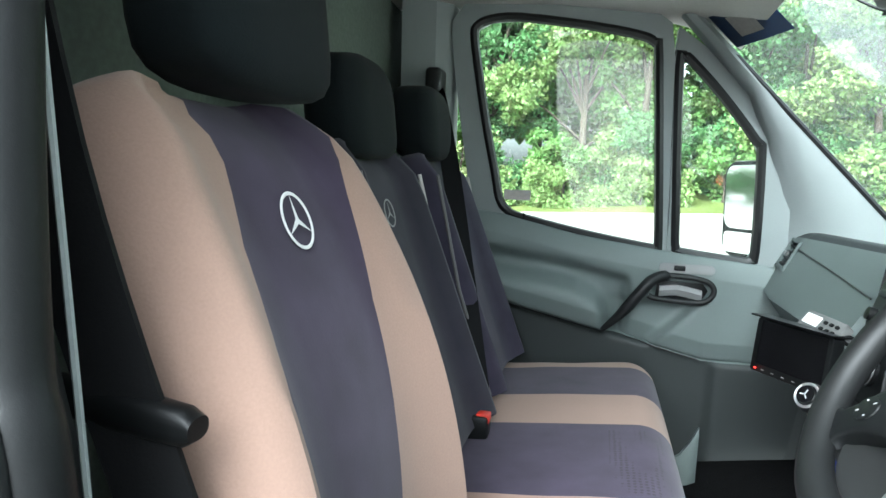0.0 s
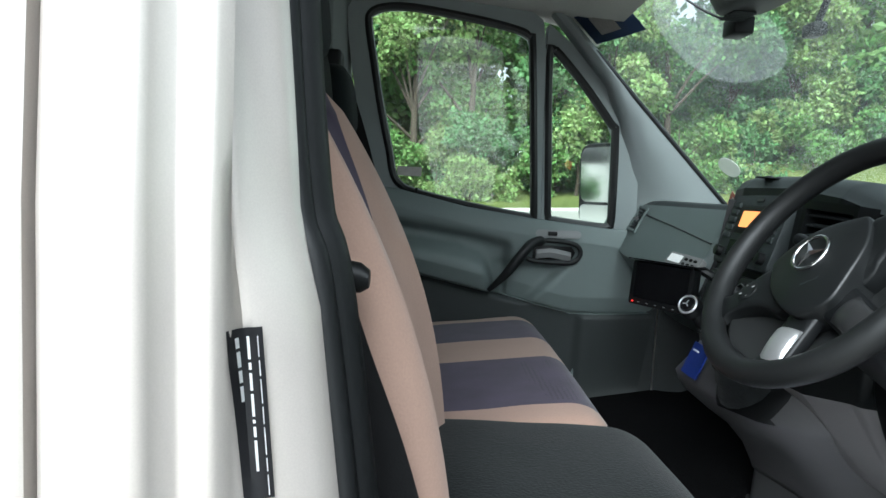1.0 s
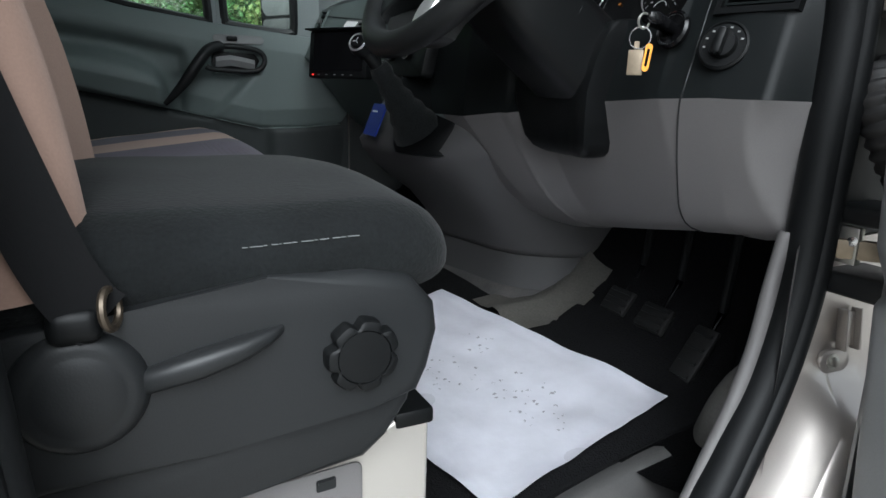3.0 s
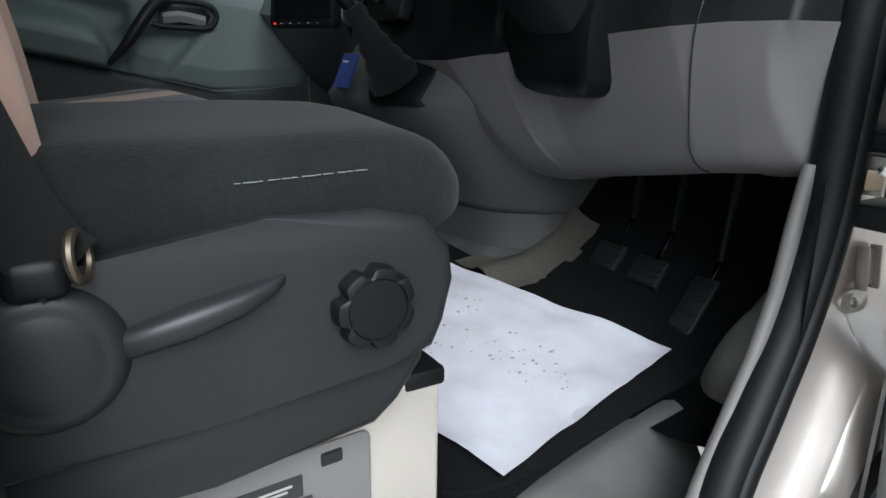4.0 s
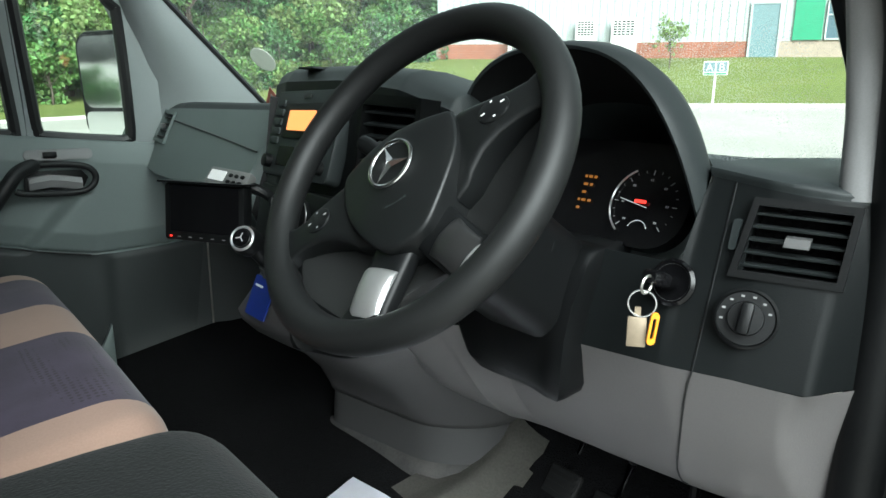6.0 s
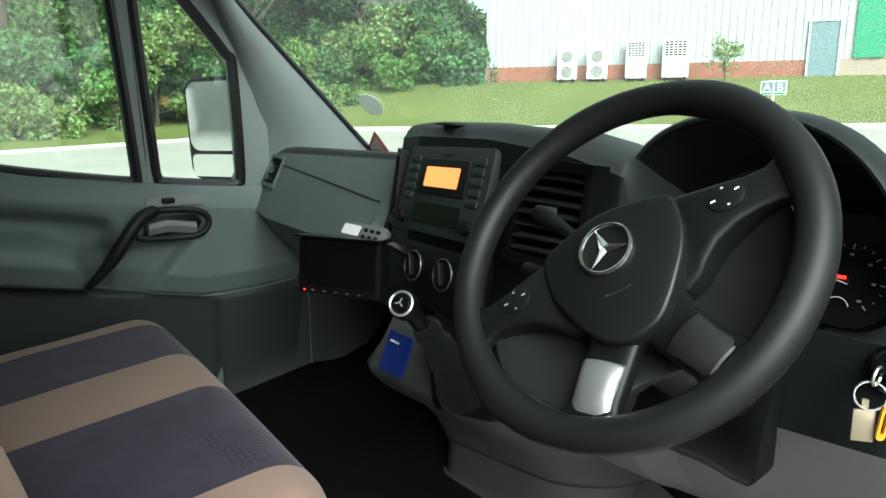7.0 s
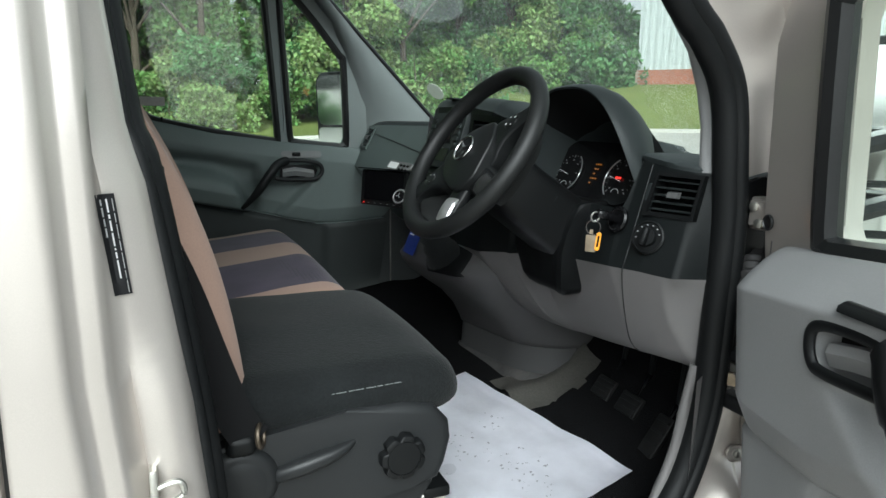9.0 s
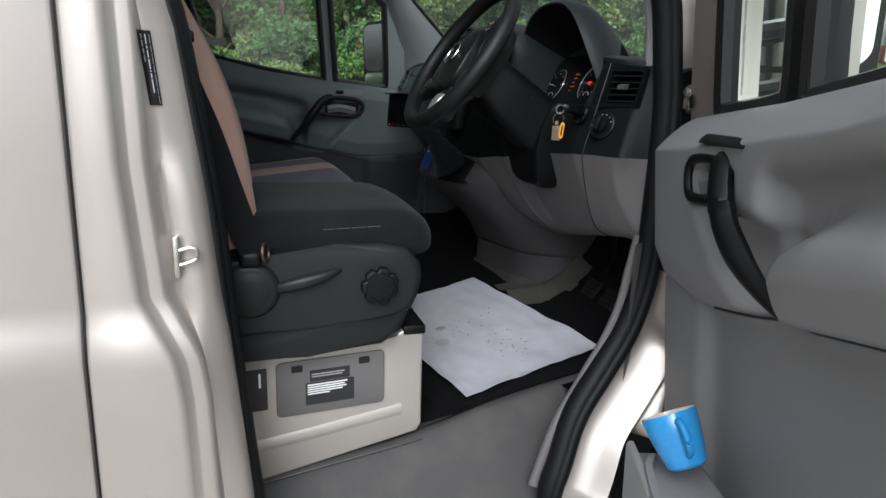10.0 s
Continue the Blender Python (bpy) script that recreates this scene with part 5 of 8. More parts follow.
loft(bm, [[Vector((x, y, z)) for y, z in ((-0.85, 0.6), (-0.722, 0.6), (-0.718, zt), (-0.722, zt + 0.006), (-0.73, zt + 0.006), (-0.733, zt), (-0.74, 0.63), (-0.85, 0.63))] for x, zt in ((0.4, 0.8), (0.46, 0.815), (0.52, 0.83), (0.57, 0.84), (0.6, 0.844))])
part("cup_rim", bm, M_DOORGREY, driver_door, local=True, sharp=60)

# ---------------------------------------------------------------- seats
def back_rest(bm, base, top, w0, w1, t0, t1, yc, bow=0.0, n=12, bolster=1.0):
    """A padded backrest: sections from base to top, swollen at the sides."""
    rings = []
    b, t = Vector(base), Vector(top)
    for i in range(n + 1):
        k = i / n
        c = b.lerp(t, k)
        c.x += bow * math.sin(math.pi * k)
        d = (t - b + Vector((bow * math.pi * math.cos(math.pi * k), 0, 0))).normalized()
        nx = Vector((d.z, 0, -d.x))  # towards the front
        w = (w0 + (w1 - w0) * k) * (1 - 0.12 * max(0, (k - 0.8) / 0.2) ** 2)
        th = t0 + (t1 - t0) * k
        lip = max(0, (k - 0.88) / 0.12)
        th *= 1 - 0.45 * lip ** 2
        ring_ = []
        outline = rrect2(0.05 / w, min(0.45, 0.045 / th), 6)
        fine = []
        for (ua, va), (ub, vb) in zip(outline, outline[1:] + outline[:1]):
            steps = 10 if abs(ua - ub) > 0.3 else 1
            fine += [(ua + (ub - ua) * q / steps, va + (vb - va) * q / steps) for q in range(steps)]
        for u, v in fine:
            a = u * w
            swell = (0.04 - 0.01 * k) * math.exp(-(((abs(u) - 0.4) / 0.1) ** 2)) * bolster if v > 0 else 0
            ring_.append(Vector((0, yc, 0)) + Vector((c.x, 0, c.z)) + Vector((0, a, 0)) + nx * (v * th + swell))
        rings.append(ring_)
    c = rings[-1]
    mid = sum(c, Vector()) / len(c)
    rings.append([mid + (p - mid) * 0.86 + d * 0.018 for p in c])
    rings.append([mid + (p - mid) * 0.55 + d * 0.026 for p in c])
    loft(bm, rings)


def cushion(bm, x0, x1, y0, y1, z0, z1, crown=0.02, nx=22, tilt=0.0, nose=0.07, r=0.06):
    """A padded seat cushion with a rounded nose, rounded corners and a soft crown."""
    rings = []
    length = x1 - x0
    for i in range(nx + 1):
        k = 1 - (1 - i / nx) ** 1.6
        x = x0 + length * k
        e = max(0.0, (x - (x1 - nose)) / nose)
        drop = 1 - math.sqrt(max(0.0, 1 - e * e))
        f = max(0.0, (x - (x1 - r)) / r)
        inset = r * (1 - math.sqrt(max(0.0, 1 - f * f))) * 0.75
        h1 = z1 - drop * (z1 - z0) * 0.5 - tilt * (1 - k)
        h0 = z0 + drop * (z1 - z0) * 0.08
        ya, yb = y0 + inset, y1 - inset
        sec = []
        outline = rrect2(0.045 / (yb - ya), 0.4, 7)
        fine = []
        for (ua, va), (ub, vb) in zip(outline, outline[1:] + outline[:1]):
            steps = 14 if abs(ua - ub) > 0.3 else 1
            fine += [(ua + (ub - ua) * q / steps, va + (vb - va) * q / steps) for q in range(steps)]
        for u, v in fine:
            y = (ya + yb) / 2 + u * (yb - ya)
            z = h0 + (v + 0.5) * (h1 - h0)
            if v > 0:
                z += crown * (1 - (2 * u) ** 2) * (1 - drop) * (v * 2) + 0.003 * noise.noise((x * 9, y * 9, z0)) * (1 - drop)
            tuck = 0.012 * max(0.0, -2 * v - 0.1) * (1 if u > 0 else -1)
            sec.append(Vector((x, y - tuck * min(1.0, abs(2 * u) ** 6), z)))
        rings.append(sec)
    loft(bm, rings)


def star_badge(o, normal, upward, r, parent, material):
    """A stitched ring with three points, drawn as plain shapes."""
    F = frame_of(o, normal, upward)
    bm = bmesh.new()
    ring(bm, F, r, r * 0.07, 32, 6, 0.5)
    for k in range(3):
        a = 2 * math.pi * k / 3
        tip, l, q = (r * math.cos(a), r * math.sin(a)), a + 1.05, a - 1.05
        vs_ = [bm.verts.new(F @ Vector(p)) for p in ((tip[0], tip[1], 0), (0.13 * r * math.cos(l), 0.13 * r * math.sin(l), 0), (0, 0, 0.06 * r), (0.13 * r * math.cos(q), 0.13 * r * math.sin(q), 0))]
        bm.faces.new(vs_)
    return part("badge", bm, material, parent, "round three-pointed emblem")


def headrest(bm, c, w, h, t, lean=0.12):
    rings = []
    for k in (-0.499, -0.49, -0.47, -0.43, -0.36, -0.25, -0.1, 0.05, 0.2, 0.32, 0.41, 0.46, 0.485, 0.498):
        s_ = (1 - abs(2 * k) ** (7.0 if k < 0 else 3.4)) ** 0.36
        rings.append([Vector(c) + Vector((-lean * k * h + v * t * (0.35 + 0.65 * s_), u * w * s_, k * h)) for u, v in rrect(1, 1, 0.3, 7)])
    loft(bm, rings)


DY = -0.505
seat = thing("car_seat", (0.2, DY, 0.86), "driver seat with tan and purple backrest cover and black cushion", "seat")
M_COVER1 = cover_mat("driver_back_cover", 0, 0, 0, 0.74, edges=((-0.083, 0.55), (0.139, 0.26)))
bm = bmesh.new()
back_rest(bm, (0.02, 0, 1.08), (-0.159, 0, 1.63), 0.515, 0.45, 0.12, 0.1, DY - 0.012, 0.047, n=20)
back = part("backrest", bm, M_COVER1, seat, "tan and dark purple stretch cover")
star_badge((-0.044, -0.515, 1.546), (0.92, 0, 0.38), (0, 0, 1), 0.029, back, M_PRINT)
bm = bmesh.new()
headrest(bm, (-0.14, DY + 0.032, 1.785), 0.275, 0.23, 0.13)
part("headrest", bm, M_HEADREST, seat, "black cloth headrest")
bm = bmesh.new()
cushion(bm, 0.0, 0.452, -0.762, -0.25, 1.042, 1.138, crown=0.014, nose=0.085, r=0.07)
part("seat_cushion", bm, M_BLACKCLOTH, seat, "black cloth seat cushion", sharp=60)
# worn stitching on the cushion edge
bm = bmesh.new()
x, k = 0.232, 0
while x < 0.338:
    k += 1
    q = (0.007, 0.0045, 0.011, 0.003, 0.006, 0.0015)[k % 6]
    box(bm, x, x + q, -0.7612, -0.757, 1.1112 + 0.03 * (x - 0.24), 1.1117 + 0.03 * (x - 0.24))
    x += q + (0.001, 0.002, 0.0008, 0.004)[k % 4]
part("seam_wear", bm, M_THREAD, seat, "pale frayed stitching")["kind"] = "stuff"
# side valance with lever, recliner wheel and knob
bm = bmesh.new()
side = [(-0.02, 1.05), (0.12, 1.066), (0.25, 1.085), (0.34, 1.084), (0.39, 1.072), (0.418, 1.04), (0.422, 1.01), (0.412, 0.97), (0.4, 0.945), (0.35, 0.94), (0.2, 0.925), (-0.02, 0.91)]
prism(bm, side, lambda u, v, d: Vector((u, -0.705 - d, v)), 0.0, 0.066, 0.017, 5)
val = part("side_valance", bm, M_SEATPLASTIC, seat, "dark grey plastic side cover")
bm = bmesh.new()
prism(bm, [(-0.02, 0.94), (0.2, 0.945), (0.36, 0.955), (0.4, 0.95), (0.395, 0.93), (0.37, 0.895), (0.345, 0.875), (0.2, 0.862), (-0.02, 0.855)], lambda u, v, d: Vector((u, -0.695 - d, v)), 0.0, 0.062, 0.012, 4)
part("lower_valance", bm, M_SEATPLASTIC, seat)
bm = bmesh.new()
lathe(bm, [(0.0, -0.004), (0.053, -0.004), (0.054, 0.006), (0.052, 0.013), (0.047, 0.019), (0.04, 0.022), (0.036, 0.0215), (0.034, 0.0225), (0.02, 0.0245), (0.001, 0.025)], frame_of((0.098, -0.762, 1.005), (0, -1, 0), (1, 0, 0)), 36)
part("recliner_wheel", bm, M_SEATPLASTIC, val)
bm = bmesh.new()
rings = []
for x, zc, h, t in ((0.138, 1.005, 0.018, 0.012), (0.15, 1.008, 0.022, 0.02), (0.19, 1.017, 0.025, 0.026), (0.225, 1.025, 0.021, 0.025), (0.25, 1.032, 0.014, 0.018), (0.262, 1.036, 0.009, 0.01), (0.265, 1.037, 0.004, 0.004)):
    rings.append([Vector((x, -0.764 - (v + 0.5) * t, zc + u * h)) for u, v in rrect(1, 1, 0.4, 4)])
loft(bm, rings)
part("height_lever", bm, M_SEATPLASTIC, val)
bm = bmesh.new()
F = frame_of((0.335, -0.764, 1.002), (0, -1, 0), (1, 0, 0))
rings = []
for k, d in ((0.92, -0.002), (1.0, 0.003), (1.0, 0.017), (0.95, 0.022), (0.84, 0.0235), (0.74, 0.0235), (0.72, 0.0215), (0.7, 0.0225), (0.05, 0.0235)):
    ring_ = []
    for i in range(84):
        a = 2 * math.pi * i / 84
        rad_ = 0.0365 - 0.0068 * max(0.0, math.cos(7 * a)) ** 2 * (1.0 if k > 0.8 else 0.0)
        ring_.append(F @ Vector((rad_ * k * math.cos(a), rad_ * k * math.sin(a), d)))
    rings.append(ring_)
loft(bm, rings)
part("tilt_knob", bm, M_BLACK, val, "lobed black knob")
# front of the seat pan
bm = bmesh.new()
box(bm, 0.0, 0.405, -0.7, -0.27, 0.87, 1.1, 0.01)
part("seat_pan", bm, M_SEATPLASTIC, seat)

# painted steel seat box
sbox = thing("seat_box", (0.25, -0.5, 0.6), "beige silver painted steel seat box with grey lid", "seat box")
bm = bmesh.new()
prism(bm, [(0.0, 0.56), (0.43, 0.652), (0.44, 0.67), (0.44, 0.88), (0.43, 0.885), (0.396, 0.884), (0.385, 0.878), (0.366, 0.862), (0.35, 0.859), (0.0, 0.85)], lambda u, v, d: Vector((u, -0.71 + d, v)), 0.0, 0.42, 0.006, 3)
shell = part("box_shell", bm, M_BOXPAINT, sbox)
bm = bmesh.new()
loft(bm, [[Vector((x, -0.711 - d, z + h)) for h, d in ((-0.016, -0.002), (-0.008, 0.001), (0.0, 0.0018), (0.008, 0.001), (0.016, -0.002))] for x, z in ((0.02, 0.655), (0.06, 0.652), (0.1, 0.66), (0.2, 0.675), (0.33, 0.697), (0.385, 0.707), (0.395, 0.708))], cap=False, closed=False)
part("pressed_bead", bm, M_BOXPAINT, sbox, sharp=80)
skew = lambda u, v, d: Vector((u, -0.711 - d, v + 0.055 * (u - 0.245)))
bm = bmesh.new()
prism(bm, rrect(0.218, 0.116, 0.01, 4, 0.248, 0.783), skew, 0.0, 0.004, 0.0015)
lid = part("battery_lid", bm, M_GREY, sbox, "grey plastic access lid")
for u in (0.18, 0.315):
    bm = bmesh.new()
    prism(bm, rrect(0.022, 0.014, 0.002, 2, u, 0.825), skew, 0.003, 0.0055)
    prism(bm, rrect(0.018, 0.004, 0.001, 2, u, 0.829), skew, 0.005, 0.0075)
    part("lid_catch", bm, M_SEATPLASTIC, lid)
for u, v, w, h in ((0.245, 0.806, 0.08, 0.024), (0.245, 0.768, 0.098, 0.048)):
    bm = bmesh.new()
    prism(bm, rrect(w, h, 0.001, 1, u, v), skew, 0.0045, 0.005)
    stk = part("warning_label", bm, M_LABELBLACK, lid, "black printed warning label")
    for i in range(5 if h > 0.03 else 2):
        bm = bmesh.new()
        ww = w * (0.82, 0.76, 0.8, 0.72, 0.45)[i]
        prism(bm, rrect(ww, 0.0028, 0.0006, 1, u - (w - ww) / 2 + 0.004, v + h / 2 - 0.005 - i * 0.0048 - (0.004 if h < 0.03 else 0)), skew, 0.0052, 0.0054)
        part("text_bar", bm, M_PRINT if h > 0.03 else M_LABELGREY, stk)
bm = bmesh.new()
prism(bm, rrect(0.04, 0.088, 0.002, 2, 0.102, 0.79), skew, 0.0, 0.0015)
slot = part("fuse_label", bm, M_LABELBLACK, sbox, "dark label strip")
bm = bmesh.new()
prism(bm, rrect(0.004, 0.03, 0.001, 1, 0.108, 0.81), skew, 0.002, 0.0023)
part("text_bar", bm, M_PRINT, slot)
bm = bmesh.new()
box(bm, 0.397, 0.446, -0.712, -0.3, 0.872, 0.893, 0.005)
part("rail_cover", bm, M_BLACK, sbox)

# passenger bench: base, one cushion, two backrests with headrests
bench = thing("passenger_bench", (0.1, 0.24, 0.7), "double passenger bench in striped tan and purple covers", "seat")
M_BENCH = cover_mat("bench_cushion_cover", 0, 0, 0, 0, bands=((-0.355, -0.05), (0.145, 0.405)), holes=(0.2, 0.3, -0.34, -0.08))
bm = bmesh.new()
cushion(bm, 0.0, 0.43, -0.215, 0.74, 1.0, 1.124, crown=0.012, tilt=0.05, nose=0.08, r=0.09)
part("bench_cushion", bm, M_BENCH, bench, "striped tan and purple cushion cover", sharp=60)
bm = bmesh.new()
box(bm, 0.0, 0.36, -0.16, 0.7, 0.7, 1.03, 0.02)
part("bench_base", bm, M_SEATPLASTIC, bench)
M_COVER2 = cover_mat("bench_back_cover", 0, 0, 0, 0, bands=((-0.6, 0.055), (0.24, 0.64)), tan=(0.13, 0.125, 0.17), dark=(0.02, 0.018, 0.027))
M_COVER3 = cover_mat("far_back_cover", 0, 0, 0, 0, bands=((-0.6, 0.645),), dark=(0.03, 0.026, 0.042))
for yc, w in ((0.0, 0.42), (0.50, 0.44)):
    bm = bmesh.new()
    back_rest(bm, (-0.02, 0, 1.09), (-0.2, 0, 1.62), w, w * 0.92, 0.13, 0.1, yc, n=12)
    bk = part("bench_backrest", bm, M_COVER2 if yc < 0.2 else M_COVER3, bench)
    bm = bmesh.new()
    tube(bm, [(-0.165 + 0.062, yc - w * 0.44, 1.6), (-0.1 + 0.062, yc - w * 0.48, 1.35), (-0.03 + 0.075, yc - w * 0.49, 1.12)], 0.004, 6)
    part("piping", bm, M_GREY, bk, "pale grey piping")
    bm = bmesh.new()
    tube(bm, [(-0.165 + 0.052, yc + w * 0.45, 1.6), (-0.1 + 0.05, yc + w * 0.49, 1.35), (-0.03 + 0.055, yc + w * 0.5, 1.12)], 0.004, 6)
    part("piping", bm, M_SAGE, bk, "pale grey piping")
    star_badge((-0.165 + 0.062, yc - 0.03, 1.53), (0.95, 0, 0.3), (0, 0, 1), 0.024, bk, M_LABELGREY)
for yc, zc in ((0.0, 1.712), (0.48, 1.725)):
    bm = bmesh.new()
    headrest(bm, (-0.19, yc, zc), 0.26, 0.18, 0.11)
    part("bench_headrest", bm, M_HEADREST, bench, "black cloth headrest")


# ---------------------------------------------------------------- belts
def strap(bm, pts, w, across, t=0.0025):
    """A flat webbing strap."""
    rings = []
    pts = [Vector(p) for p in pts]
    for i, p in enumerate(pts):
        d = (pts[min(i + 1, len(pts) - 1)] - pts[max(i - 1, 0)]).normalized()
        a = Vector(across)
        a = (a - d * a.dot(d)).normalized()
        n = d.cross(a)
        rings.append([p + a * w / 2 + n * t, p + a * w / 2 - n * t, p - a * w / 2 - n * t, p - a * w / 2 + n * t])
    loft(bm, rings)


belt = thing("driver_belt", (0.125, -0.78, 1.08), "black driver's seat belt hanging from the pillar", "seat belt")
bm = bmesh.new()
strap(bm, smooth_path([(-0.13, -0.80, 1.85), (-0.07, -0.80, 1.6), (-0.004, -0.792, 1.4), (0.037, -0.786, 1.29), (0.066, -0.784, 1.195), (0.09, -0.783, 1.12), (0.108, -0.782, 1.082), (0.12, -0.781, 1.068)], 5), 0.05, (1, 0.15, 0))
part("webbing", bm, M_BELT, belt)
bm = bmesh.new()
ring(bm, frame_of((0.126, -0.784, 1.077), (0.93, -0.36, 0.1), (0, 0, 1)), 0.0155, 0.0036, 28, 8)
part("anchor_loop", bm, M_BRONZE, belt, "dull bronze steel loop")
bm = bmesh.new()
box(bm, 0.08, 0.12, -0.79, -0.765, 1.05, 1.08, 0.01, 3)
part("anchor_cover", bm, M_BLACK, belt)
# guide arm on the backrest's side
bm = bmesh.new()
rings = []
for x, h in ((-0.1, 0.024), (-0.06, 0.026), (0.0, 0.026), (0.02, 0.024), (0.027, 0.014)):
    rings.append([Vector((x, -0.79 + u * 0.022, 1.452 - 0.1 * (x + 0.1) + v * h)) for u, v in rrect(1, 1, 0.4, 4)])
loft(bm, rings)
arm = single("belt_guide_arm", bm, M_BLACK, "black plastic belt guide arm beside the backrest", "belt guide")
pbelt = thing("passenger_belt", (0.03, 0.2, 1.12), "black passenger belt hanging from the far pillar", "seat belt")
bm = bmesh.new()
strap(bm, smooth_path([(-0.215, 0.70, 1.83), (-0.186, 0.62, 1.79), (-0.11, 0.48, 1.6), (-0.03, 0.33, 1.35), (0.03, 0.21, 1.16), (0.04, 0.19, 1.13)], 5), 0.047, (0.3, 0.6, 0.5))
part("webbing", bm, M_BELT, pbelt)
bm = bmesh.new()
box(bm, -0.245, -0.2, 0.675, 0.76, 1.78, 1.9, 0.012, 3)
part("upper_guide", bm, M_SEATPLASTIC, pbelt)
bk = thing("belt_buckle", (0.045, 0.13, 1.12), "black belt buckle with a red button on the bench", "buckle")
bm = bmesh.new()
box(bm, 0.01, 0.07, 0.1, 0.14, 1.085, 1.135, 0.006)
part("buckle_body", bm, M_BLACK, bk)
bm = bmesh.new()
box(bm, 0.045, 0.072, 0.105, 0.135, 1.12, 1.138, 0.003)
part("release_button", bm, M_RED, bk, "red release button")

# ---------------------------------------------------------------- dashboard
dash = thing("dashboard", (0.85, 0.0, 1.1), "dark grey moulded van dashboard with pale grey lower panels", "dashboard")
# stations across the cab: y, then the section's points from the windscreen down to the underside
STATIONS = [
    (-0.848, (1.1, 1.418), (0.94, 1.42), (0.9, 1.41), (0.893, 1.245), (0.896, 1.16), (0.904, 1.088), (1.1, 1.09)),
    (-0.825, (1.12, 1.428), (0.9, 1.432), (0.872, 1.42), (0.868, 1.245), (0.88, 1.155), (0.897, 1.08), (1.1, 1.085)),
    (-0.804, (1.127, 1.428), (0.887, 1.436), (0.858, 1.424), (0.812, 1.2455), (0.87, 1.15), (0.896, 1.077), (1.1, 1.082)),
    (-0.79, (1.13, 1.428), (0.88, 1.438), (0.85, 1.425), (0.808, 1.2455), (0.862, 1.147), (0.895, 1.074), (1.1, 1.08)),
    (-0.768, (1.14, 1.433), (0.872, 1.441), (0.843, 1.427), (0.801, 1.2455), (0.836, 1.139), (0.884, 1.069), (1.1, 1.075)),
    (-0.74, (1.15, 1.438), (0.865, 1.445), (0.838, 1.43), (0.793, 1.246), (0.835, 1.135), (0.885, 1.068), (1.1, 1.07)),
    (-0.674, (1.18, 1.438), (0.87, 1.452), (0.84, 1.438), (0.78, 1.243), (0.83, 1.12), (0.89, 1.058), (1.1, 1.06)),
    (-0.668, (1.18, 1.438), (0.92, 1.335), (0.805, 1.348), (0.779, 1.243), (0.83, 1.12), (0.89, 1.058), (1.1, 1.06)),
    (-0.55, (1.2, 1.428), (0.92, 1.335), (0.8, 1.348), (0.775, 1.235), (0.84, 1.1), (0.91, 1.035), (1.1, 1.04)),
    (-0.42, (1.22, 1.428), (0.92, 1.335), (0.795, 1.348), (0.765, 1.22), (0.85, 1.075), (0.94, 1.01), (1.1, 1.02)),
    (-0.362, (1.23, 1.438), (0.92, 1.335), (0.79, 1.348), (0.74, 1.21), (0.84, 1.065), (0.95, 1.0), (1.1, 1.01)),
    (-0.355, (1.23, 1.448), (0.83, 1.515), (0.765, 1.495), (0.738, 1.21), (0.84, 1.06), (0.955, 0.995), (1.1, 1.0)),
    (-0.345, (1.23, 1.448), (0.83, 1.52), (0.76, 1.50), (0.735, 1.21), (0.84, 1.06), (0.955, 0.995), (1.1, 1.0)),
    (-0.27, (1.23, 1.448), (0.82, 1.55), (0.735, 1.525), (0.705, 1.2), (0.84, 1.05), (0.97, 0.98), (1.1, 0.98)),
    (-0.1, (1.24, 1.448), (0.83, 1.56), (0.745, 1.54), (0.69, 1.2), (0.84, 1.05), (0.98, 0.97), (1.1, 0.97)),
    (0.1, (1.24, 1.42), (0.84, 1.56), (0.755, 1.54), (0.7, 1.2), (0.82, 1.1), (0.98, 1.0), (1.1, 1.0)),
    (0.2, (1.23, 1.42), (0.86, 1.555), (0.785, 1.535), (0.73, 1.22), (0.8, 1.14), (0.95, 1.06), (1.1, 1.06)),
    (0.245, (1.23, 1.42), (0.87, 1.53), (0.82, 1.505), (0.76, 1.25), (0.8, 1.16), (0.93, 1.08), (1.1, 1.08)),
    (0.262, (1.22, 1.42), (0.88, 1.497), (0.822, 1.486), (0.722, 1.318), (0.79, 1.22), (0.92, 1.1), (1.1, 1.1)),
    (0.5, (1.18, 1.41), (0.87, 1.495), (0.808, 1.484), (0.712, 1.312), (0.79, 1.22), (0.92, 1.1), (1.1, 1.1)),
    (0.75, (1.13, 1.40), (0.85, 1.494), (0.785, 1.482), (0.705, 1.318), (0.785, 1.22), (0.92, 1.1), (1.1, 1.1)),
    (0.84, (1.1, 1.39), (0.85, 1.49), (0.783, 1.48), (0.708, 1.332), (0.79, 1.23), (0.92, 1.1), (1.1, 1.1)),
    (0.884, (1.08, 1.39), (0.86, 1.478), (0.795, 1.468), (0.72, 1.342), (0.81, 1.25), (0.92, 1.12), (1.1, 1.1)),
]


def station(y):
    ys_ = [s_[0] for s_ in STATIONS]
    return [(float(np.interp(y, ys_, [s_[k][0] for s_ in STATIONS])), float(np.interp(y, ys_, [s_[k][1] for s_ in STATIONS]))) for k in range(1, 8)]


def dash_face(y, z):
    """x of the dashboard's upper face at a height."""
    p = station(y)
    return float(np.interp(z, [p[3][1], p[2][1]], [p[3][0], p[2][0]]))


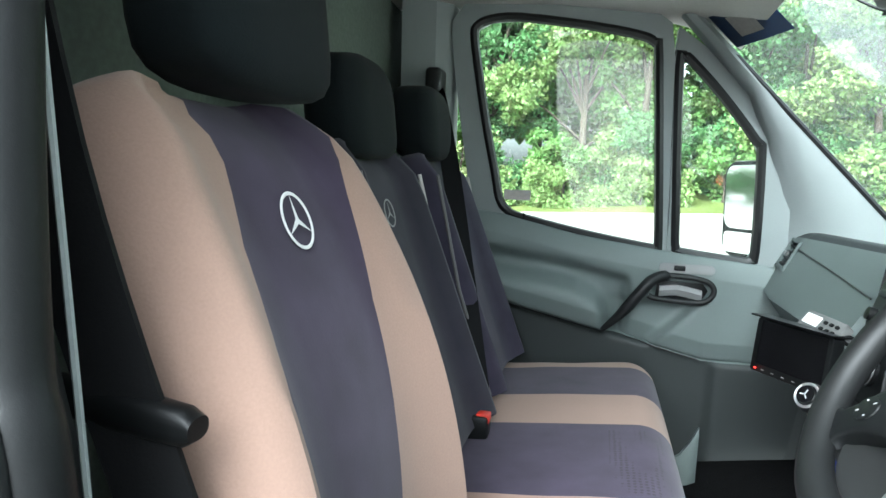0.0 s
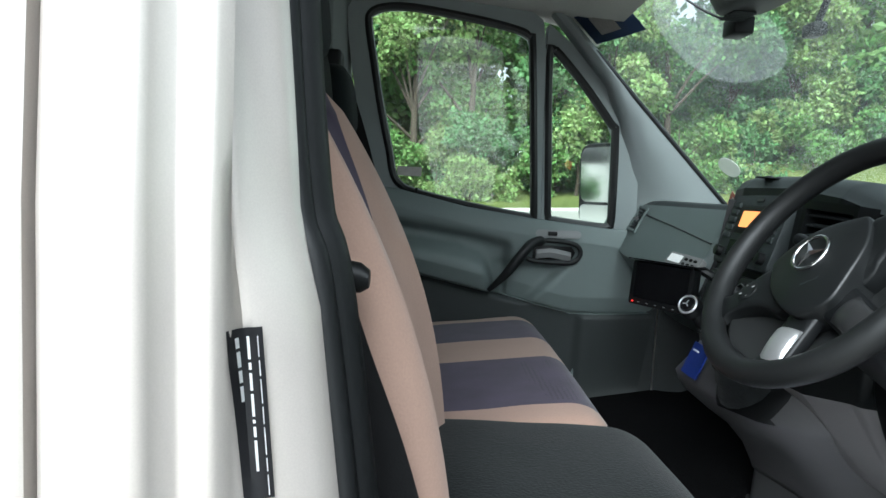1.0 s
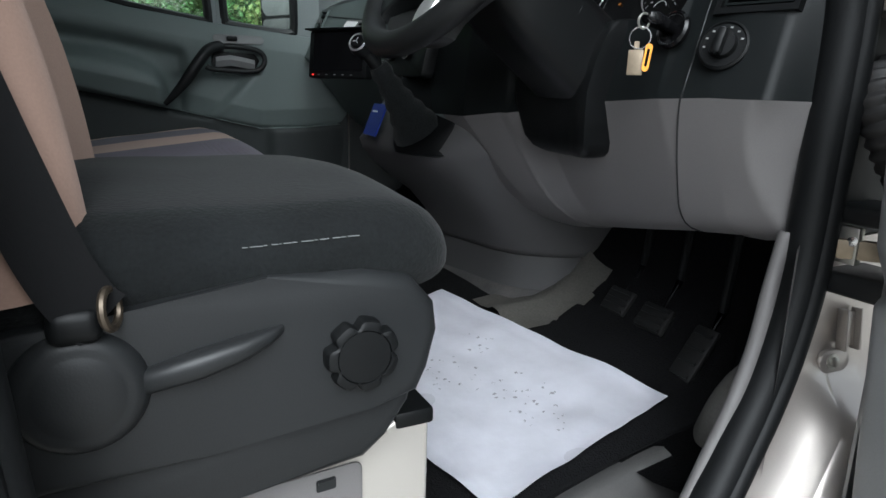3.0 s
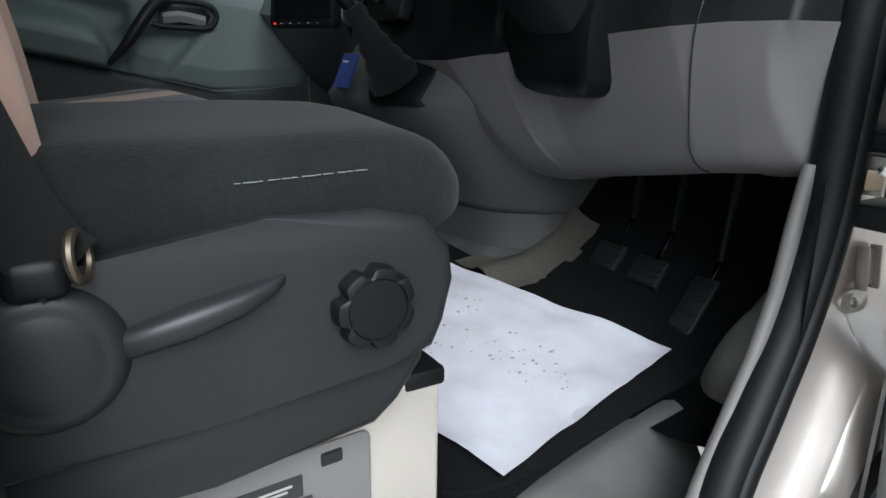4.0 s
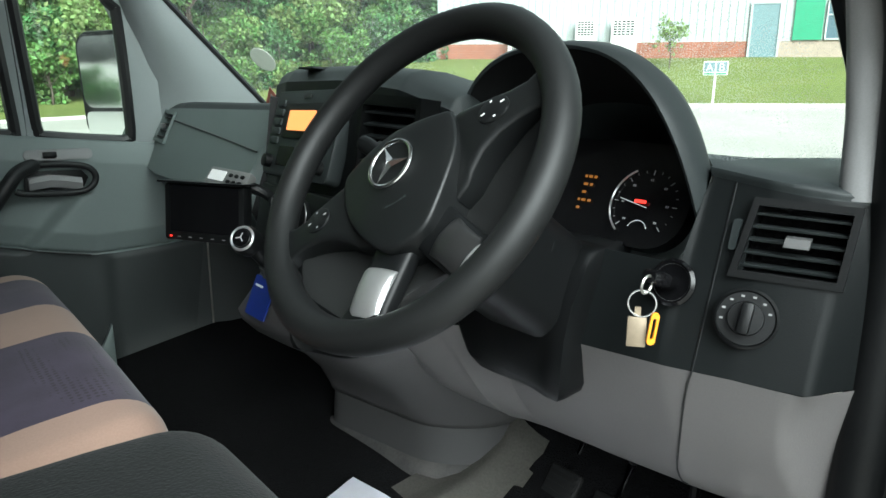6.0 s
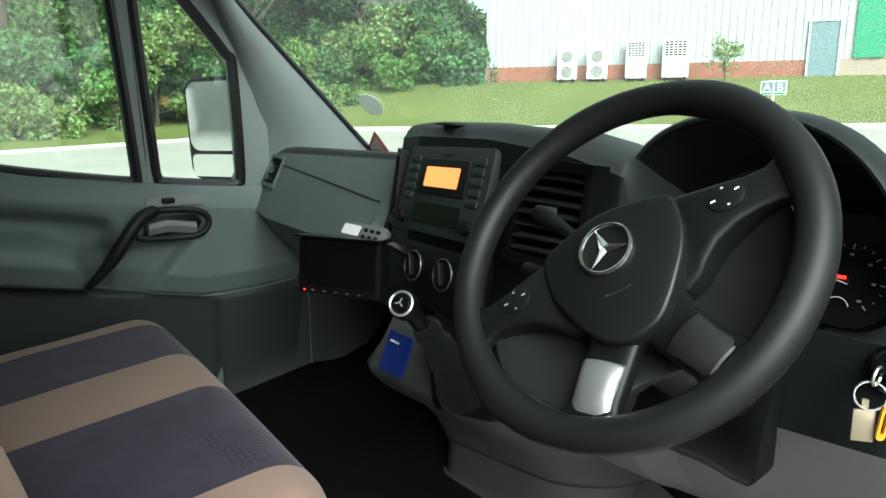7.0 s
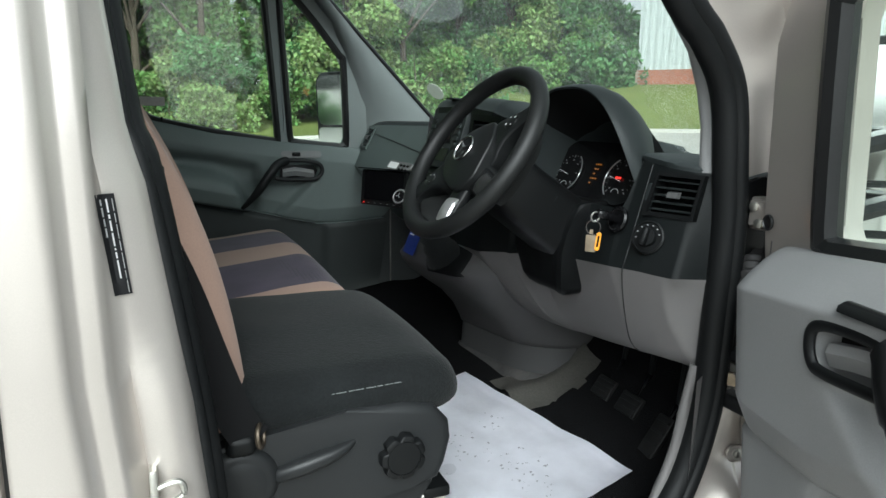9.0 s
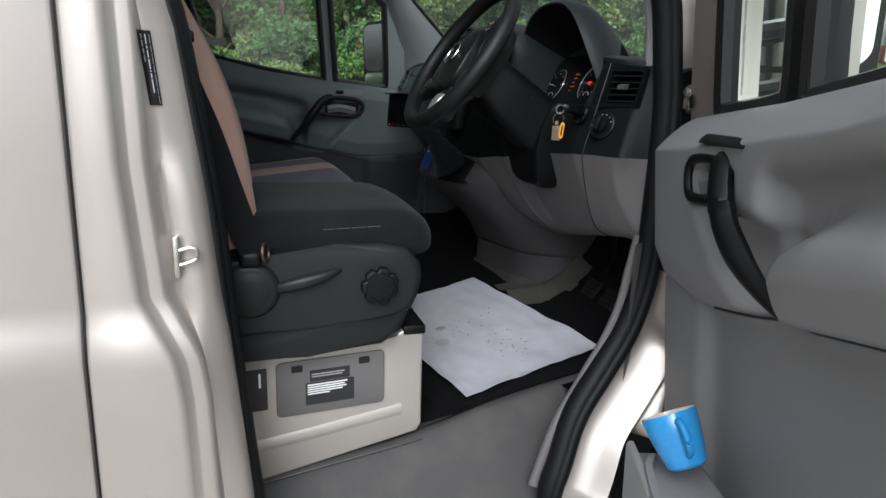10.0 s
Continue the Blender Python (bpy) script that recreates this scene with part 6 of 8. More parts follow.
def dash_strip(y0, y1, k0, k1, n=60, m=6):
    bm_ = bmesh.new()
    rings_ = []
    for i in range(n + 1):
        y = y0 + (y1 - y0) * i / n
        p = station(y)[k0:k1]
        if len(p) > 2:
            q = smooth_path([(a, b, 0) for a, b in p], 5)
        else:
            q = [Vector((p[0][0], p[0][1], 0)).lerp(Vector((p[1][0], p[1][1], 0)), t / m) for t in range(m + 1)]
        rings_.append([Vector((v.x, y, v.y)) for v in q])
    loft(bm_, rings_, cap=False, closed=False)
    return bm_


part("dash_top", dash_strip(-0.848, 0.884, 0, 3, 300), M_DASHPALE, dash, "dark grey soft dash top, made paler for the light from above", sharp=60)
# the face is cut open behind the air vents
VENTS = ((-0.808, -0.726, 1.351, 1.415), (-0.328, -0.21, 1.384, 1.503), (0.153, 0.224, 1.384, 1.502), (0.772, 0.84, 1.402, 1.466))
bm = dash_strip(-0.848, 0.884, 2, 4, 346, 48)
gone = []
for f in bm.faces:
    c = f.calc_center_median()
    if any(y0 < c.y < y1 and z0 < c.z < z1 for y0, y1, z0, z1 in VENTS):
        gone.append(f)
bmesh.ops.delete(bm, geom=gone, context="FACES")
left_ = [f for f in bm.faces if f.calc_center_median().y > 0.252]
gl_ = bm.copy()
gl_.faces.ensure_lookup_table()
bmesh.ops.delete(gl_, geom=[f for f in gl_.faces if f.calc_center_median().y <= 0.252], context="FACES")
bmesh.ops.delete(bm, geom=left_, context="FACES")
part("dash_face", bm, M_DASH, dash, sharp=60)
# left end of the same face, in the copy with window light painted in
part("glove_face", gl_, M_GLOVELIT, dash, "upper glove compartment, window light put into its paler grey", sharp=60)
# lower panel with a bowed crease before its end face
bm = dash_strip(-0.848, -0.2, 3, 7, 260)
front = sorted((v.y, v.x) for v in smooth_path([(a, b, 0) for a, b in station(-0.74)[3:7]], 5)[:11])
for v in bm.verts:
    if v.co.y < -0.74 and v.co.x < 0.93:
        flat = lambda y: float(np.interp(v.co.z, [a for a, b in front], [b for a, b in front])) + 0.25 * (-0.74 - y)
        yc = lerp([(1.07, -0.816), (1.09, -0.808), (1.13, -0.787), (1.165, -0.777), (1.2, -0.778), (1.225, -0.786), (1.248, -0.804)], v.co.z)
        end = lerp([(1.07, 0.905), (1.09, 0.9), (1.17, 0.888), (1.25, 0.868)], v.co.z)
        side = flat(yc) + (yc - v.co.y) * (end - flat(yc)) / (yc + 0.828)
        face = flat(v.co.y)
        v.co.x = min(0.925, 0.5 * (face + side + math.sqrt((face - side) ** 2 + 0.003 ** 2)))
part("lower_panel", bm, M_GREY, dash, "pale grey lower dash panel", sharp=60)
part("glove_panel", dash_strip(-0.2, 0.884, 3, 7, 50), M_DOORDARK, dash, "grey glove compartment panel", sharp=60)
# right end cap
bm = bmesh.new()
p = [(a, b) for a, b in station(-0.848)]
loft(bm, [[Vector((a, y, b)) for a, b in p] for y in (-0.849, -0.853)])
part("dash_end", bm, M_BLACK, dash)
# joints in the trim
q = []
for i in range(20):
    t = i / 19
    y = -0.703 + 0.036 * max(0.0, min(1.0, (t - 0.42) / 0.35))
    sec = station(y)
    if t < 0.42:
        a = Vector((sec[2][0], sec[2][1], 0)).lerp(Vector((sec[3][0], sec[3][1], 0)), t / 0.42)
    else:
        low = smooth_path([(a, b, 0) for a, b in sec[3:7]], 5)[:11]
        k = (t - 0.42) / 0.58 * 9.999
        a = low[int(k)].lerp(low[int(k) + 1], k - int(k))
    q.append(Vector((a.x - 0.001, y, a.y - 0.0006)))
bm = bmesh.new()
tube(bm, q, 0.001, 6)
part("panel_joint", bm, M_RUBBER, dash)
bm = bmesh.new()
tube(bm, [(dash_face(y_, 1.405 + 0.1 * (y_ - 0.3)) - 0.0015, y_, 1.405 + 0.1 * (y_ - 0.3)) for y_ in (0.275, 0.35, 0.45, 0.55, 0.65, 0.765)], 0.002, 6)
part("panel_joint", bm, M_RUBBER, dash)


def grille(parent, corners, slats, depth, name="air_vent", frame_mat=None, tab=True, rad=0.006):
    """A louvred vent between four corners (lower left, lower right, upper right, upper left, as seen)."""
    a, b, c, d = [Vector(v) for v in corners]
    n = (b - a).cross(d - a).normalized()
    if n.x > 0:
        n = -n
    at = lambda u, v, h: a.lerp(b, u).lerp(d.lerp(c, u), v) + n * h
    bm_ = bmesh.new()
    wall_with_hole(bm_, [(-0.08, -0.12), (1.08, -0.12), (1.08, 1.12), (-0.08, 1.12)], [(0, 0), (1, 0), (1, 1), (0, 1)], lambda u, v, h: at(u, v, h), -depth, 0.004)
    vent = part(name, bm_, frame_mat or M_BLACK, parent)
    bm_ = bmesh.new()
    loft(bm_, [[at(u, v, -depth) for u in (0, 1)] for v in (0, 1)], cap=False, closed=False)
    part("vent_back", bm_, M_CARPET, vent)
    for i in range(slats):
        v = (i + 0.5) / slats
        bm_ = bmesh.new()
        w = 0.2 / slats
        loft(bm_, [[at(u, v - w, -0.002), at(u, v - w * 0.2, 0.0), at(u, v + w * 1.0, -depth * 0.6), at(u, v + w * 0.5, -depth * 0.62)] for u in (0.0, 1.0)])
        part("slat", bm_, M_DASHPALE, vent)
    if tab:
        bm_ = bmesh.new()
        loft(bm_, [[at(u, v, h) for v, h in ((0.42, 0.003), (0.42, 0.011), (0.56, 0.011), (0.6, 0.003))] for u in (0.4, 0.44, 0.62, 0.66)])
        part("vent_tab", bm_, M_LOCKRING, vent, "small grey adjuster tab")
    return vent


grille(dash, [(dash_face(-0.724, 1.352) - 0.003, -0.724, 1.352), (dash_face(-0.806, 1.352) - 0.005, -0.806, 1.352), (dash_face(-0.808, 1.413) - 0.006, -0.808, 1.413), (dash_face(-0.732, 1.415) - 0.004, -0.732, 1.415)], 5, 0.03)
grille(dash, [(dash_face(y_, z_) - 0.003, y_, z_) for y_, z_ in ((0.842, 1.404), (0.772, 1.4), (0.772, 1.464), (0.842, 1.468))], 4, 0.025, frame_mat=M_GLOVELIT, tab=True)
grille(dash, [(0.702, -0.205, 1.385), (0.708, -0.325, 1.385), (0.722, -0.33, 1.5), (0.716, -0.215, 1.505)], 7, 0.03)
grille(dash, [(0.767, 0.222, 1.385), (0.735, 0.155, 1.385), (0.752, 0.155, 1.5), (0.788, 0.222, 1.5)], 7, 0.02, tab=False)

# light switch
LS = Vector((dash_face(-0.741, 1.307) - 0.001, -0.741, 1.307))
LN = Vector((-0.86, -0.36, 0.3)).normalized()
LF = frame_of(LS, LN, (0, -1, 0))
bm = bmesh.new()
lathe(bm, [(0.0, 0.0), (0.03, 0.0), (0.03, 0.004), (0.0275, 0.006), (0.026, 0.004), (0.0, 0.004)], LF, 36)
sw = part("light_switch", bm, M_BLACK, dash, "round black light switch")
bm = bmesh.new()
lathe(bm, [(0.0, 0.003), (0.017, 0.004), (0.016, 0.012), (0.0, 0.013)], LF, 28)
part("switch_dial", bm, M_BLACK, sw)
bm = bmesh.new()
box(bm, -0.006, 0.006, -0.016, 0.016, 0.01, 0.024, 0.004, m=LF)
part("switch_grip", bm, M_BLACK, sw)
for k in range(7):
    a = radians(25 + k * 28)
    bm = bmesh.new()
    box(bm, 0.022 * math.cos(a) - 0.0016, 0.022 * math.cos(a) + 0.0016, 0.022 * math.sin(a) - 0.001, 0.022 * math.sin(a) + 0.001, 0.0045, 0.005, m=LF)
    part("print_mark", bm, M_LABELGREY, sw)
# ignition lock
IG = Vector((dash_face(-0.667, 1.328) - 0.001, -0.667, 1.328))
IF = frame_of(IG, (-0.95, -0.05, 0.3), (0, -1, 0))
bm = bmesh.new()
lathe(bm, [(0.0, 0.0), (0.024, 0.0), (0.025, 0.006), (0.022, 0.009), (0.018, 0.006), (0.0, 0.005)], IF, 30)
lock_ = part("ignition_lock", bm, M_GLOSS, dash)
bm = bmesh.new()
ring(bm, IF @ Matrix.Translation((0, 0, 0.005)), 0.0215, 0.003, 36, 8)
part("lock_ring", bm, M_LOCKRING, lock_, "satin silver ring")
bm = bmesh.new()
prism(bm, rrect(0.008, 0.03, 0.003, 3), lambda u, v, d: Vector((dash_face(-0.712, 1.385 + v) - 0.001 - d, -0.7145 - u, 1.385 + v)), 0.0, 0.004)
part("vent_wheel", bm, M_DASHPALE, dash)

# centre stack: radio, display, buttons, slot
RF = frame_of((0.7235, -0.015, 1.452), (-0.955, 0.06, 0.29), (0, -1, 0))  # x to the right, y up
bm = bmesh.new()
prism(bm, rrect(0.255, 0.15, 0.012, 4), lambda u, v, d: RF @ Vector((u, v, d)), -0.02, 0.006, 0.003)
radio = part("radio", bm, M_DASHPALE, dash, "dark grey car radio with an orange display")
bm = bmesh.new()
prism(bm, rrect(0.142, 0.062, 0.004, 3, 0.0, 0.022), lambda u, v, d: RF @ Vector((u, v, d)), 0.004, 0.009, 0.002)
part("display_frame", bm, M_BLACK, radio)
bm = bmesh.new()
prism(bm, rrect(0.1, 0.034, 0.002, 2, 0.0, 0.022), lambda u, v, d: RF @ Vector((u, v, d)), 0.009, 0.0105)
part("display", bm, M_LCD, radio, "lit orange display")
bm = bmesh.new()
prism(bm, rrect(0.14, 0.034, 0.002, 2, 0.0, -0.04), lambda u, v, d: RF @ Vector((u, v, d)), 0.004, 0.008)
part("disc_slot", bm, M_GLOSS, radio)
bm = bmesh.new()
prism(bm, rrect(0.03, 0.006, 0.002, 2, 0.0, 0.064), lambda u, v, d: RF @ Vector((u, v, d)), 0.004, 0.008)
part("brand_bar", bm, M_LABELBLACK, radio)
for sx in (-1, 1):
    for i in range(5):
        bm = bmesh.new()
        prism(bm, rrect(0.03, 0.0125, 0.003, 2, sx * 0.097, 0.052 - i * 0.0165), lambda u, v, d: RF @ Vector((u, v, d)), 0.004, 0.0095, 0.0015)
        part("button", bm, M_DASHPALE, radio)
    bm = bmesh.new()
    lathe(bm, [(0.0, 0.004), (0.012, 0.004), (0.011, 0.018), (0.0, 0.019)], RF @ Matrix.Translation((sx * 0.1, -0.052, 0)), 20)
    part("radio_knob", bm, M_BLACK, radio)
bm = bmesh.new()
prism(bm, rrect(0.1, 0.06, 0.008, 3, 0.8, 0.02), lambda u, v, d: Vector((u, v, 1.5585 + d - 0.05 * (u - 0.8))), 0.0, 0.003)
part("top_lid", bm, M_DASHPALE, dash)
# heater panel below with dials
HF = frame_of((0.69, -0.03, 1.315), (-0.97, 0.04, 0.2), (0, -1, 0))
bm = bmesh.new()
prism(bm, rrect(0.27, 0.1, 0.012, 4), lambda u, v, d: HF @ Vector((u, v, d)), -0.02, 0.006, 0.003)
heat = part("heater_panel", bm, M_BLACK, dash)
for u in (-0.045, 0.045):
    bm = bmesh.new()
    lathe(bm, [(0.0, 0.005), (0.027, 0.005), (0.028, 0.012), (0.024, 0.014), (0.022, 0.011), (0.0, 0.011)], HF @ Matrix.Translation((u, 0.01, 0)), 28)
    dl = part("heater_dial", bm, M_BLACK, heat)
    bm = bmesh.new()
    ring(bm, HF @ Matrix.Translation((u, 0.01, 0.013)), 0.0255, 0.0012, 28, 6)
    part("dial_ring", bm, M_LOCKRING, dl)
    bm = bmesh.new()
    box(bm, -0.006, 0.006, -0.019, 0.019, 0.01, 0.024, 0.003, m=HF @ Matrix.Translation((u, 0.01, 0)) @ Matrix.Rotation(radians(20), 4, "Z"))
    part("dial_grip", bm, M_BLACK, dl)

# instrument hood and cluster
def arch(x, w, h, z0, n=40, low=1.38, foot=0.06):
    return [Vector((x + foot * (1 - max(0.0, math.sin(a))) ** 2.5, -0.487 + w * math.copysign(abs(math.cos(a)) ** 0.8, math.cos(a)), max(low, z0 + h * max(0.0, math.sin(a)) ** 0.75))) for a in (math.pi * k / n for k in range(n + 1))]


bm = bmesh.new()
loft(bm, [arch(0.79, 0.180, 0.231, 1.34), arch(0.788, 0.1835, 0.2345, 1.34), arch(0.792, 0.187, 0.2375, 1.34), arch(0.803, 0.190, 0.24, 1.34), arch(0.825, 0.191, 0.241, 1.34), arch(0.86, 0.178, 0.232, 1.34, foot=0.03), arch(0.9, 0.15, 0.21, 1.34, foot=0.02), arch(0.96, 0.11, 0.16, 1.34, foot=0.0), arch(1.03, 0.06, 0.1, 1.34, foot=0.0), arch(1.06, 0.03, 0.06, 1.34, foot=0.0)], cap=False, closed=False)
hood = part("instrument_hood", bm, M_DASHPALE, dash, "dark grey arched instrument hood", sharp=70)
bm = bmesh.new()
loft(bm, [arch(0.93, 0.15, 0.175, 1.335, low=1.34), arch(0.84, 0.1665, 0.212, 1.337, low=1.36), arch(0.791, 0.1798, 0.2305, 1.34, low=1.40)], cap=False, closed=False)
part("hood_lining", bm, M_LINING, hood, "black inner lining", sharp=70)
CF = frame_of((0.862, -0.495, 1.394), (-0.9, 0, 0.43), (0, -1, 0))
bm = bmesh.new()
prism(bm, rrect(0.29, 0.13, 0.045, 6, 0, 0.012), lambda u, v, d: CF @ Vector((u, v, d)), -0.02, 0.0)
clus = part("instrument_panel", bm, M_GLOSS, dash, "black instrument cluster with white dials")
for u, r, a0, a1 in ((-0.092, 0.045, -55, 60), (0.09, 0.045, 120, 235)):
    bm = bmesh.new()
    tube(bm, [CF @ Vector((u + r * math.cos(radians(a)), r * math.sin(radians(a)), 0.004)) for a in range(a0, a1 + 1, 6)], 0.0013, 6)
    g = part("gauge_ring", bm, M_RINGMETAL, clus, "bright arc round the dial")
    for k in range(19):
        a = radians(225 - k * 15)
        bm = bmesh.new()
        box(bm, r * (0.8 if k % 3 == 0 else 0.87), r * 0.93, -0.0003 - 0.0002 * (k % 3 == 0), 0.0003 + 0.0002 * (k % 3 == 0), 0.002, 0.0028, m=CF @ Matrix.Translation((u, 0, 0)) @ Matrix.Rotation(a, 4, "Z"))
        part("scale_mark", bm, M_LABELGREY, g)
    for k in range(0, 19, 3):
        a = radians(225 - k * 15)
        bm = bmesh.new()
        for q in (-0.0019, 0.0004):
            box(bm, r * 0.66 * math.cos(a) + q, r * 0.66 * math.cos(a) + q + 0.0013, r * 0.66 * math.sin(a) - 0.0013, r * 0.66 * math.sin(a) + 0.0013, 0.002, 0.0026, m=CF @ Matrix.Translation((u, 0, 0)))
        part("scale_number", bm, M_LABELGREY, g)
    bm = bmesh.new()
    box(bm, -0.006, r * 0.74, -0.0005, 0.0005, 0.005, 0.006, m=CF @ Matrix.Translation((u, -0.004, 0)) @ Matrix.Rotation(radians(168), 4, "Z"))
    part("needle", bm, M_PRINT, g)
    bm = bmesh.new()
    tube(bm, [CF @ Vector((u + 0.013 * math.cos(radians(a)), -0.034 + 0.013 * math.sin(radians(a)), 0.003)) for a in range(20, 161, 10)], 0.0005, 5)
    part("small_scale", bm, M_PRINT, g)
bm = bmesh.new()
box(bm, 0.077, 0.092, 0.0, 0.0036, 0.003, 0.005, m=CF)
part("warning_light", bm, M_LEDRED, clus, "lit red warning light")
for i, ws in enumerate(((0.004, 0.007, 0.005), (0.008, 0.005), (0.007,), (0.004, 0.008, 0.006), (0.006,))):
    u0 = -0.006 + 0.0015 * (i % 3)
    for w in ws:
        bm = bmesh.new()
        box(bm, u0, u0 + w * 0.8, 0.024 - i * 0.0105, 0.0272 - i * 0.0105, 0.002, 0.003, m=CF)
        part("display_bar", bm, M_LEDAMBER, clus, "lit amber display line")
        u0 += w + 0.0016
# column shroud, knee shield and stalks
SW = Vector((0.572, -0.498, 1.447))
WN = Vector((-0.826, -0.045, 0.5625)).normalized()
WF = frame_of(SW, WN, (0, -1, 0))
bm = bmesh.new()
loft(bm, [[WF @ Vector((u * a, v * b - c, d)) for u, v in rrect(1, 1, 0.25, 5)] for d, a, b, c in ((-0.035, 0.1, 0.09, 0.0), (-0.06, 0.13, 0.11, 0.005), (-0.14, 0.14, 0.12, 0.01), (-0.3, 0.15, 0.13, 0.01))])
part("column_shroud", bm, M_BLACK, dash)
for k in range(3):
    bm = bmesh.new()
    tube(bm, smooth_path([(0.735 - 0.012 * k, -0.535, 1.385 - 0.004 * k), (0.732 - 0.012 * k, -0.556 + 0.004 * k, 1.368), (0.72 - 0.012 * k, -0.554 + 0.004 * k, 1.335), (0.708 - 0.012 * k, -0.546 + 0.004 * k, 1.31 + 0.004 * k), (0.705 - 0.012 * k, -0.52, 1.298 + 0.004 * k), (0.705 - 0.012 * k, -0.47, 1.296 + 0.004 * k)], 5), 0.0045, 8)
    part("collar_rib", bm, M_DASH, dash, "ribbed collar of the column")
bm = bmesh.new()
rings = []
for z, x, y0, y1 in ((1.149, 0.79, -0.44, -0.52), (1.153, 0.773, -0.41, -0.54), (1.161, 0.76, -0.392, -0.553), (1.176, 0.751, -0.38, -0.562), (1.22, 0.743, -0.365, -0.57), (1.25, 0.741, -0.358, -0.574), (1.29, 0.75, -0.35, -0.576), (1.325, 0.763, -0.345, -0.58), (1.345, 0.778, -0.345, -0.578), (1.35, 0.8, -0.345, -0.576)):
    sec = [Vector((x + 0.09, y0, z)), Vector((x + 0.03, y0 - 0.004, z)), Vector((x + 0.008, y0 - 0.012, z)), Vector((x + 0.002, y0 - 0.024, z)), Vector((x + 0.006, -0.47, z)), Vector((x + 0.006, y1 + 0.05, z)), Vector((x + 0.003, y1 + 0.035, z)), Vector((x - 0.001, y1 + 0.02, z)), Vector((x - 0.001, y1 + 0.01, z)), Vector((x, y1 + 0.002, z)), Vector((x + 0.012, y1 + 0.001, z)), Vector((x + 0.09, y1 + 0.008, z))]
    rings.append(sec)
loft(bm, rings)
part("knee_shield", bm, M_BLACK, dash, "black steering column shield", sharp=60)
for pts in ([(0.64, -0.42, 1.42), (0.645, -0.36, 1.445), (0.642, -0.32, 1.46)], [(0.65, -0.42, 1.36), (0.65, -0.36, 1.375), (0.645, -0.30, 1.385)]):
    bm = bmesh.new()
    tube(bm, smooth_path(pts, 4), [0.007, 0.007, 0.008, 0.008, 0.009, 0.01, 0.011, 0.011, 0.009][: 2 * 4 + 1], 10)
    part("stalk", bm, M_BLACK, dash)

# ---- console with gear lever
con = thing("centre_console", (0.8, -0.08, 0.78), "grey plastic centre console with black gear gaiter", "console")


def console_ring(z, fl, ridge, rb, back=1.16, r=0.065, grow=0.0):
    """A section of the console: rounded at its front left corner, the ridge and the right side."""
    g = Vector((-grow, 0, 0))
    pts_ = [Vector((back, fl[1] + grow, z)), Vector((fl[0], fl[1] + grow, z)) + g, Vector((ridge[0], ridge[1] - grow * 0.5, z)) + g, Vector((rb[0], rb[1] - grow, z)), Vector((back, rb[1] - grow, z))]
    out_ = [pts_[0]]
    for i in (1, 2, 3):
        p, q, w = pts_[i - 1], pts_[i], pts_[i + 1]
        rr = min(r, 0.45 * (p - q).length, 0.45 * (w - q).length)
        a_, c_ = q + (p - q).normalized() * rr, q + (w - q).normalized() * rr
        for k in range(9):
            t_ = k / 8
            out_.append(a_ * (1 - t_) ** 2 + q * 2 * t_ * (1 - t_) + c_ * t_ * t_)
    return out_ + [pts_[4]]


CONSOLE = [(0.885, (0.858, 0.205), (0.922, -0.105), (1.02, -0.19)), (0.9, (0.852, 0.203), (0.914, -0.11), (1.01, -0.195)), (0.95, (0.826, 0.198), (0.872, -0.128), (0.98, -0.215)), (1.0, (0.78, 0.188), (0.82, -0.148), (0.94, -0.235)), (1.04, (0.72, 0.176), (0.778, -0.166), (0.905, -0.25)), (1.08, (0.668, 0.158), (0.728, -0.186), (0.87, -0.268)), (1.11, (0.64, 0.146), (0.694, -0.2), (0.84, -0.285)), (1.132, (0.63, 0.138), (0.68, -0.212), (0.815, -0.3)), (1.17, (0.655, 0.125), (0.702, -0.228), (0.805, -0.315)), (1.235, (0.7, 0.13), (0.74, -0.25), (0.8, -0.33))]
bm = bmesh.new()
loft(bm, [console_ring(*row) for row in CONSOLE])
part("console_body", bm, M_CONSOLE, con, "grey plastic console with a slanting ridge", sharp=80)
bm = bmesh.new()
loft(bm, [console_ring(z, (0.863, 0.2), (0.927, -0.102), (1.02, -0.186), grow=g) for z, g in ((0.68, 0.014), (0.77, 0.01), (0.81, 0.003), (0.884, 0.0))])
part("console_base", bm, M_CONSOLEDIM, con, "lower console box, footwell shade put into its darker grey", sharp=60)
bm = bmesh.new()
loft(bm, [console_ring(z, (0.863, 0.2), (0.927, -0.102), (1.02, -0.186), grow=g, r=0.06) for z, g in ((0.7, 0.07), (0.772, 0.055), (0.782, 0.035), (0.793, 0.018), (0.806, 0.007))])
part("console_skirt", bm, M_FLOOR, con, "grey vinyl skirt", sharp=60)
bm = bmesh.new()
rings = []
for z, fl_, fr_, ins in ((1.117, (0.65, -0.088), (0.69, -0.19), 0.01), (1.121, (0.637, -0.092), (0.684, -0.2), 0.0), (1.135, (0.634, -0.09), (0.683, -0.206), 0.0), (1.17, (0.64, -0.078), (0.705, -0.222), 0.0), (1.216, (0.65, -0.062), (0.742, -0.242), 0.0), (1.28, (0.672, -0.05), (0.765, -0.25), 0.0)):
    rings.append(console_ring(z, fl_, fr_, (0.83, fr_[1] - 0.035), back=0.86, r=0.022))
loft(bm, rings)
part("gaiter_housing", bm, M_BLACK, con, "black gear lever housing")
bm = bmesh.new()
base, tip = Vector((0.672, -0.148, 1.165)), Vector((0.585, -0.157, 1.285))
pts = [base.lerp(tip, k / 10) for k in range(11)]
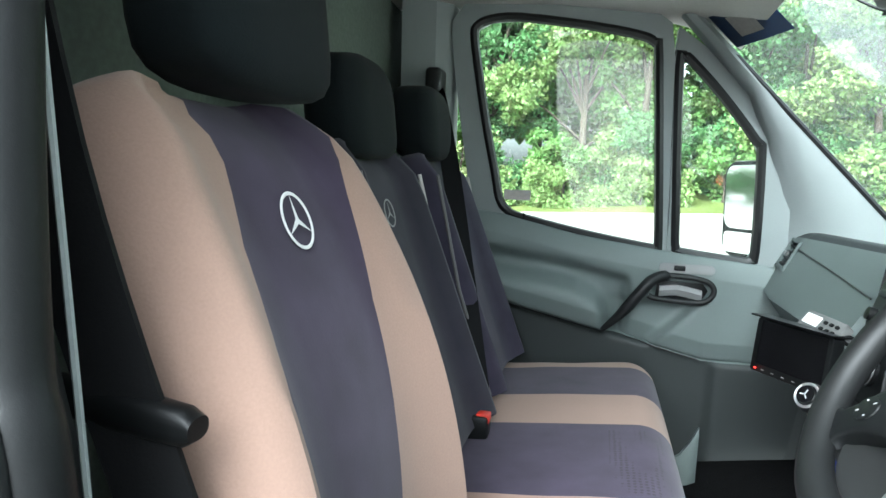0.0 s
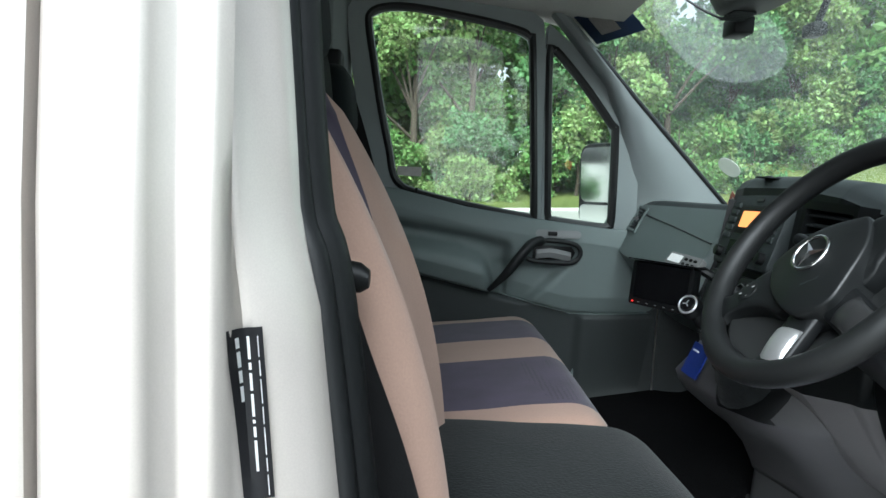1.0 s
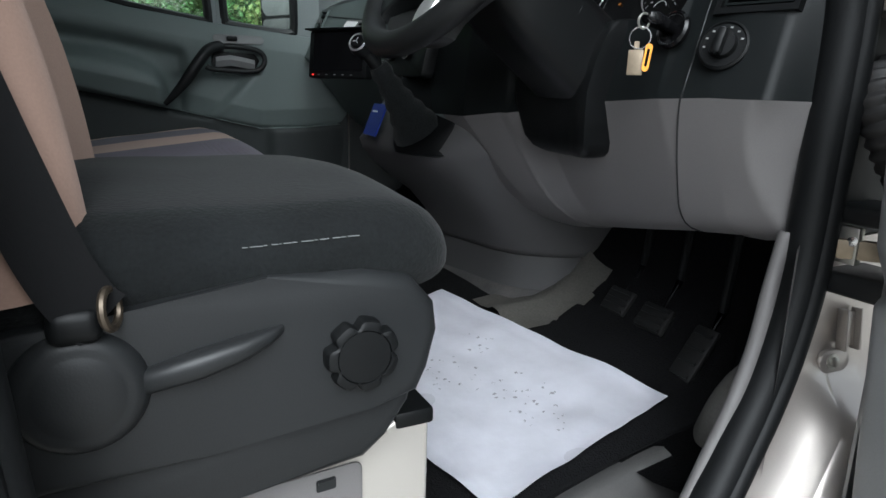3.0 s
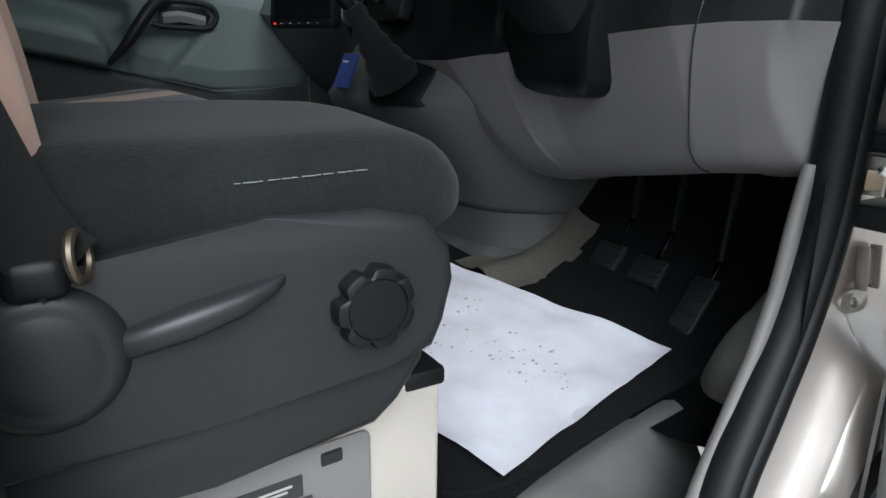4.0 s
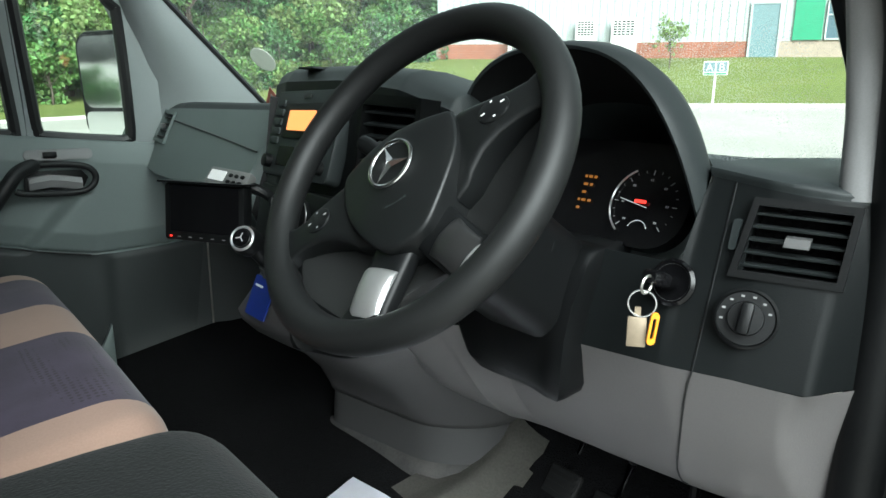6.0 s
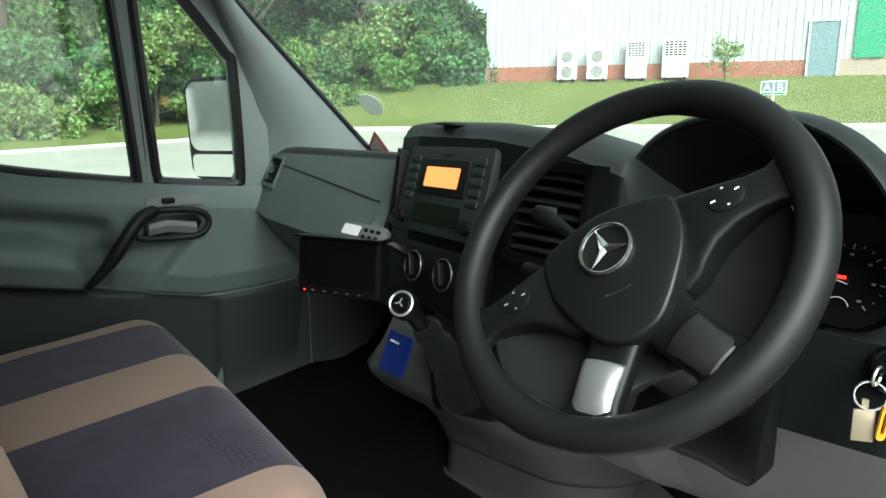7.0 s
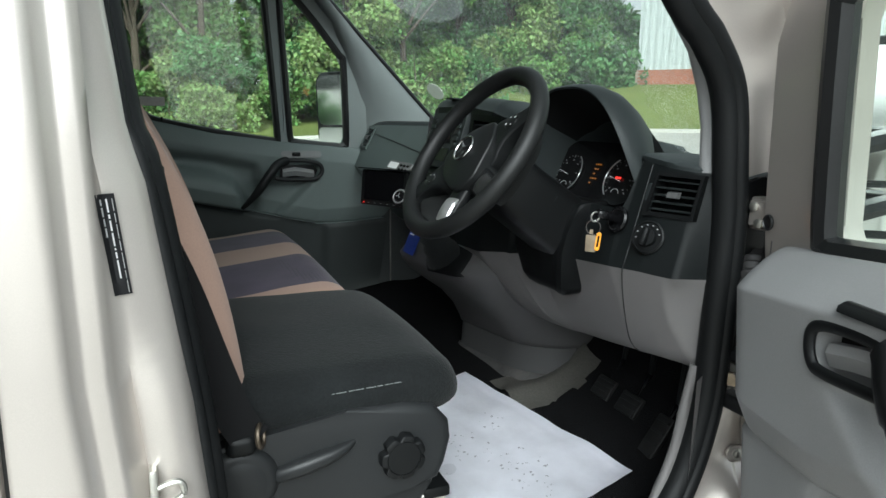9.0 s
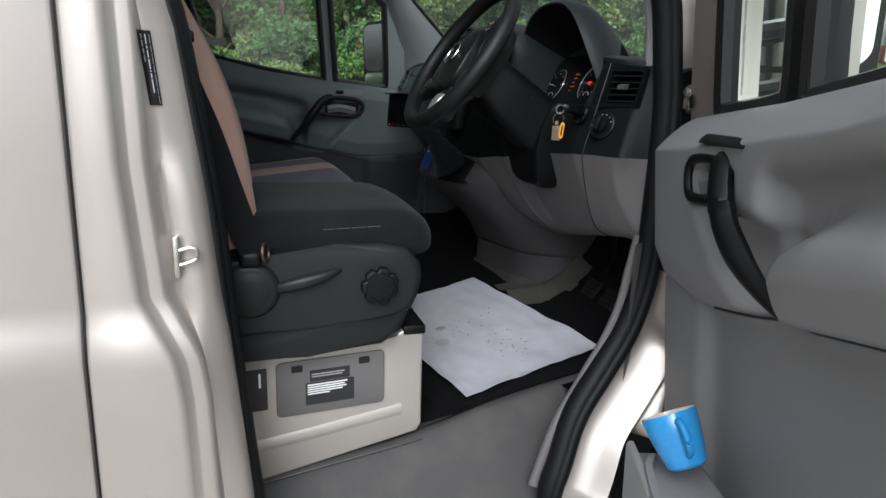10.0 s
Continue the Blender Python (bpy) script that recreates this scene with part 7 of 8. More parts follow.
tube(bm, pts, [0.05 - 0.0068 * k + 0.00035 * k * k + 0.0045 * (k % 2) for k in range(11)], 14)
part("gear_gaiter", bm, M_BLACKCLOTH, con, "folded black gear gaiter")
bm = bmesh.new()
GK = frame_of((0.548, -0.160, 1.322), Vector((-0.72, -0.5, 0.48)), (0, -1, 0))
lathe(bm, [(0.0, -0.06), (0.012, -0.06), (0.014, -0.035), (0.02, -0.02), (0.021, -0.004), (0.0185, 0.004), (0.0, 0.005)], GK, 28)
kn = part("gear_knob", bm, M_BLACK, con, "black gear knob with a bright ring")
bm = bmesh.new()
ring(bm, GK @ Matrix.Translation((0, 0, 0.004)), 0.0165, 0.002, 30, 8)
part("knob_ring", bm, M_RINGMETAL, kn, "bright silver ring")
bm = bmesh.new()
lathe(bm, [(0.0, 0.005), (0.0135, 0.005), (0.0125, 0.008), (0.0, 0.009)], GK, 24)
part("knob_cap", bm, M_GLOSS, kn)
bm = bmesh.new()
for k in range(3):
    box(bm, -0.001, 0.007, -0.0009, 0.0009, 0.009, 0.0095, m=GK @ Matrix.Rotation(radians(90 + 120 * k), 4, "Z"))
part("knob_print", bm, M_LABELGREY, kn)
bm = bmesh.new()
tube(bm, [tip - (tip - base) * 0.15, (0.565, -0.157, 1.305), (0.555, -0.159, 1.314)], 0.012, 10)
part("gear_stick", bm, M_BLACK, con)

# ---- steering wheel, turned to the left
wheel = thing("steering_wheel", WF @ Matrix.Rotation(radians(41), 4, "Z"), "black moulded steering wheel with silver lower spokes", "steering wheel")
bm = bmesh.new()
rows = []
for i in range(72):
    a = 2 * math.pi * i / 72
    grip = 1 + 0.12 * max(0, math.cos(2 * (a - radians(35)))) ** 8
    rows.append([bm.verts.new(((0.1745 + 0.0165 * grip * math.cos(b)) * math.cos(a), (0.1745 + 0.0165 * grip * math.cos(b)) * math.sin(a), 0.0175 * grip * math.sin(b))) for b in (2 * math.pi * j / 14 for j in range(14))])
for i in range(72):
    for j in range(14):
        bm.faces.new((rows[i][j], rows[i][(j + 1) % 14], rows[(i + 1) % 72][(j + 1) % 14], rows[(i + 1) % 72][j]))
part("rim", bm, M_WHEEL, wheel, "black grained rim", local=True)
# carrier behind the hub, that closes the space between the spokes
bm = bmesh.new()
half_ = [(0.0, 0.02), (0.06, 0.02), (0.11, 0.008), (0.15, -0.004), (0.152, -0.03), (0.149, -0.055), (0.138, -0.08), (0.118, -0.102), (0.098, -0.122), (0.075, -0.14), (0.05, -0.146), (0.034, -0.128), (0.0, -0.122)]
back_ = half_ + [(-u, v) for u, v in half_[-2:0:-1]]
back_ = [(q.x, q.y) for q in smooth_path([(a, b, 0) for a, b in back_], 2, True)]
dish = lambda u, v: -0.032 + 0.02 * max(0.0, (math.hypot(u, v) - 0.07) / 0.08) ** 2
loft(bm, [[Vector((u * k, -0.03 + (v + 0.03) * k, -0.05)) for u, v in back_] for k in (0.2, 0.9)] + [[Vector((u * k, -0.03 + (v + 0.03) * k, dish(u * k, -0.03 + (v + 0.03) * k) - dz)) for u, v in back_] for k, dz in ((1.0, 0.01), (0.995, 0.002), (0.97, 0.0), (0.85, 0.0), (0.7, 0.0), (0.4, 0.0))])
part("carrier", bm, M_CARRIER, wheel, "dark grey recessed hub carrier", local=True, sharp=50)
# hub pad: the padded cover between the two side spokes
bm = bmesh.new()
half_ = [(0.0, 0.041), (0.03, 0.037), (0.055, 0.031), (0.068, 0.0265), (0.0715, 0.012), (0.0705, -0.012), (0.064, -0.034), (0.053, -0.056), (0.04, -0.076), (0.024, -0.092), (0.0, -0.097)]
padl = half_ + [(-u, v) for u, v in half_[-2:0:-1]]
padl = [(q.x, q.y) for q in smooth_path([(a, b, 0) for a, b in padl], 4, True)]
dome = lambda u, v: 0.0035 + 0.0135 * max(0.0, 1 - (u / 0.085) ** 2) * max(0.0, 1 - ((v + 0.02) / 0.1) ** 2)
loft(bm, [[Vector((u, v, -0.035)) for u, v in padl]] + [[Vector((u * k, -0.025 + (v + 0.025) * k, dome(u * k, -0.025 + (v + 0.025) * k) - dz)) for u, v in padl] for k, dz in ((1.0, 0.006), (0.996, 0.0025), (0.985, 0.0006), (0.95, 0.0), (0.85, 0.0), (0.7, 0.0), (0.5, 0.0), (0.3, 0.0), (0.1, 0.0))])
pad = part("hub_pad", bm, M_PAD, wheel, "black padded hub", local=True, sharp=60)
SB = frame_of((0, -0.006, 0.0188), (0, 0, 1), (-0.2, 1, 0))
bm = bmesh.new()
ring(bm, SB, 0.0255, 0.0022, 40, 8)
for k in range(3):
    a = 2 * math.pi * k / 3
    for sg in (1, -1):
        vs_ = [bm.verts.new(SB @ Vector(q)) for q in ((0.0245 * math.cos(a), 0.0245 * math.sin(a), 0.0005), (0.0052 * math.cos(a + sg * 1.05), 0.0052 * math.sin(a + sg * 1.05), 0.0003), (0, 0, 0.0035))]
        bm.faces.new(vs_)
part("emblem", bm, M_CHROME, pad, "chrome three-pointed emblem", local=True)
bm = bmesh.new()
for i in range(6):
    box(bm, -0.0125 + 0.0043 * i, -0.0095 + 0.0043 * i, -0.0535, -0.0505, 0.0148, 0.0155)
part("embossed_bar", bm, M_DASHPALE, pad, "faint embossed lettering", local=True)
for sx in (-1, 1):
    bm = bmesh.new()
    secs = []
    for x, y0, y1, d0, d1 in ((0.05, -0.064, 0.03, -0.034, -0.002), (0.066, -0.058, 0.0265, -0.033, 0.001), (0.074, -0.05, 0.025, -0.032, 0.0035), (0.09, -0.038, 0.02, -0.03, 0.005), (0.11, -0.03, 0.0145, -0.026, 0.005), (0.13, -0.0265, 0.0095, -0.02, 0.004), (0.148, -0.027, 0.0085, -0.015, 0.003), (0.16, -0.033, 0.014, -0.012, 0.002), (0.17, -0.045, 0.026, -0.01, 0.0)):
        secs.append([Vector((sx * x, (y0 + y1) / 2 + u * (y1 - y0), (d0 + d1) / 2 + v * (d1 - d0) - 0.004 * max(0.0, (-(y0 + y1) / 2 - u * (y1 - y0)) / 0.05) ** 2)) for u, v in rrect(1, 1, 0.16, 5)])
    loft(bm, secs)
    arm_ = part("side_spoke", bm, M_PAD, wheel, local=True, sharp=60)
    bm = bmesh.new()
    oval = [(sx * 0.111 + 0.0165 * math.cos(a), -0.004 + 0.014 * math.sin(a)) for a in (2 * math.pi * k / 28 for k in range(28))]
    prism(bm, oval, lambda u, v, d: Vector((u, v, d)), 0.003, 0.0062, 0.0012)
    pod = part("button_pad", bm, M_PAD, arm_, local=True)
    for du, dv, lw in ((-0.011, 0.0, 0.0022), (0.011, 0.002, 0.0022), (0.0, 0.0095, 0.0012), (0.0, -0.0095, 0.0012)):
        bm = bmesh.new()
        box(bm, sx * 0.111 + du - lw, sx * 0.111 + du + lw, -0.004 + dv - 0.0009, -0.004 + dv + 0.0009, 0.0063, 0.0066)
        part("print_mark", bm, M_PRINT if sx > 0 else M_LABELGREY, pod, local=True)
    # lower spoke: black root with a bulging insert
    ac, dn = Vector((0.853, sx * 0.52, 0)).normalized(), Vector((sx * 0.52, -0.853, 0)).normalized()
    top_ = Vector((sx * 0.0375, -0.1055, 0))
    bm = bmesh.new()
    loft(bm, [[top_ + dn * l + ac * u * w + Vector((0, 0, d + v * 0.022)) for u, v in rrect(1, 1, 0.3, 4)] for l, w, d in ((-0.03, 0.05, -0.014), (0.0, 0.048, -0.012), (0.03, 0.046, -0.01), (0.052, 0.06, -0.006))])
    lo_ = part("lower_spoke", bm, M_BLACK, wheel, local=True)
    bm = bmesh.new()
    secs = []
    for l, w, d in ((-0.004, 0.04, -0.004), (-0.0035, 0.041, 0.003), (0.0, 0.041, 0.005), (0.014, 0.0385, 0.0075), (0.028, 0.0375, 0.0078), (0.04, 0.0395, 0.006), (0.0445, 0.041, 0.0045), (0.0455, 0.041, -0.003)):
        sec = []
        for i in range(13):
            q = -1 + i / 6
            sec.append(top_ + dn * l + ac * q * w / 2 + Vector((0, 0, d - 0.0055 * abs(q) ** 2.4)))
        sec += [top_ + dn * l + ac * w / 2 + Vector((0, 0, d - 0.014)), top_ + dn * l - ac * w / 2 + Vector((0, 0, d - 0.014))]
        secs.append(sec)
    loft(bm, secs)
    # both inserts are silver; the right one is painted as dark as it reflects
    if sx < 0:
        part("silver_insert", bm, M_RINGMETAL, lo_, "satin silver insert", local=True, sharp=60)
    else:
        cap_ = part("dim_insert", bm, M_DIMINSERT, lo_, "silver insert coloured dark as its reflection, with a bright edge", local=True, sharp=60)
        bm = bmesh.new()
        tube(bm, [top_ + dn * 0.0435 + ac * q * 0.0195 + Vector((0, 0, 0.005 - 0.0055 * abs(q) ** 2.4)) for q in (-0.98, -0.5, 0.0, 0.5, 0.98)], 0.0015, 6)
        part("insert_edge", bm, M_RINGMETAL, cap_, local=True)

# ---------------------------------------------------------------- loose things
# paper floor mat with a footprint
M_PAPER = mat("white_paper", (0.74, 0.74, 0.8), 0.75, fine=30, coarse=6, bump=0.25, depth=0.004, vary=0.05)
_t = M_PAPER.node_tree
_b = _t.nodes["Principled BSDF"]
_c = _t.nodes.new("ShaderNodeTexCoord")
_src = _b.inputs["Base Color"].links[0].from_socket
_v = node(_t, "ShaderNodeTexVoronoi", Scale=70.0)
_n = node(_t, "ShaderNodeTexNoise", Scale=160.0, Detail=3.0)
_xyz = _t.nodes.new("ShaderNodeSeparateXYZ")
_t.links.new(_c.outputs["Object"], _xyz.inputs[0])
for q in (_v, _n):
    _t.links.new(_c.outputs["Object"], q.inputs["Vector"])
_dots = math_node(_t, "MULTIPLY", math_node(_t, "LESS_THAN", _v.outputs["Distance"], 0.27), math_node(_t, "GREATER_THAN", _n.outputs["Fac"], 0.52))
_mask = None
for cx, cy, rx, ry in ((0.0, -0.14, 0.05, 0.1), (-0.07, 0.0, 0.05, 0.07), (-0.16, -0.05, 0.03, 0.05), (0.02, 0.07, 0.03, 0.04)):
    dx = math_node(_t, "DIVIDE", math_node(_t, "SUBTRACT", _xyz.outputs["X"], cx), rx)
    dy = math_node(_t, "DIVIDE", math_node(_t, "SUBTRACT", _xyz.outputs["Y"], cy), ry)
    rr_ = math_node(_t, "ADD", math_node(_t, "MULTIPLY", dx, dx), math_node(_t, "MULTIPLY", dy, dy))
    k_ = math_node(_t, "LESS_THAN", rr_, 1.0)
    _mask = k_ if _mask is None else math_node(_t, "MAXIMUM", _mask, k_)
_mx = _t.nodes.new("ShaderNodeMix")
_mx.data_type = "RGBA"
_stain = None
for cx, cy, rr0, kk in ((-0.133, 0.033, 0.016, 0.45), (-0.15, -0.045, 0.022, 0.18), (-0.02, -0.3, 0.02, 0.16)):
    dx = math_node(_t, "SUBTRACT", _xyz.outputs["X"], cx)
    dy = math_node(_t, "SUBTRACT", _xyz.outputs["Y"], cy)
    rr_ = math_node(_t, "SQRT", math_node(_t, "ADD", math_node(_t, "MULTIPLY", dx, dx), math_node(_t, "MULTIPLY", dy, dy)))
    k_ = math_node(_t, "MULTIPLY", math_node(_t, "LESS_THAN", math_node(_t, "ADD", rr_, math_node(_t, "MULTIPLY", _n.outputs["Fac"], 0.004)), rr0), kk)
    _stain = k_ if _stain is None else math_node(_t, "MAXIMUM", _stain, k_)
_t.links.new(math_node(_t, "MAXIMUM", _stain, math_node(_t, "MULTIPLY", math_node(_t, "MULTIPLY", _dots, _mask), 0.6)), _mx.inputs["Factor"])
_t.links.new(_src, _mx.inputs[6])
_mx.inputs[7].default_value = (0.12, 0.115, 0.13, 1)
_t.links.new(_mx.outputs[2], _b.inputs["Base Color"])
PN, PR, PF = Vector((0.552, -0.679, 0.0)), Vector((0.919, -0.616, 0.0)), Vector((0.792, -0.031, 0.0))
PL = PN + PF - PR
bm = bmesh.new()
rings = []
for i in range(29):
    row = []
    for j in range(29):
        a, b = i / 28, j / 28
        p = PN.lerp(PR, a).lerp(PL.lerp(PF, a), b)
        edge = min(a, 1 - a, b, 1 - b)
        z = 0.683 + 0.17 * (p.x - 0.55) + 0.08 * (p.y + 0.68) + 0.0135 + 0.005 * noise.noise((p.x * 9, p.y * 9, 0)) + 0.004 * noise.noise((p.x * 22, p.y * 14, 5)) + 0.006 * (edge < 0.02)
        row.append(Vector((p.x, p.y, z)))
    rings.append(row)
loft(bm, rings, cap=False, closed=False)
bmesh.ops.solidify(bm, geom=list(bm.faces), thickness=0.0008)
single("paper_mat", bm, M_PAPER, "white paper mat with dark footprints on the cab floor", "floor paper", base=(0.73, -0.35, 0.72), sharp=80)
# rubber overmat
bm = bmesh.new()
rim_ = [(q.x, q.y) for q in smooth_path([(0.86, -0.3, 0), (0.95, -0.262, 0), (1.05, -0.265, 0), (1.085, -0.34, 0), (1.085, -0.58, 0), (1.02, -0.64, 0), (0.9, -0.672, 0), (0.7, -0.678, 0), (0.54, -0.672, 0), (0.47, -0.6, 0), (0.47, -0.4, 0), (0.6, -0.3, 0)], 5, True)]
cm = Vector((0.8, -0.48, 0))
loft(bm, [[Vector((cm.x + (u - cm.x) * k, cm.y + (v - cm.y) * k, 0)) + Vector((0, 0, floor_z(cm.x + (u - cm.x) * k, cm.y + (v - cm.y) * k) + floor_h(cm.x + (u - cm.x) * k) + h)) for u, v in rim_] for k, h in ((1.0, 0.0), (0.995, 0.005), (0.95, 0.0055), (0.9, 0.0055), (0.8, 0.0055), (0.7, 0.005), (0.6, 0.005), (0.4, 0.005), (0.01, 0.005))], cap=False)
pm_ = bmesh.new()
prism(pm_, rrect(0.75, 0.72, 0.06, 6, 0.68, 0.46), lambda u, v, d: Vector((u, v, floor_z(u, v) + d)), 0.0005, 0.005)
single("passenger_mat", pm_, M_CARPET, "black carpet mat in the passenger footwell", "mat")
single("floor_mat", bm, M_CARPET, "black carpet overmat in the driver's footwell", "mat")
# grey vinyl floor cover beside the console
bm = bmesh.new()
loft(bm, [[Vector((x, y, floor_z(x, y) + floor_h(x) + 0.003 + 0.02 * math.exp(-((y + 0.19) / 0.03) ** 2) + 0.002 * noise.noise((x * 14, y * 14, 2)))) for x in (0.84, 0.88, 0.92, 0.96, 1.0, 1.04, 1.08)] for y in (-0.275, -0.25, -0.22, -0.2, -0.18, -0.16, -0.13, -0.09)], cap=False, closed=False)
bmesh.ops.solidify(bm, geom=list(bm.faces), thickness=0.002)
single("floor_cover", bm, M_VINYL, "beige-grey vinyl floor cover beside the console", "floor cover", sharp=80)
# carpet running up to the door sill
bm = bmesh.new()
loft(bm, [[Vector((x, y, floor_z(x, -0.69) + h + 0.002 * noise.noise((x * 10, y * 10, 6)))) for y, h in ((-0.66, 0.002), (-0.7, 0.006), (-0.75, 0.012), (-0.79, 0.022), (-0.815, 0.03), (-0.85, 0.02))] for x in (0.765, 0.8, 0.84, 0.88, 0.92, 0.96)], cap=False, closed=False)
bmesh.ops.solidify(bm, geom=list(bm.faces), thickness=0.002)
single("sill_carpet", bm, M_CARPET, "black carpet strip running up to the door sill", "carpet", kind="structure", sharp=80)
# pedals
for nm, c, w, h in (("brake_pedal", (1.043, -0.444, 0.827), 0.075, 0.055), ("clutch_pedal", (1.045, -0.34, 0.83), 0.07, 0.055), ("accelerator_pedal", (1.019, -0.569, 0.804), 0.05, 0.11)):
    pd = thing(nm, c, "black rubber " + nm.replace("_", " ") + " on a steel arm", "pedal", "pedals")
    F = frame_of(c, (-0.8, 0, 0.6), (0, -1, 0))
    bm = bmesh.new()
    box(bm, -w / 2, w / 2, -h / 2, h / 2, -0.006, 0.006, 0.004, m=F)
    pad_ = part("pedal_pad", bm, M_WORNPAD, pd, "worn grey rubber pad")
    for k in range(4):
        bm = bmesh.new()
        box(bm, -w / 2 + 0.006, w / 2 - 0.006, -h / 2 + (k + 0.5) * h / 4 - 0.003, -h / 2 + (k + 0.5) * h / 4 + 0.003, 0.006, 0.009, m=F)
        part("grip_rib", bm, M_RUBBER, pad_)
    bm = bmesh.new()
    tube(bm, [Vector(c) + Vector((0.005, 0, 0)), Vector(c) + Vector((0.06, 0, 0.07)), Vector(c) + Vector((0.08, 0, 0.25))], 0.008, 8)
    part("pedal_arm", bm, M_BLACK, pd)

# keys in the ignition
keys = thing("key_bunch", IG, "black vehicle key with ring, steel fob and yellow tag", "keys")
bm = bmesh.new()
loft(bm, [[IF @ Vector((u * a, v * b, d)) for u, v in rrect(1, 1, 0.3, 4)] for d, a, b in ((0.004, 0.016, 0.012), (0.015, 0.022, 0.014), (0.035, 0.026, 0.016), (0.048, 0.024, 0.016), (0.055, 0.014, 0.01))])
part("key_head", bm, M_GLOSS, keys, "black plastic key head")
kt = IF @ Vector((0, 0, 0.056))
bm = bmesh.new()
ring(bm, frame_of(kt + Vector((-0.002, 0, -0.008)), (0, 1, 0.1), (0, 0, 1)), 0.009, 0.0015, 20, 6)
part("key_link", bm, M_STEEL, keys)
bm = bmesh.new()
ring(bm, frame_of(kt + Vector((-0.003, 0.003, -0.028)), (-0.8, -0.5, 0.1), (0, 0, 1)), 0.0135, 0.0012, 28, 6)
part("split_ring", bm, M_CHROME, keys, "bright split ring")
bm = bmesh.new()
FB = frame_of(kt + Vector((-0.005, 0.006, -0.058)), (-0.75, -0.6, 0.05), (0, 0, 1))
prism(bm, rrect(0.031, 0.019, 0.001, 2), lambda u, v, d: FB @ Vector((u, v, d)), -0.002, 0.002, 0.0006)
prism(bm, rrect(0.01, 0.006, 0.001, 2, 0.021, 0.0), lambda u, v, d: FB @ Vector((u, v, d)), -0.0015, 0.0015)
part("steel_fob", bm, M_BRASS, keys, "flat brushed metal fob")
bm = bmesh.new()
YT = frame_of(kt + Vector((0.0, -0.009, -0.052)), (-0.6, -0.75, 0.0), (0.15, 0, 1))
wall_with_hole(bm, resample(rrect(0.034, 0.0085, 0.004, 5), 28), resample(rrect(0.022, 0.0035, 0.0016, 5), 28), lambda u, v, d: YT @ Vector((u, v, d)), -0.0015, 0.0015)
part("yellow_tag", bm, M_YELLOW, keys, "yellow plastic loop tag")

# reversing monitor in the dash shelf
mon = thing("reversing_monitor", (0.6, 0.13, 1.26), "black flat monitor mounted below the dash", "monitor")
MF = frame_of((0.597, 0.126, 1.313), (-0.86, -0.5, 0.1), (0.5, -0.86, 0))
bm = bmesh.new()
prism(bm, rrect(0.168, 0.102, 0.006, 4), lambda u, v, d: MF @ Vector((u, v, d)), -0.025, 0.0, 0.002)
part("monitor_case", bm, M_BLACK, mon)
bm = bmesh.new()
prism(bm, rrect(0.146, 0.082, 0.002, 2, 0.002, 0.006), lambda u, v, d: MF @ Vector((u, v, d)), 0.0, 0.001)
part("screen_glass", bm, M_GLOSS, mon)
bm = bmesh.new()
prism(bm, [(-0.09, 0.052), (0.09, 0.052), (0.09, 0.055), (-0.09, 0.055)], lambda u, v, d: MF @ Vector((u, v, d)), -0.03, 0.012)
part("sun_shade", bm, M_BLACK, mon)
bm = bmesh.new()
box(bm, -0.002, 0.002, -0.0015, 0.0015, 0.0005, 0.002, m=MF @ Matrix.Translation((-0.07, -0.044, 0)))
part("power_light", bm, M_LEDRED, mon, "lit red power light")
for k in range(5):
    bm = bmesh.new()
    box(bm, -0.003, 0.003, -0.0007, 0.0007, 0.0005, 0.0015, m=MF @ Matrix.Translation((-0.052 + k * 0.024, -0.044, 0)))
    part("monitor_key", bm, M_LABELGREY, mon)

# hands-free control pod
pod_ = thing("control_pod", (0.63, 0.12, 1.36), "small grey control pod with display and buttons", "remote control")
QF = frame_of((0.638, 0.115, 1.372), (-0.72, -0.32, 0.62), (0.25, -0.95, 0))
bm = bmesh.new()
prism(bm, rrect(0.1, 0.042, 0.006, 4), lambda u, v, d: QF @ Vector((u, v, d)), -0.018, 0.0, 0.003)
cs = part("pod_case", bm, M_POD, pod_)
bm = bmesh.new()
prism(bm, rrect(0.038, 0.02, 0.002, 2, -0.024, 0.004), lambda u, v, d: QF @ Vector((u, v, d)), 0.0, 0.001)
part("pod_display", bm, M_WHITE, cs)
for i in range(3):
    for j in range(2):
        bm = bmesh.new()
        prism(bm, rrect(0.009, 0.007, 0.003, 3, 0.008 + i * 0.014, 0.008 - j * 0.013), lambda u, v, d: QF @ Vector((u, v, d)), 0.0, 0.003, 0.001)
        part("pod_button", bm, M_BLACK, cs)
bm = bmesh.new()
tube(bm, smooth_path([(0.665, 0.08, 1.36), (0.69, 0.06, 1.345), (0.7, 0.03, 1.33), (0.7, 0.0, 1.32)], 5), 0.01, 8)
part("pod_bracket", bm, M_BLACK, pod_)
# leaflet in the console pocket
leaf = thing("leaflet", (0.655, 0.1, 1.13), "dark blue folded leaflet in the console pocket", "leaflet")
bm = bmesh.new()
LFm = frame_of((0.642, 0.012, 1.178), (-0.92, -0.05, 0.38), (0, -1, 0))
prism(bm, rrect(0.066, 0.07, 0.002, 2), lambda u, v, d: LFm @ Vector((u, v, d)), -0.003, 0.0)
part("cover", bm, M_BLUE, leaf)
bm = bmesh.new()
prism(bm, rrect(0.026, 0.004, 0.001, 1, -0.012, 0.018), lambda u, v, d: LFm @ Vector((u, v, d)), 0.0004, 0.0008)
part("text_bar", bm, M_PRINT, leaf)

# windscreen: round disc holder, tint band with label, mirror camera unit
bm = bmesh.new()
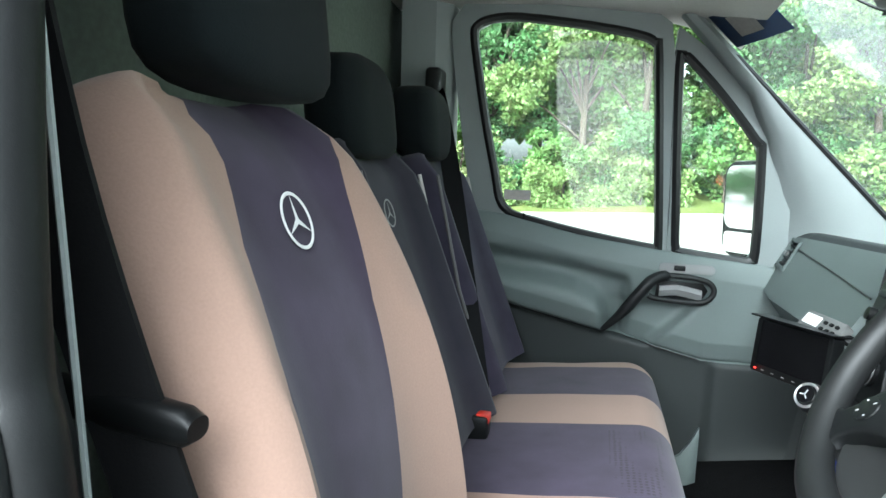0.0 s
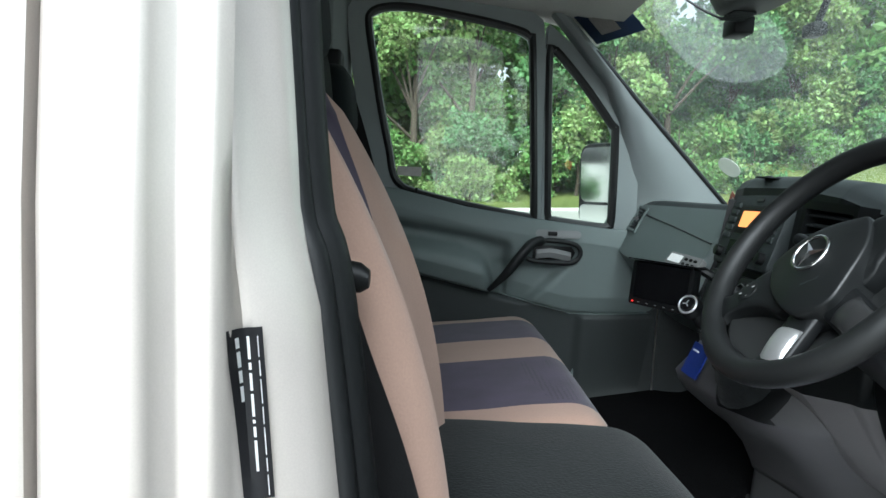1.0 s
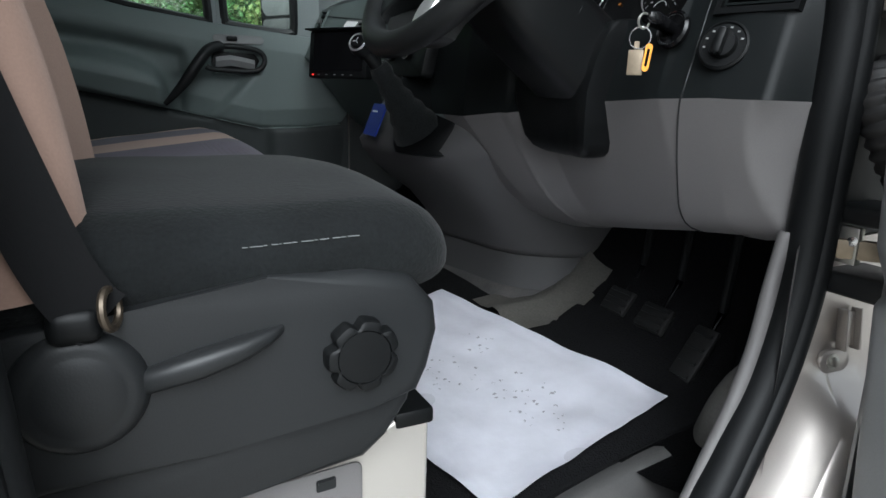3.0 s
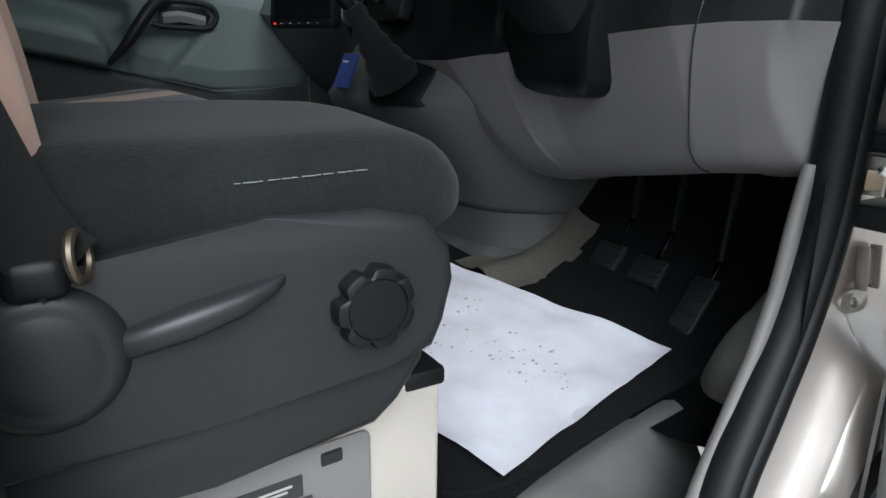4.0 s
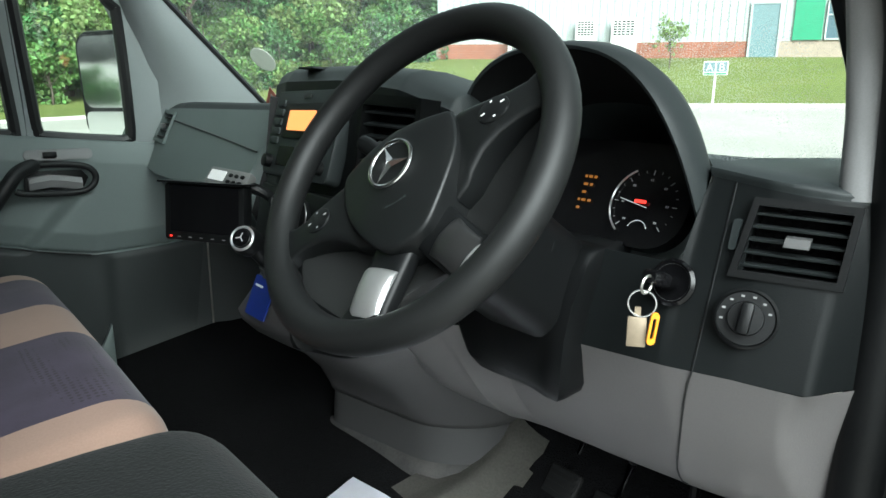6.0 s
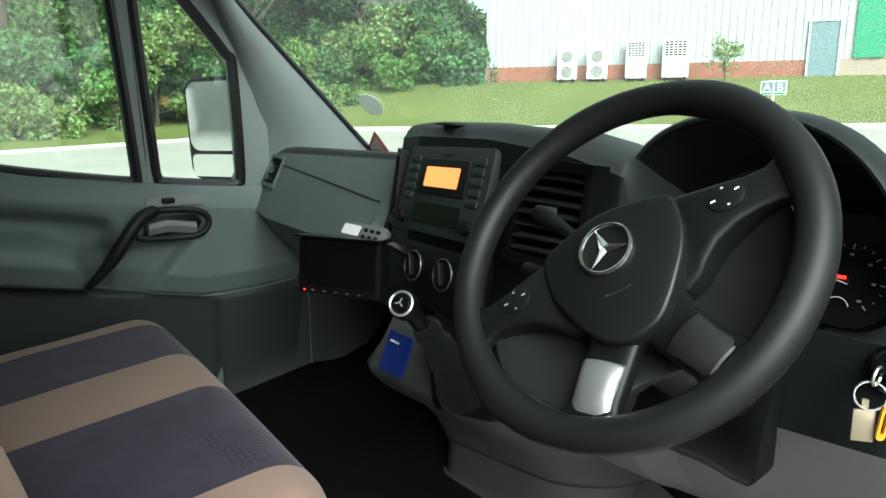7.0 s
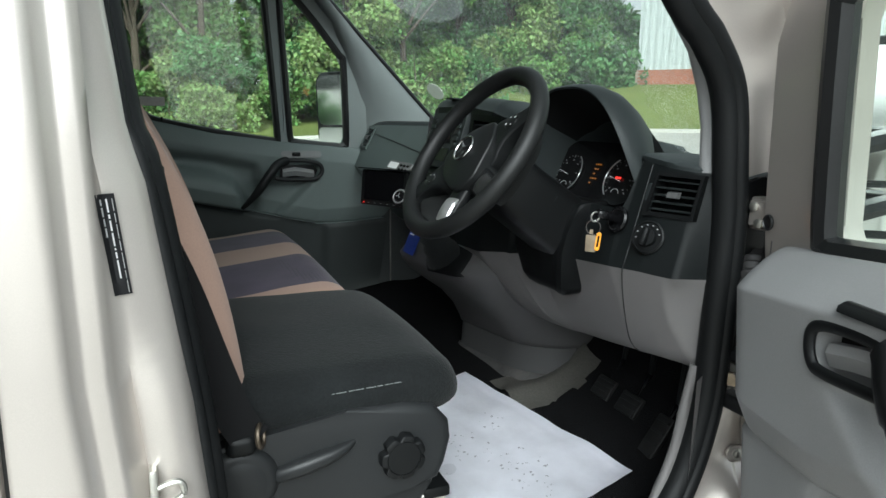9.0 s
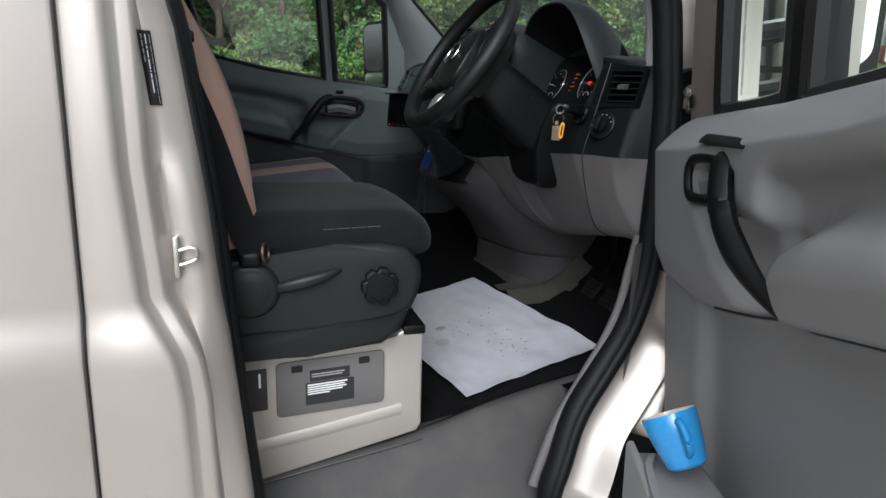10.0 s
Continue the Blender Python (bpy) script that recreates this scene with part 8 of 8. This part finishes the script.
dc = screen(0.626, 1.606, -0.008)
lathe(bm, [(0.0, 0), (0.036, 0), (0.036, 0.002), (0.0, 0.002)], frame_of(dc, (-0.69, -0.26, -0.675), (0, 1, 0)), 28)
single("tax_disc", bm, M_DISC, "pale round paper disc stuck to the windscreen", "disc")
bm = bmesh.new()
loft(bm, [[screen(y, z, -0.006) for y in (0.735, 0.68, 0.6, 0.55, 0.52)] for z in (2.05, 2.0, 1.963)], cap=False, closed=False)
bmesh.ops.solidify(bm, geom=list(bm.faces), thickness=0.001)
single("tint_band", bm, M_BLUEFILM, "dark blue tint film along the screen's top", "tint band")
bm = bmesh.new()
loft(bm, [[screen(y, z, -0.009) for y in (0.685, 0.64, 0.6)] for z in (2.025, 1.98)], cap=False, closed=False)
bmesh.ops.solidify(bm, geom=list(bm.faces), thickness=0.001)
single("screen_label", bm, M_SAGE, "pale square label on the tint film", "label")
unit_ = thing("mirror_camera", (0.75, 0.1, 1.95), "black camera and sensor unit at the windscreen's top", "camera unit")
bm = bmesh.new()
loft(bm, [[Vector((0.72 + v * a, 0.02 + u * b, z)) for u, v in rrect(1, 1, 0.3, 5)] for z, a, b in ((1.905, 0.08, 0.22), (1.912, 0.11, 0.27), (1.94, 0.14, 0.3), (1.98, 0.15, 0.31), (2.05, 0.12, 0.3))])
part("unit_body", bm, M_BLACK, unit_)
for k in range(6):
    bm = bmesh.new()
    box(bm, 0.69, 0.74, 0.085 + 0.012 * k, 0.089 + 0.012 * k, 1.9, 1.9055, 0.001)
    part("unit_slot", bm, M_DASHPALE, unit_)
for c, r in (((0.747, 0.18, 1.895), 0.028), ((0.867, 0.087, 1.875), 0.02)):
    bm = bmesh.new()
    box(bm, c[0] - r * 0.8, c[0] + r * 0.8, c[1] - r * 1.2, c[1] + r * 1.2, c[2] - r * 0.7, c[2] + r * 0.7, 0.006)
    tube(bm, [c, (c[0] + 0.01, c[1] - 0.02, c[2] + 0.06)], 0.007, 8)
    part("lens_module", bm, M_BLACK, unit_)
bm = bmesh.new()
tube(bm, smooth_path([(0.747, 0.2, 1.91), (0.7, 0.24, 1.94), (0.64, 0.28, 1.99), (0.6, 0.3, 2.02)], 5), 0.003, 6)
part("cable", bm, M_RUBBER, unit_)
# mug in the driver's door pocket
mug = thing("mug", frame_of((0.738, -1.195, 0.803), (-0.16, 0.52, 0.84), (1, 0, 0.19)), "bright blue mug with cream inside in the door pocket", "mug")
bm = bmesh.new()
lathe(bm, [(0.0, 0.0), (0.026, 0.0), (0.031, 0.004), (0.037, 0.03), (0.042, 0.06), (0.044, 0.083), (0.043, 0.085)], Matrix.Identity(4), 36, False)
part("mug_body", bm, M_MUG, mug, local=True)
bm = bmesh.new()
lathe(bm, [(0.043, 0.085), (0.0415, 0.084), (0.039, 0.05), (0.03, 0.008), (0.001, 0.007)], Matrix.Identity(4), 36, False)
part("mug_lining", bm, M_MUGIN, mug, "cream glazed inside", local=True)
bm = bmesh.new()
tube(bm, smooth_path([(0.04, 0, 0.07), (0.058, 0, 0.072), (0.068, 0, 0.055), (0.06, 0, 0.03), (0.037, 0, 0.02)], 5), 0.0055, 8)
hd = part("mug_handle", bm, M_MUG, mug, local=True)
hd.matrix_basis = Matrix.Rotation(radians(-106), 4, "Z")
# striker and sticker on the door pillar
st = thing("door_striker", (0.01, -0.94, 1.11), "zinc plated door striker loop on the pillar", "striker")
bm = bmesh.new()
box(bm, -0.008, 0.0, -0.967, -0.945, 1.086, 1.148, 0.003)
part("striker_plate", bm, M_STEEL, st)
bm = bmesh.new()
tube(bm, smooth_path([(-0.004, -0.962, 1.125), (0.014, -0.962, 1.13), (0.023, -0.962, 1.127), (0.024, -0.962, 1.115), (0.016, -0.962, 1.109), (-0.004, -0.962, 1.104)], 4), 0.0035, 8)
part("striker_loop", bm, M_STEEL, st)
tag_ = thing("pillar_sticker", (-0.02, -0.956, 1.38), "narrow black service sticker with white print on the pillar", "sticker")


def jamb(u, v, d):
    """u along the sticker downwards, v across it."""
    z = 1.433 - u
    x = -0.0275 + 0.0095 * u / 0.1 + 0.775 * v
    o, s_, y = step_x(z), seal_x(z), body_y(z)
    xa, ya, xb, yb = o + 0.036, y + 0.027, o + 0.5 * (s_ - o), y + 0.039
    xc, yc = s_ - 0.012, y + 0.055
    yy = float(np.interp(x, [xa, xb, xb + 0.006, xc], [ya, yb, yb + 0.001, yc]))
    return Vector((x, yy - 0.003 - d, z))


bm = bmesh.new()
loft(bm, [[jamb(u / 20 * 0.1, v, 0.0) for v in (-0.01, -0.005, 0, 0.005, 0.01)] for u in range(21)], cap=False, closed=False)
bmesh.ops.solidify(bm, geom=list(bm.faces), thickness=0.0003)
part("sticker_film", bm, M_LABELBLACK, tag_)
for v, w, words in ((-0.0056, 0.0014, (0.006, 0.009, 0.007, 0.009)), (0.0005, 0.0019, (0.013, 0.004, 0.01, 0.013, 0.002, 0.006, 0.018)), (0.0068, 0.0007, (0.012, 0.009, 0.014, 0.01, 0.016, 0.008, 0.012))):
    k = 0.005
    for ln in words:
        bm = bmesh.new()
        loft(bm, [[jamb(u, q, 0.0006) for q in (v - w / 2, v + w / 2)] for u in (k, k + ln / 2, k + ln)], cap=False, closed=False)
        bmesh.ops.solidify(bm, geom=list(bm.faces), thickness=0.0002)
        part("print_bar", bm, M_PRINT, tag_)
        k += ln + 0.002

# triangular sticker low on the windscreen
bm = bmesh.new()
tri_ = [screen(y, z, -0.004) for y, z in ((0.775, 1.478), (0.69, 1.538), (0.7, 1.478))]
loft(bm, [tri_, [p + Vector((-0.0012, 0, -0.001)) for p in tri_]])
st_ = single("screen_sticker", bm, M_STICKRED, "small red and white triangular sticker on the windscreen", "sticker")
bm = bmesh.new()
cc = (tri_[0] + tri_[1] + tri_[2]) / 3
loft(bm, [[cc + (p - cc) * 0.6 + Vector((-0.0016, 0, -0.0014)) for p in tri_], [cc + (p - cc) * 0.6 + Vector((-0.0022, 0, -0.002)) for p in tri_]])
part("sticker_centre", bm, M_DISC, st_, "white middle", local=True)
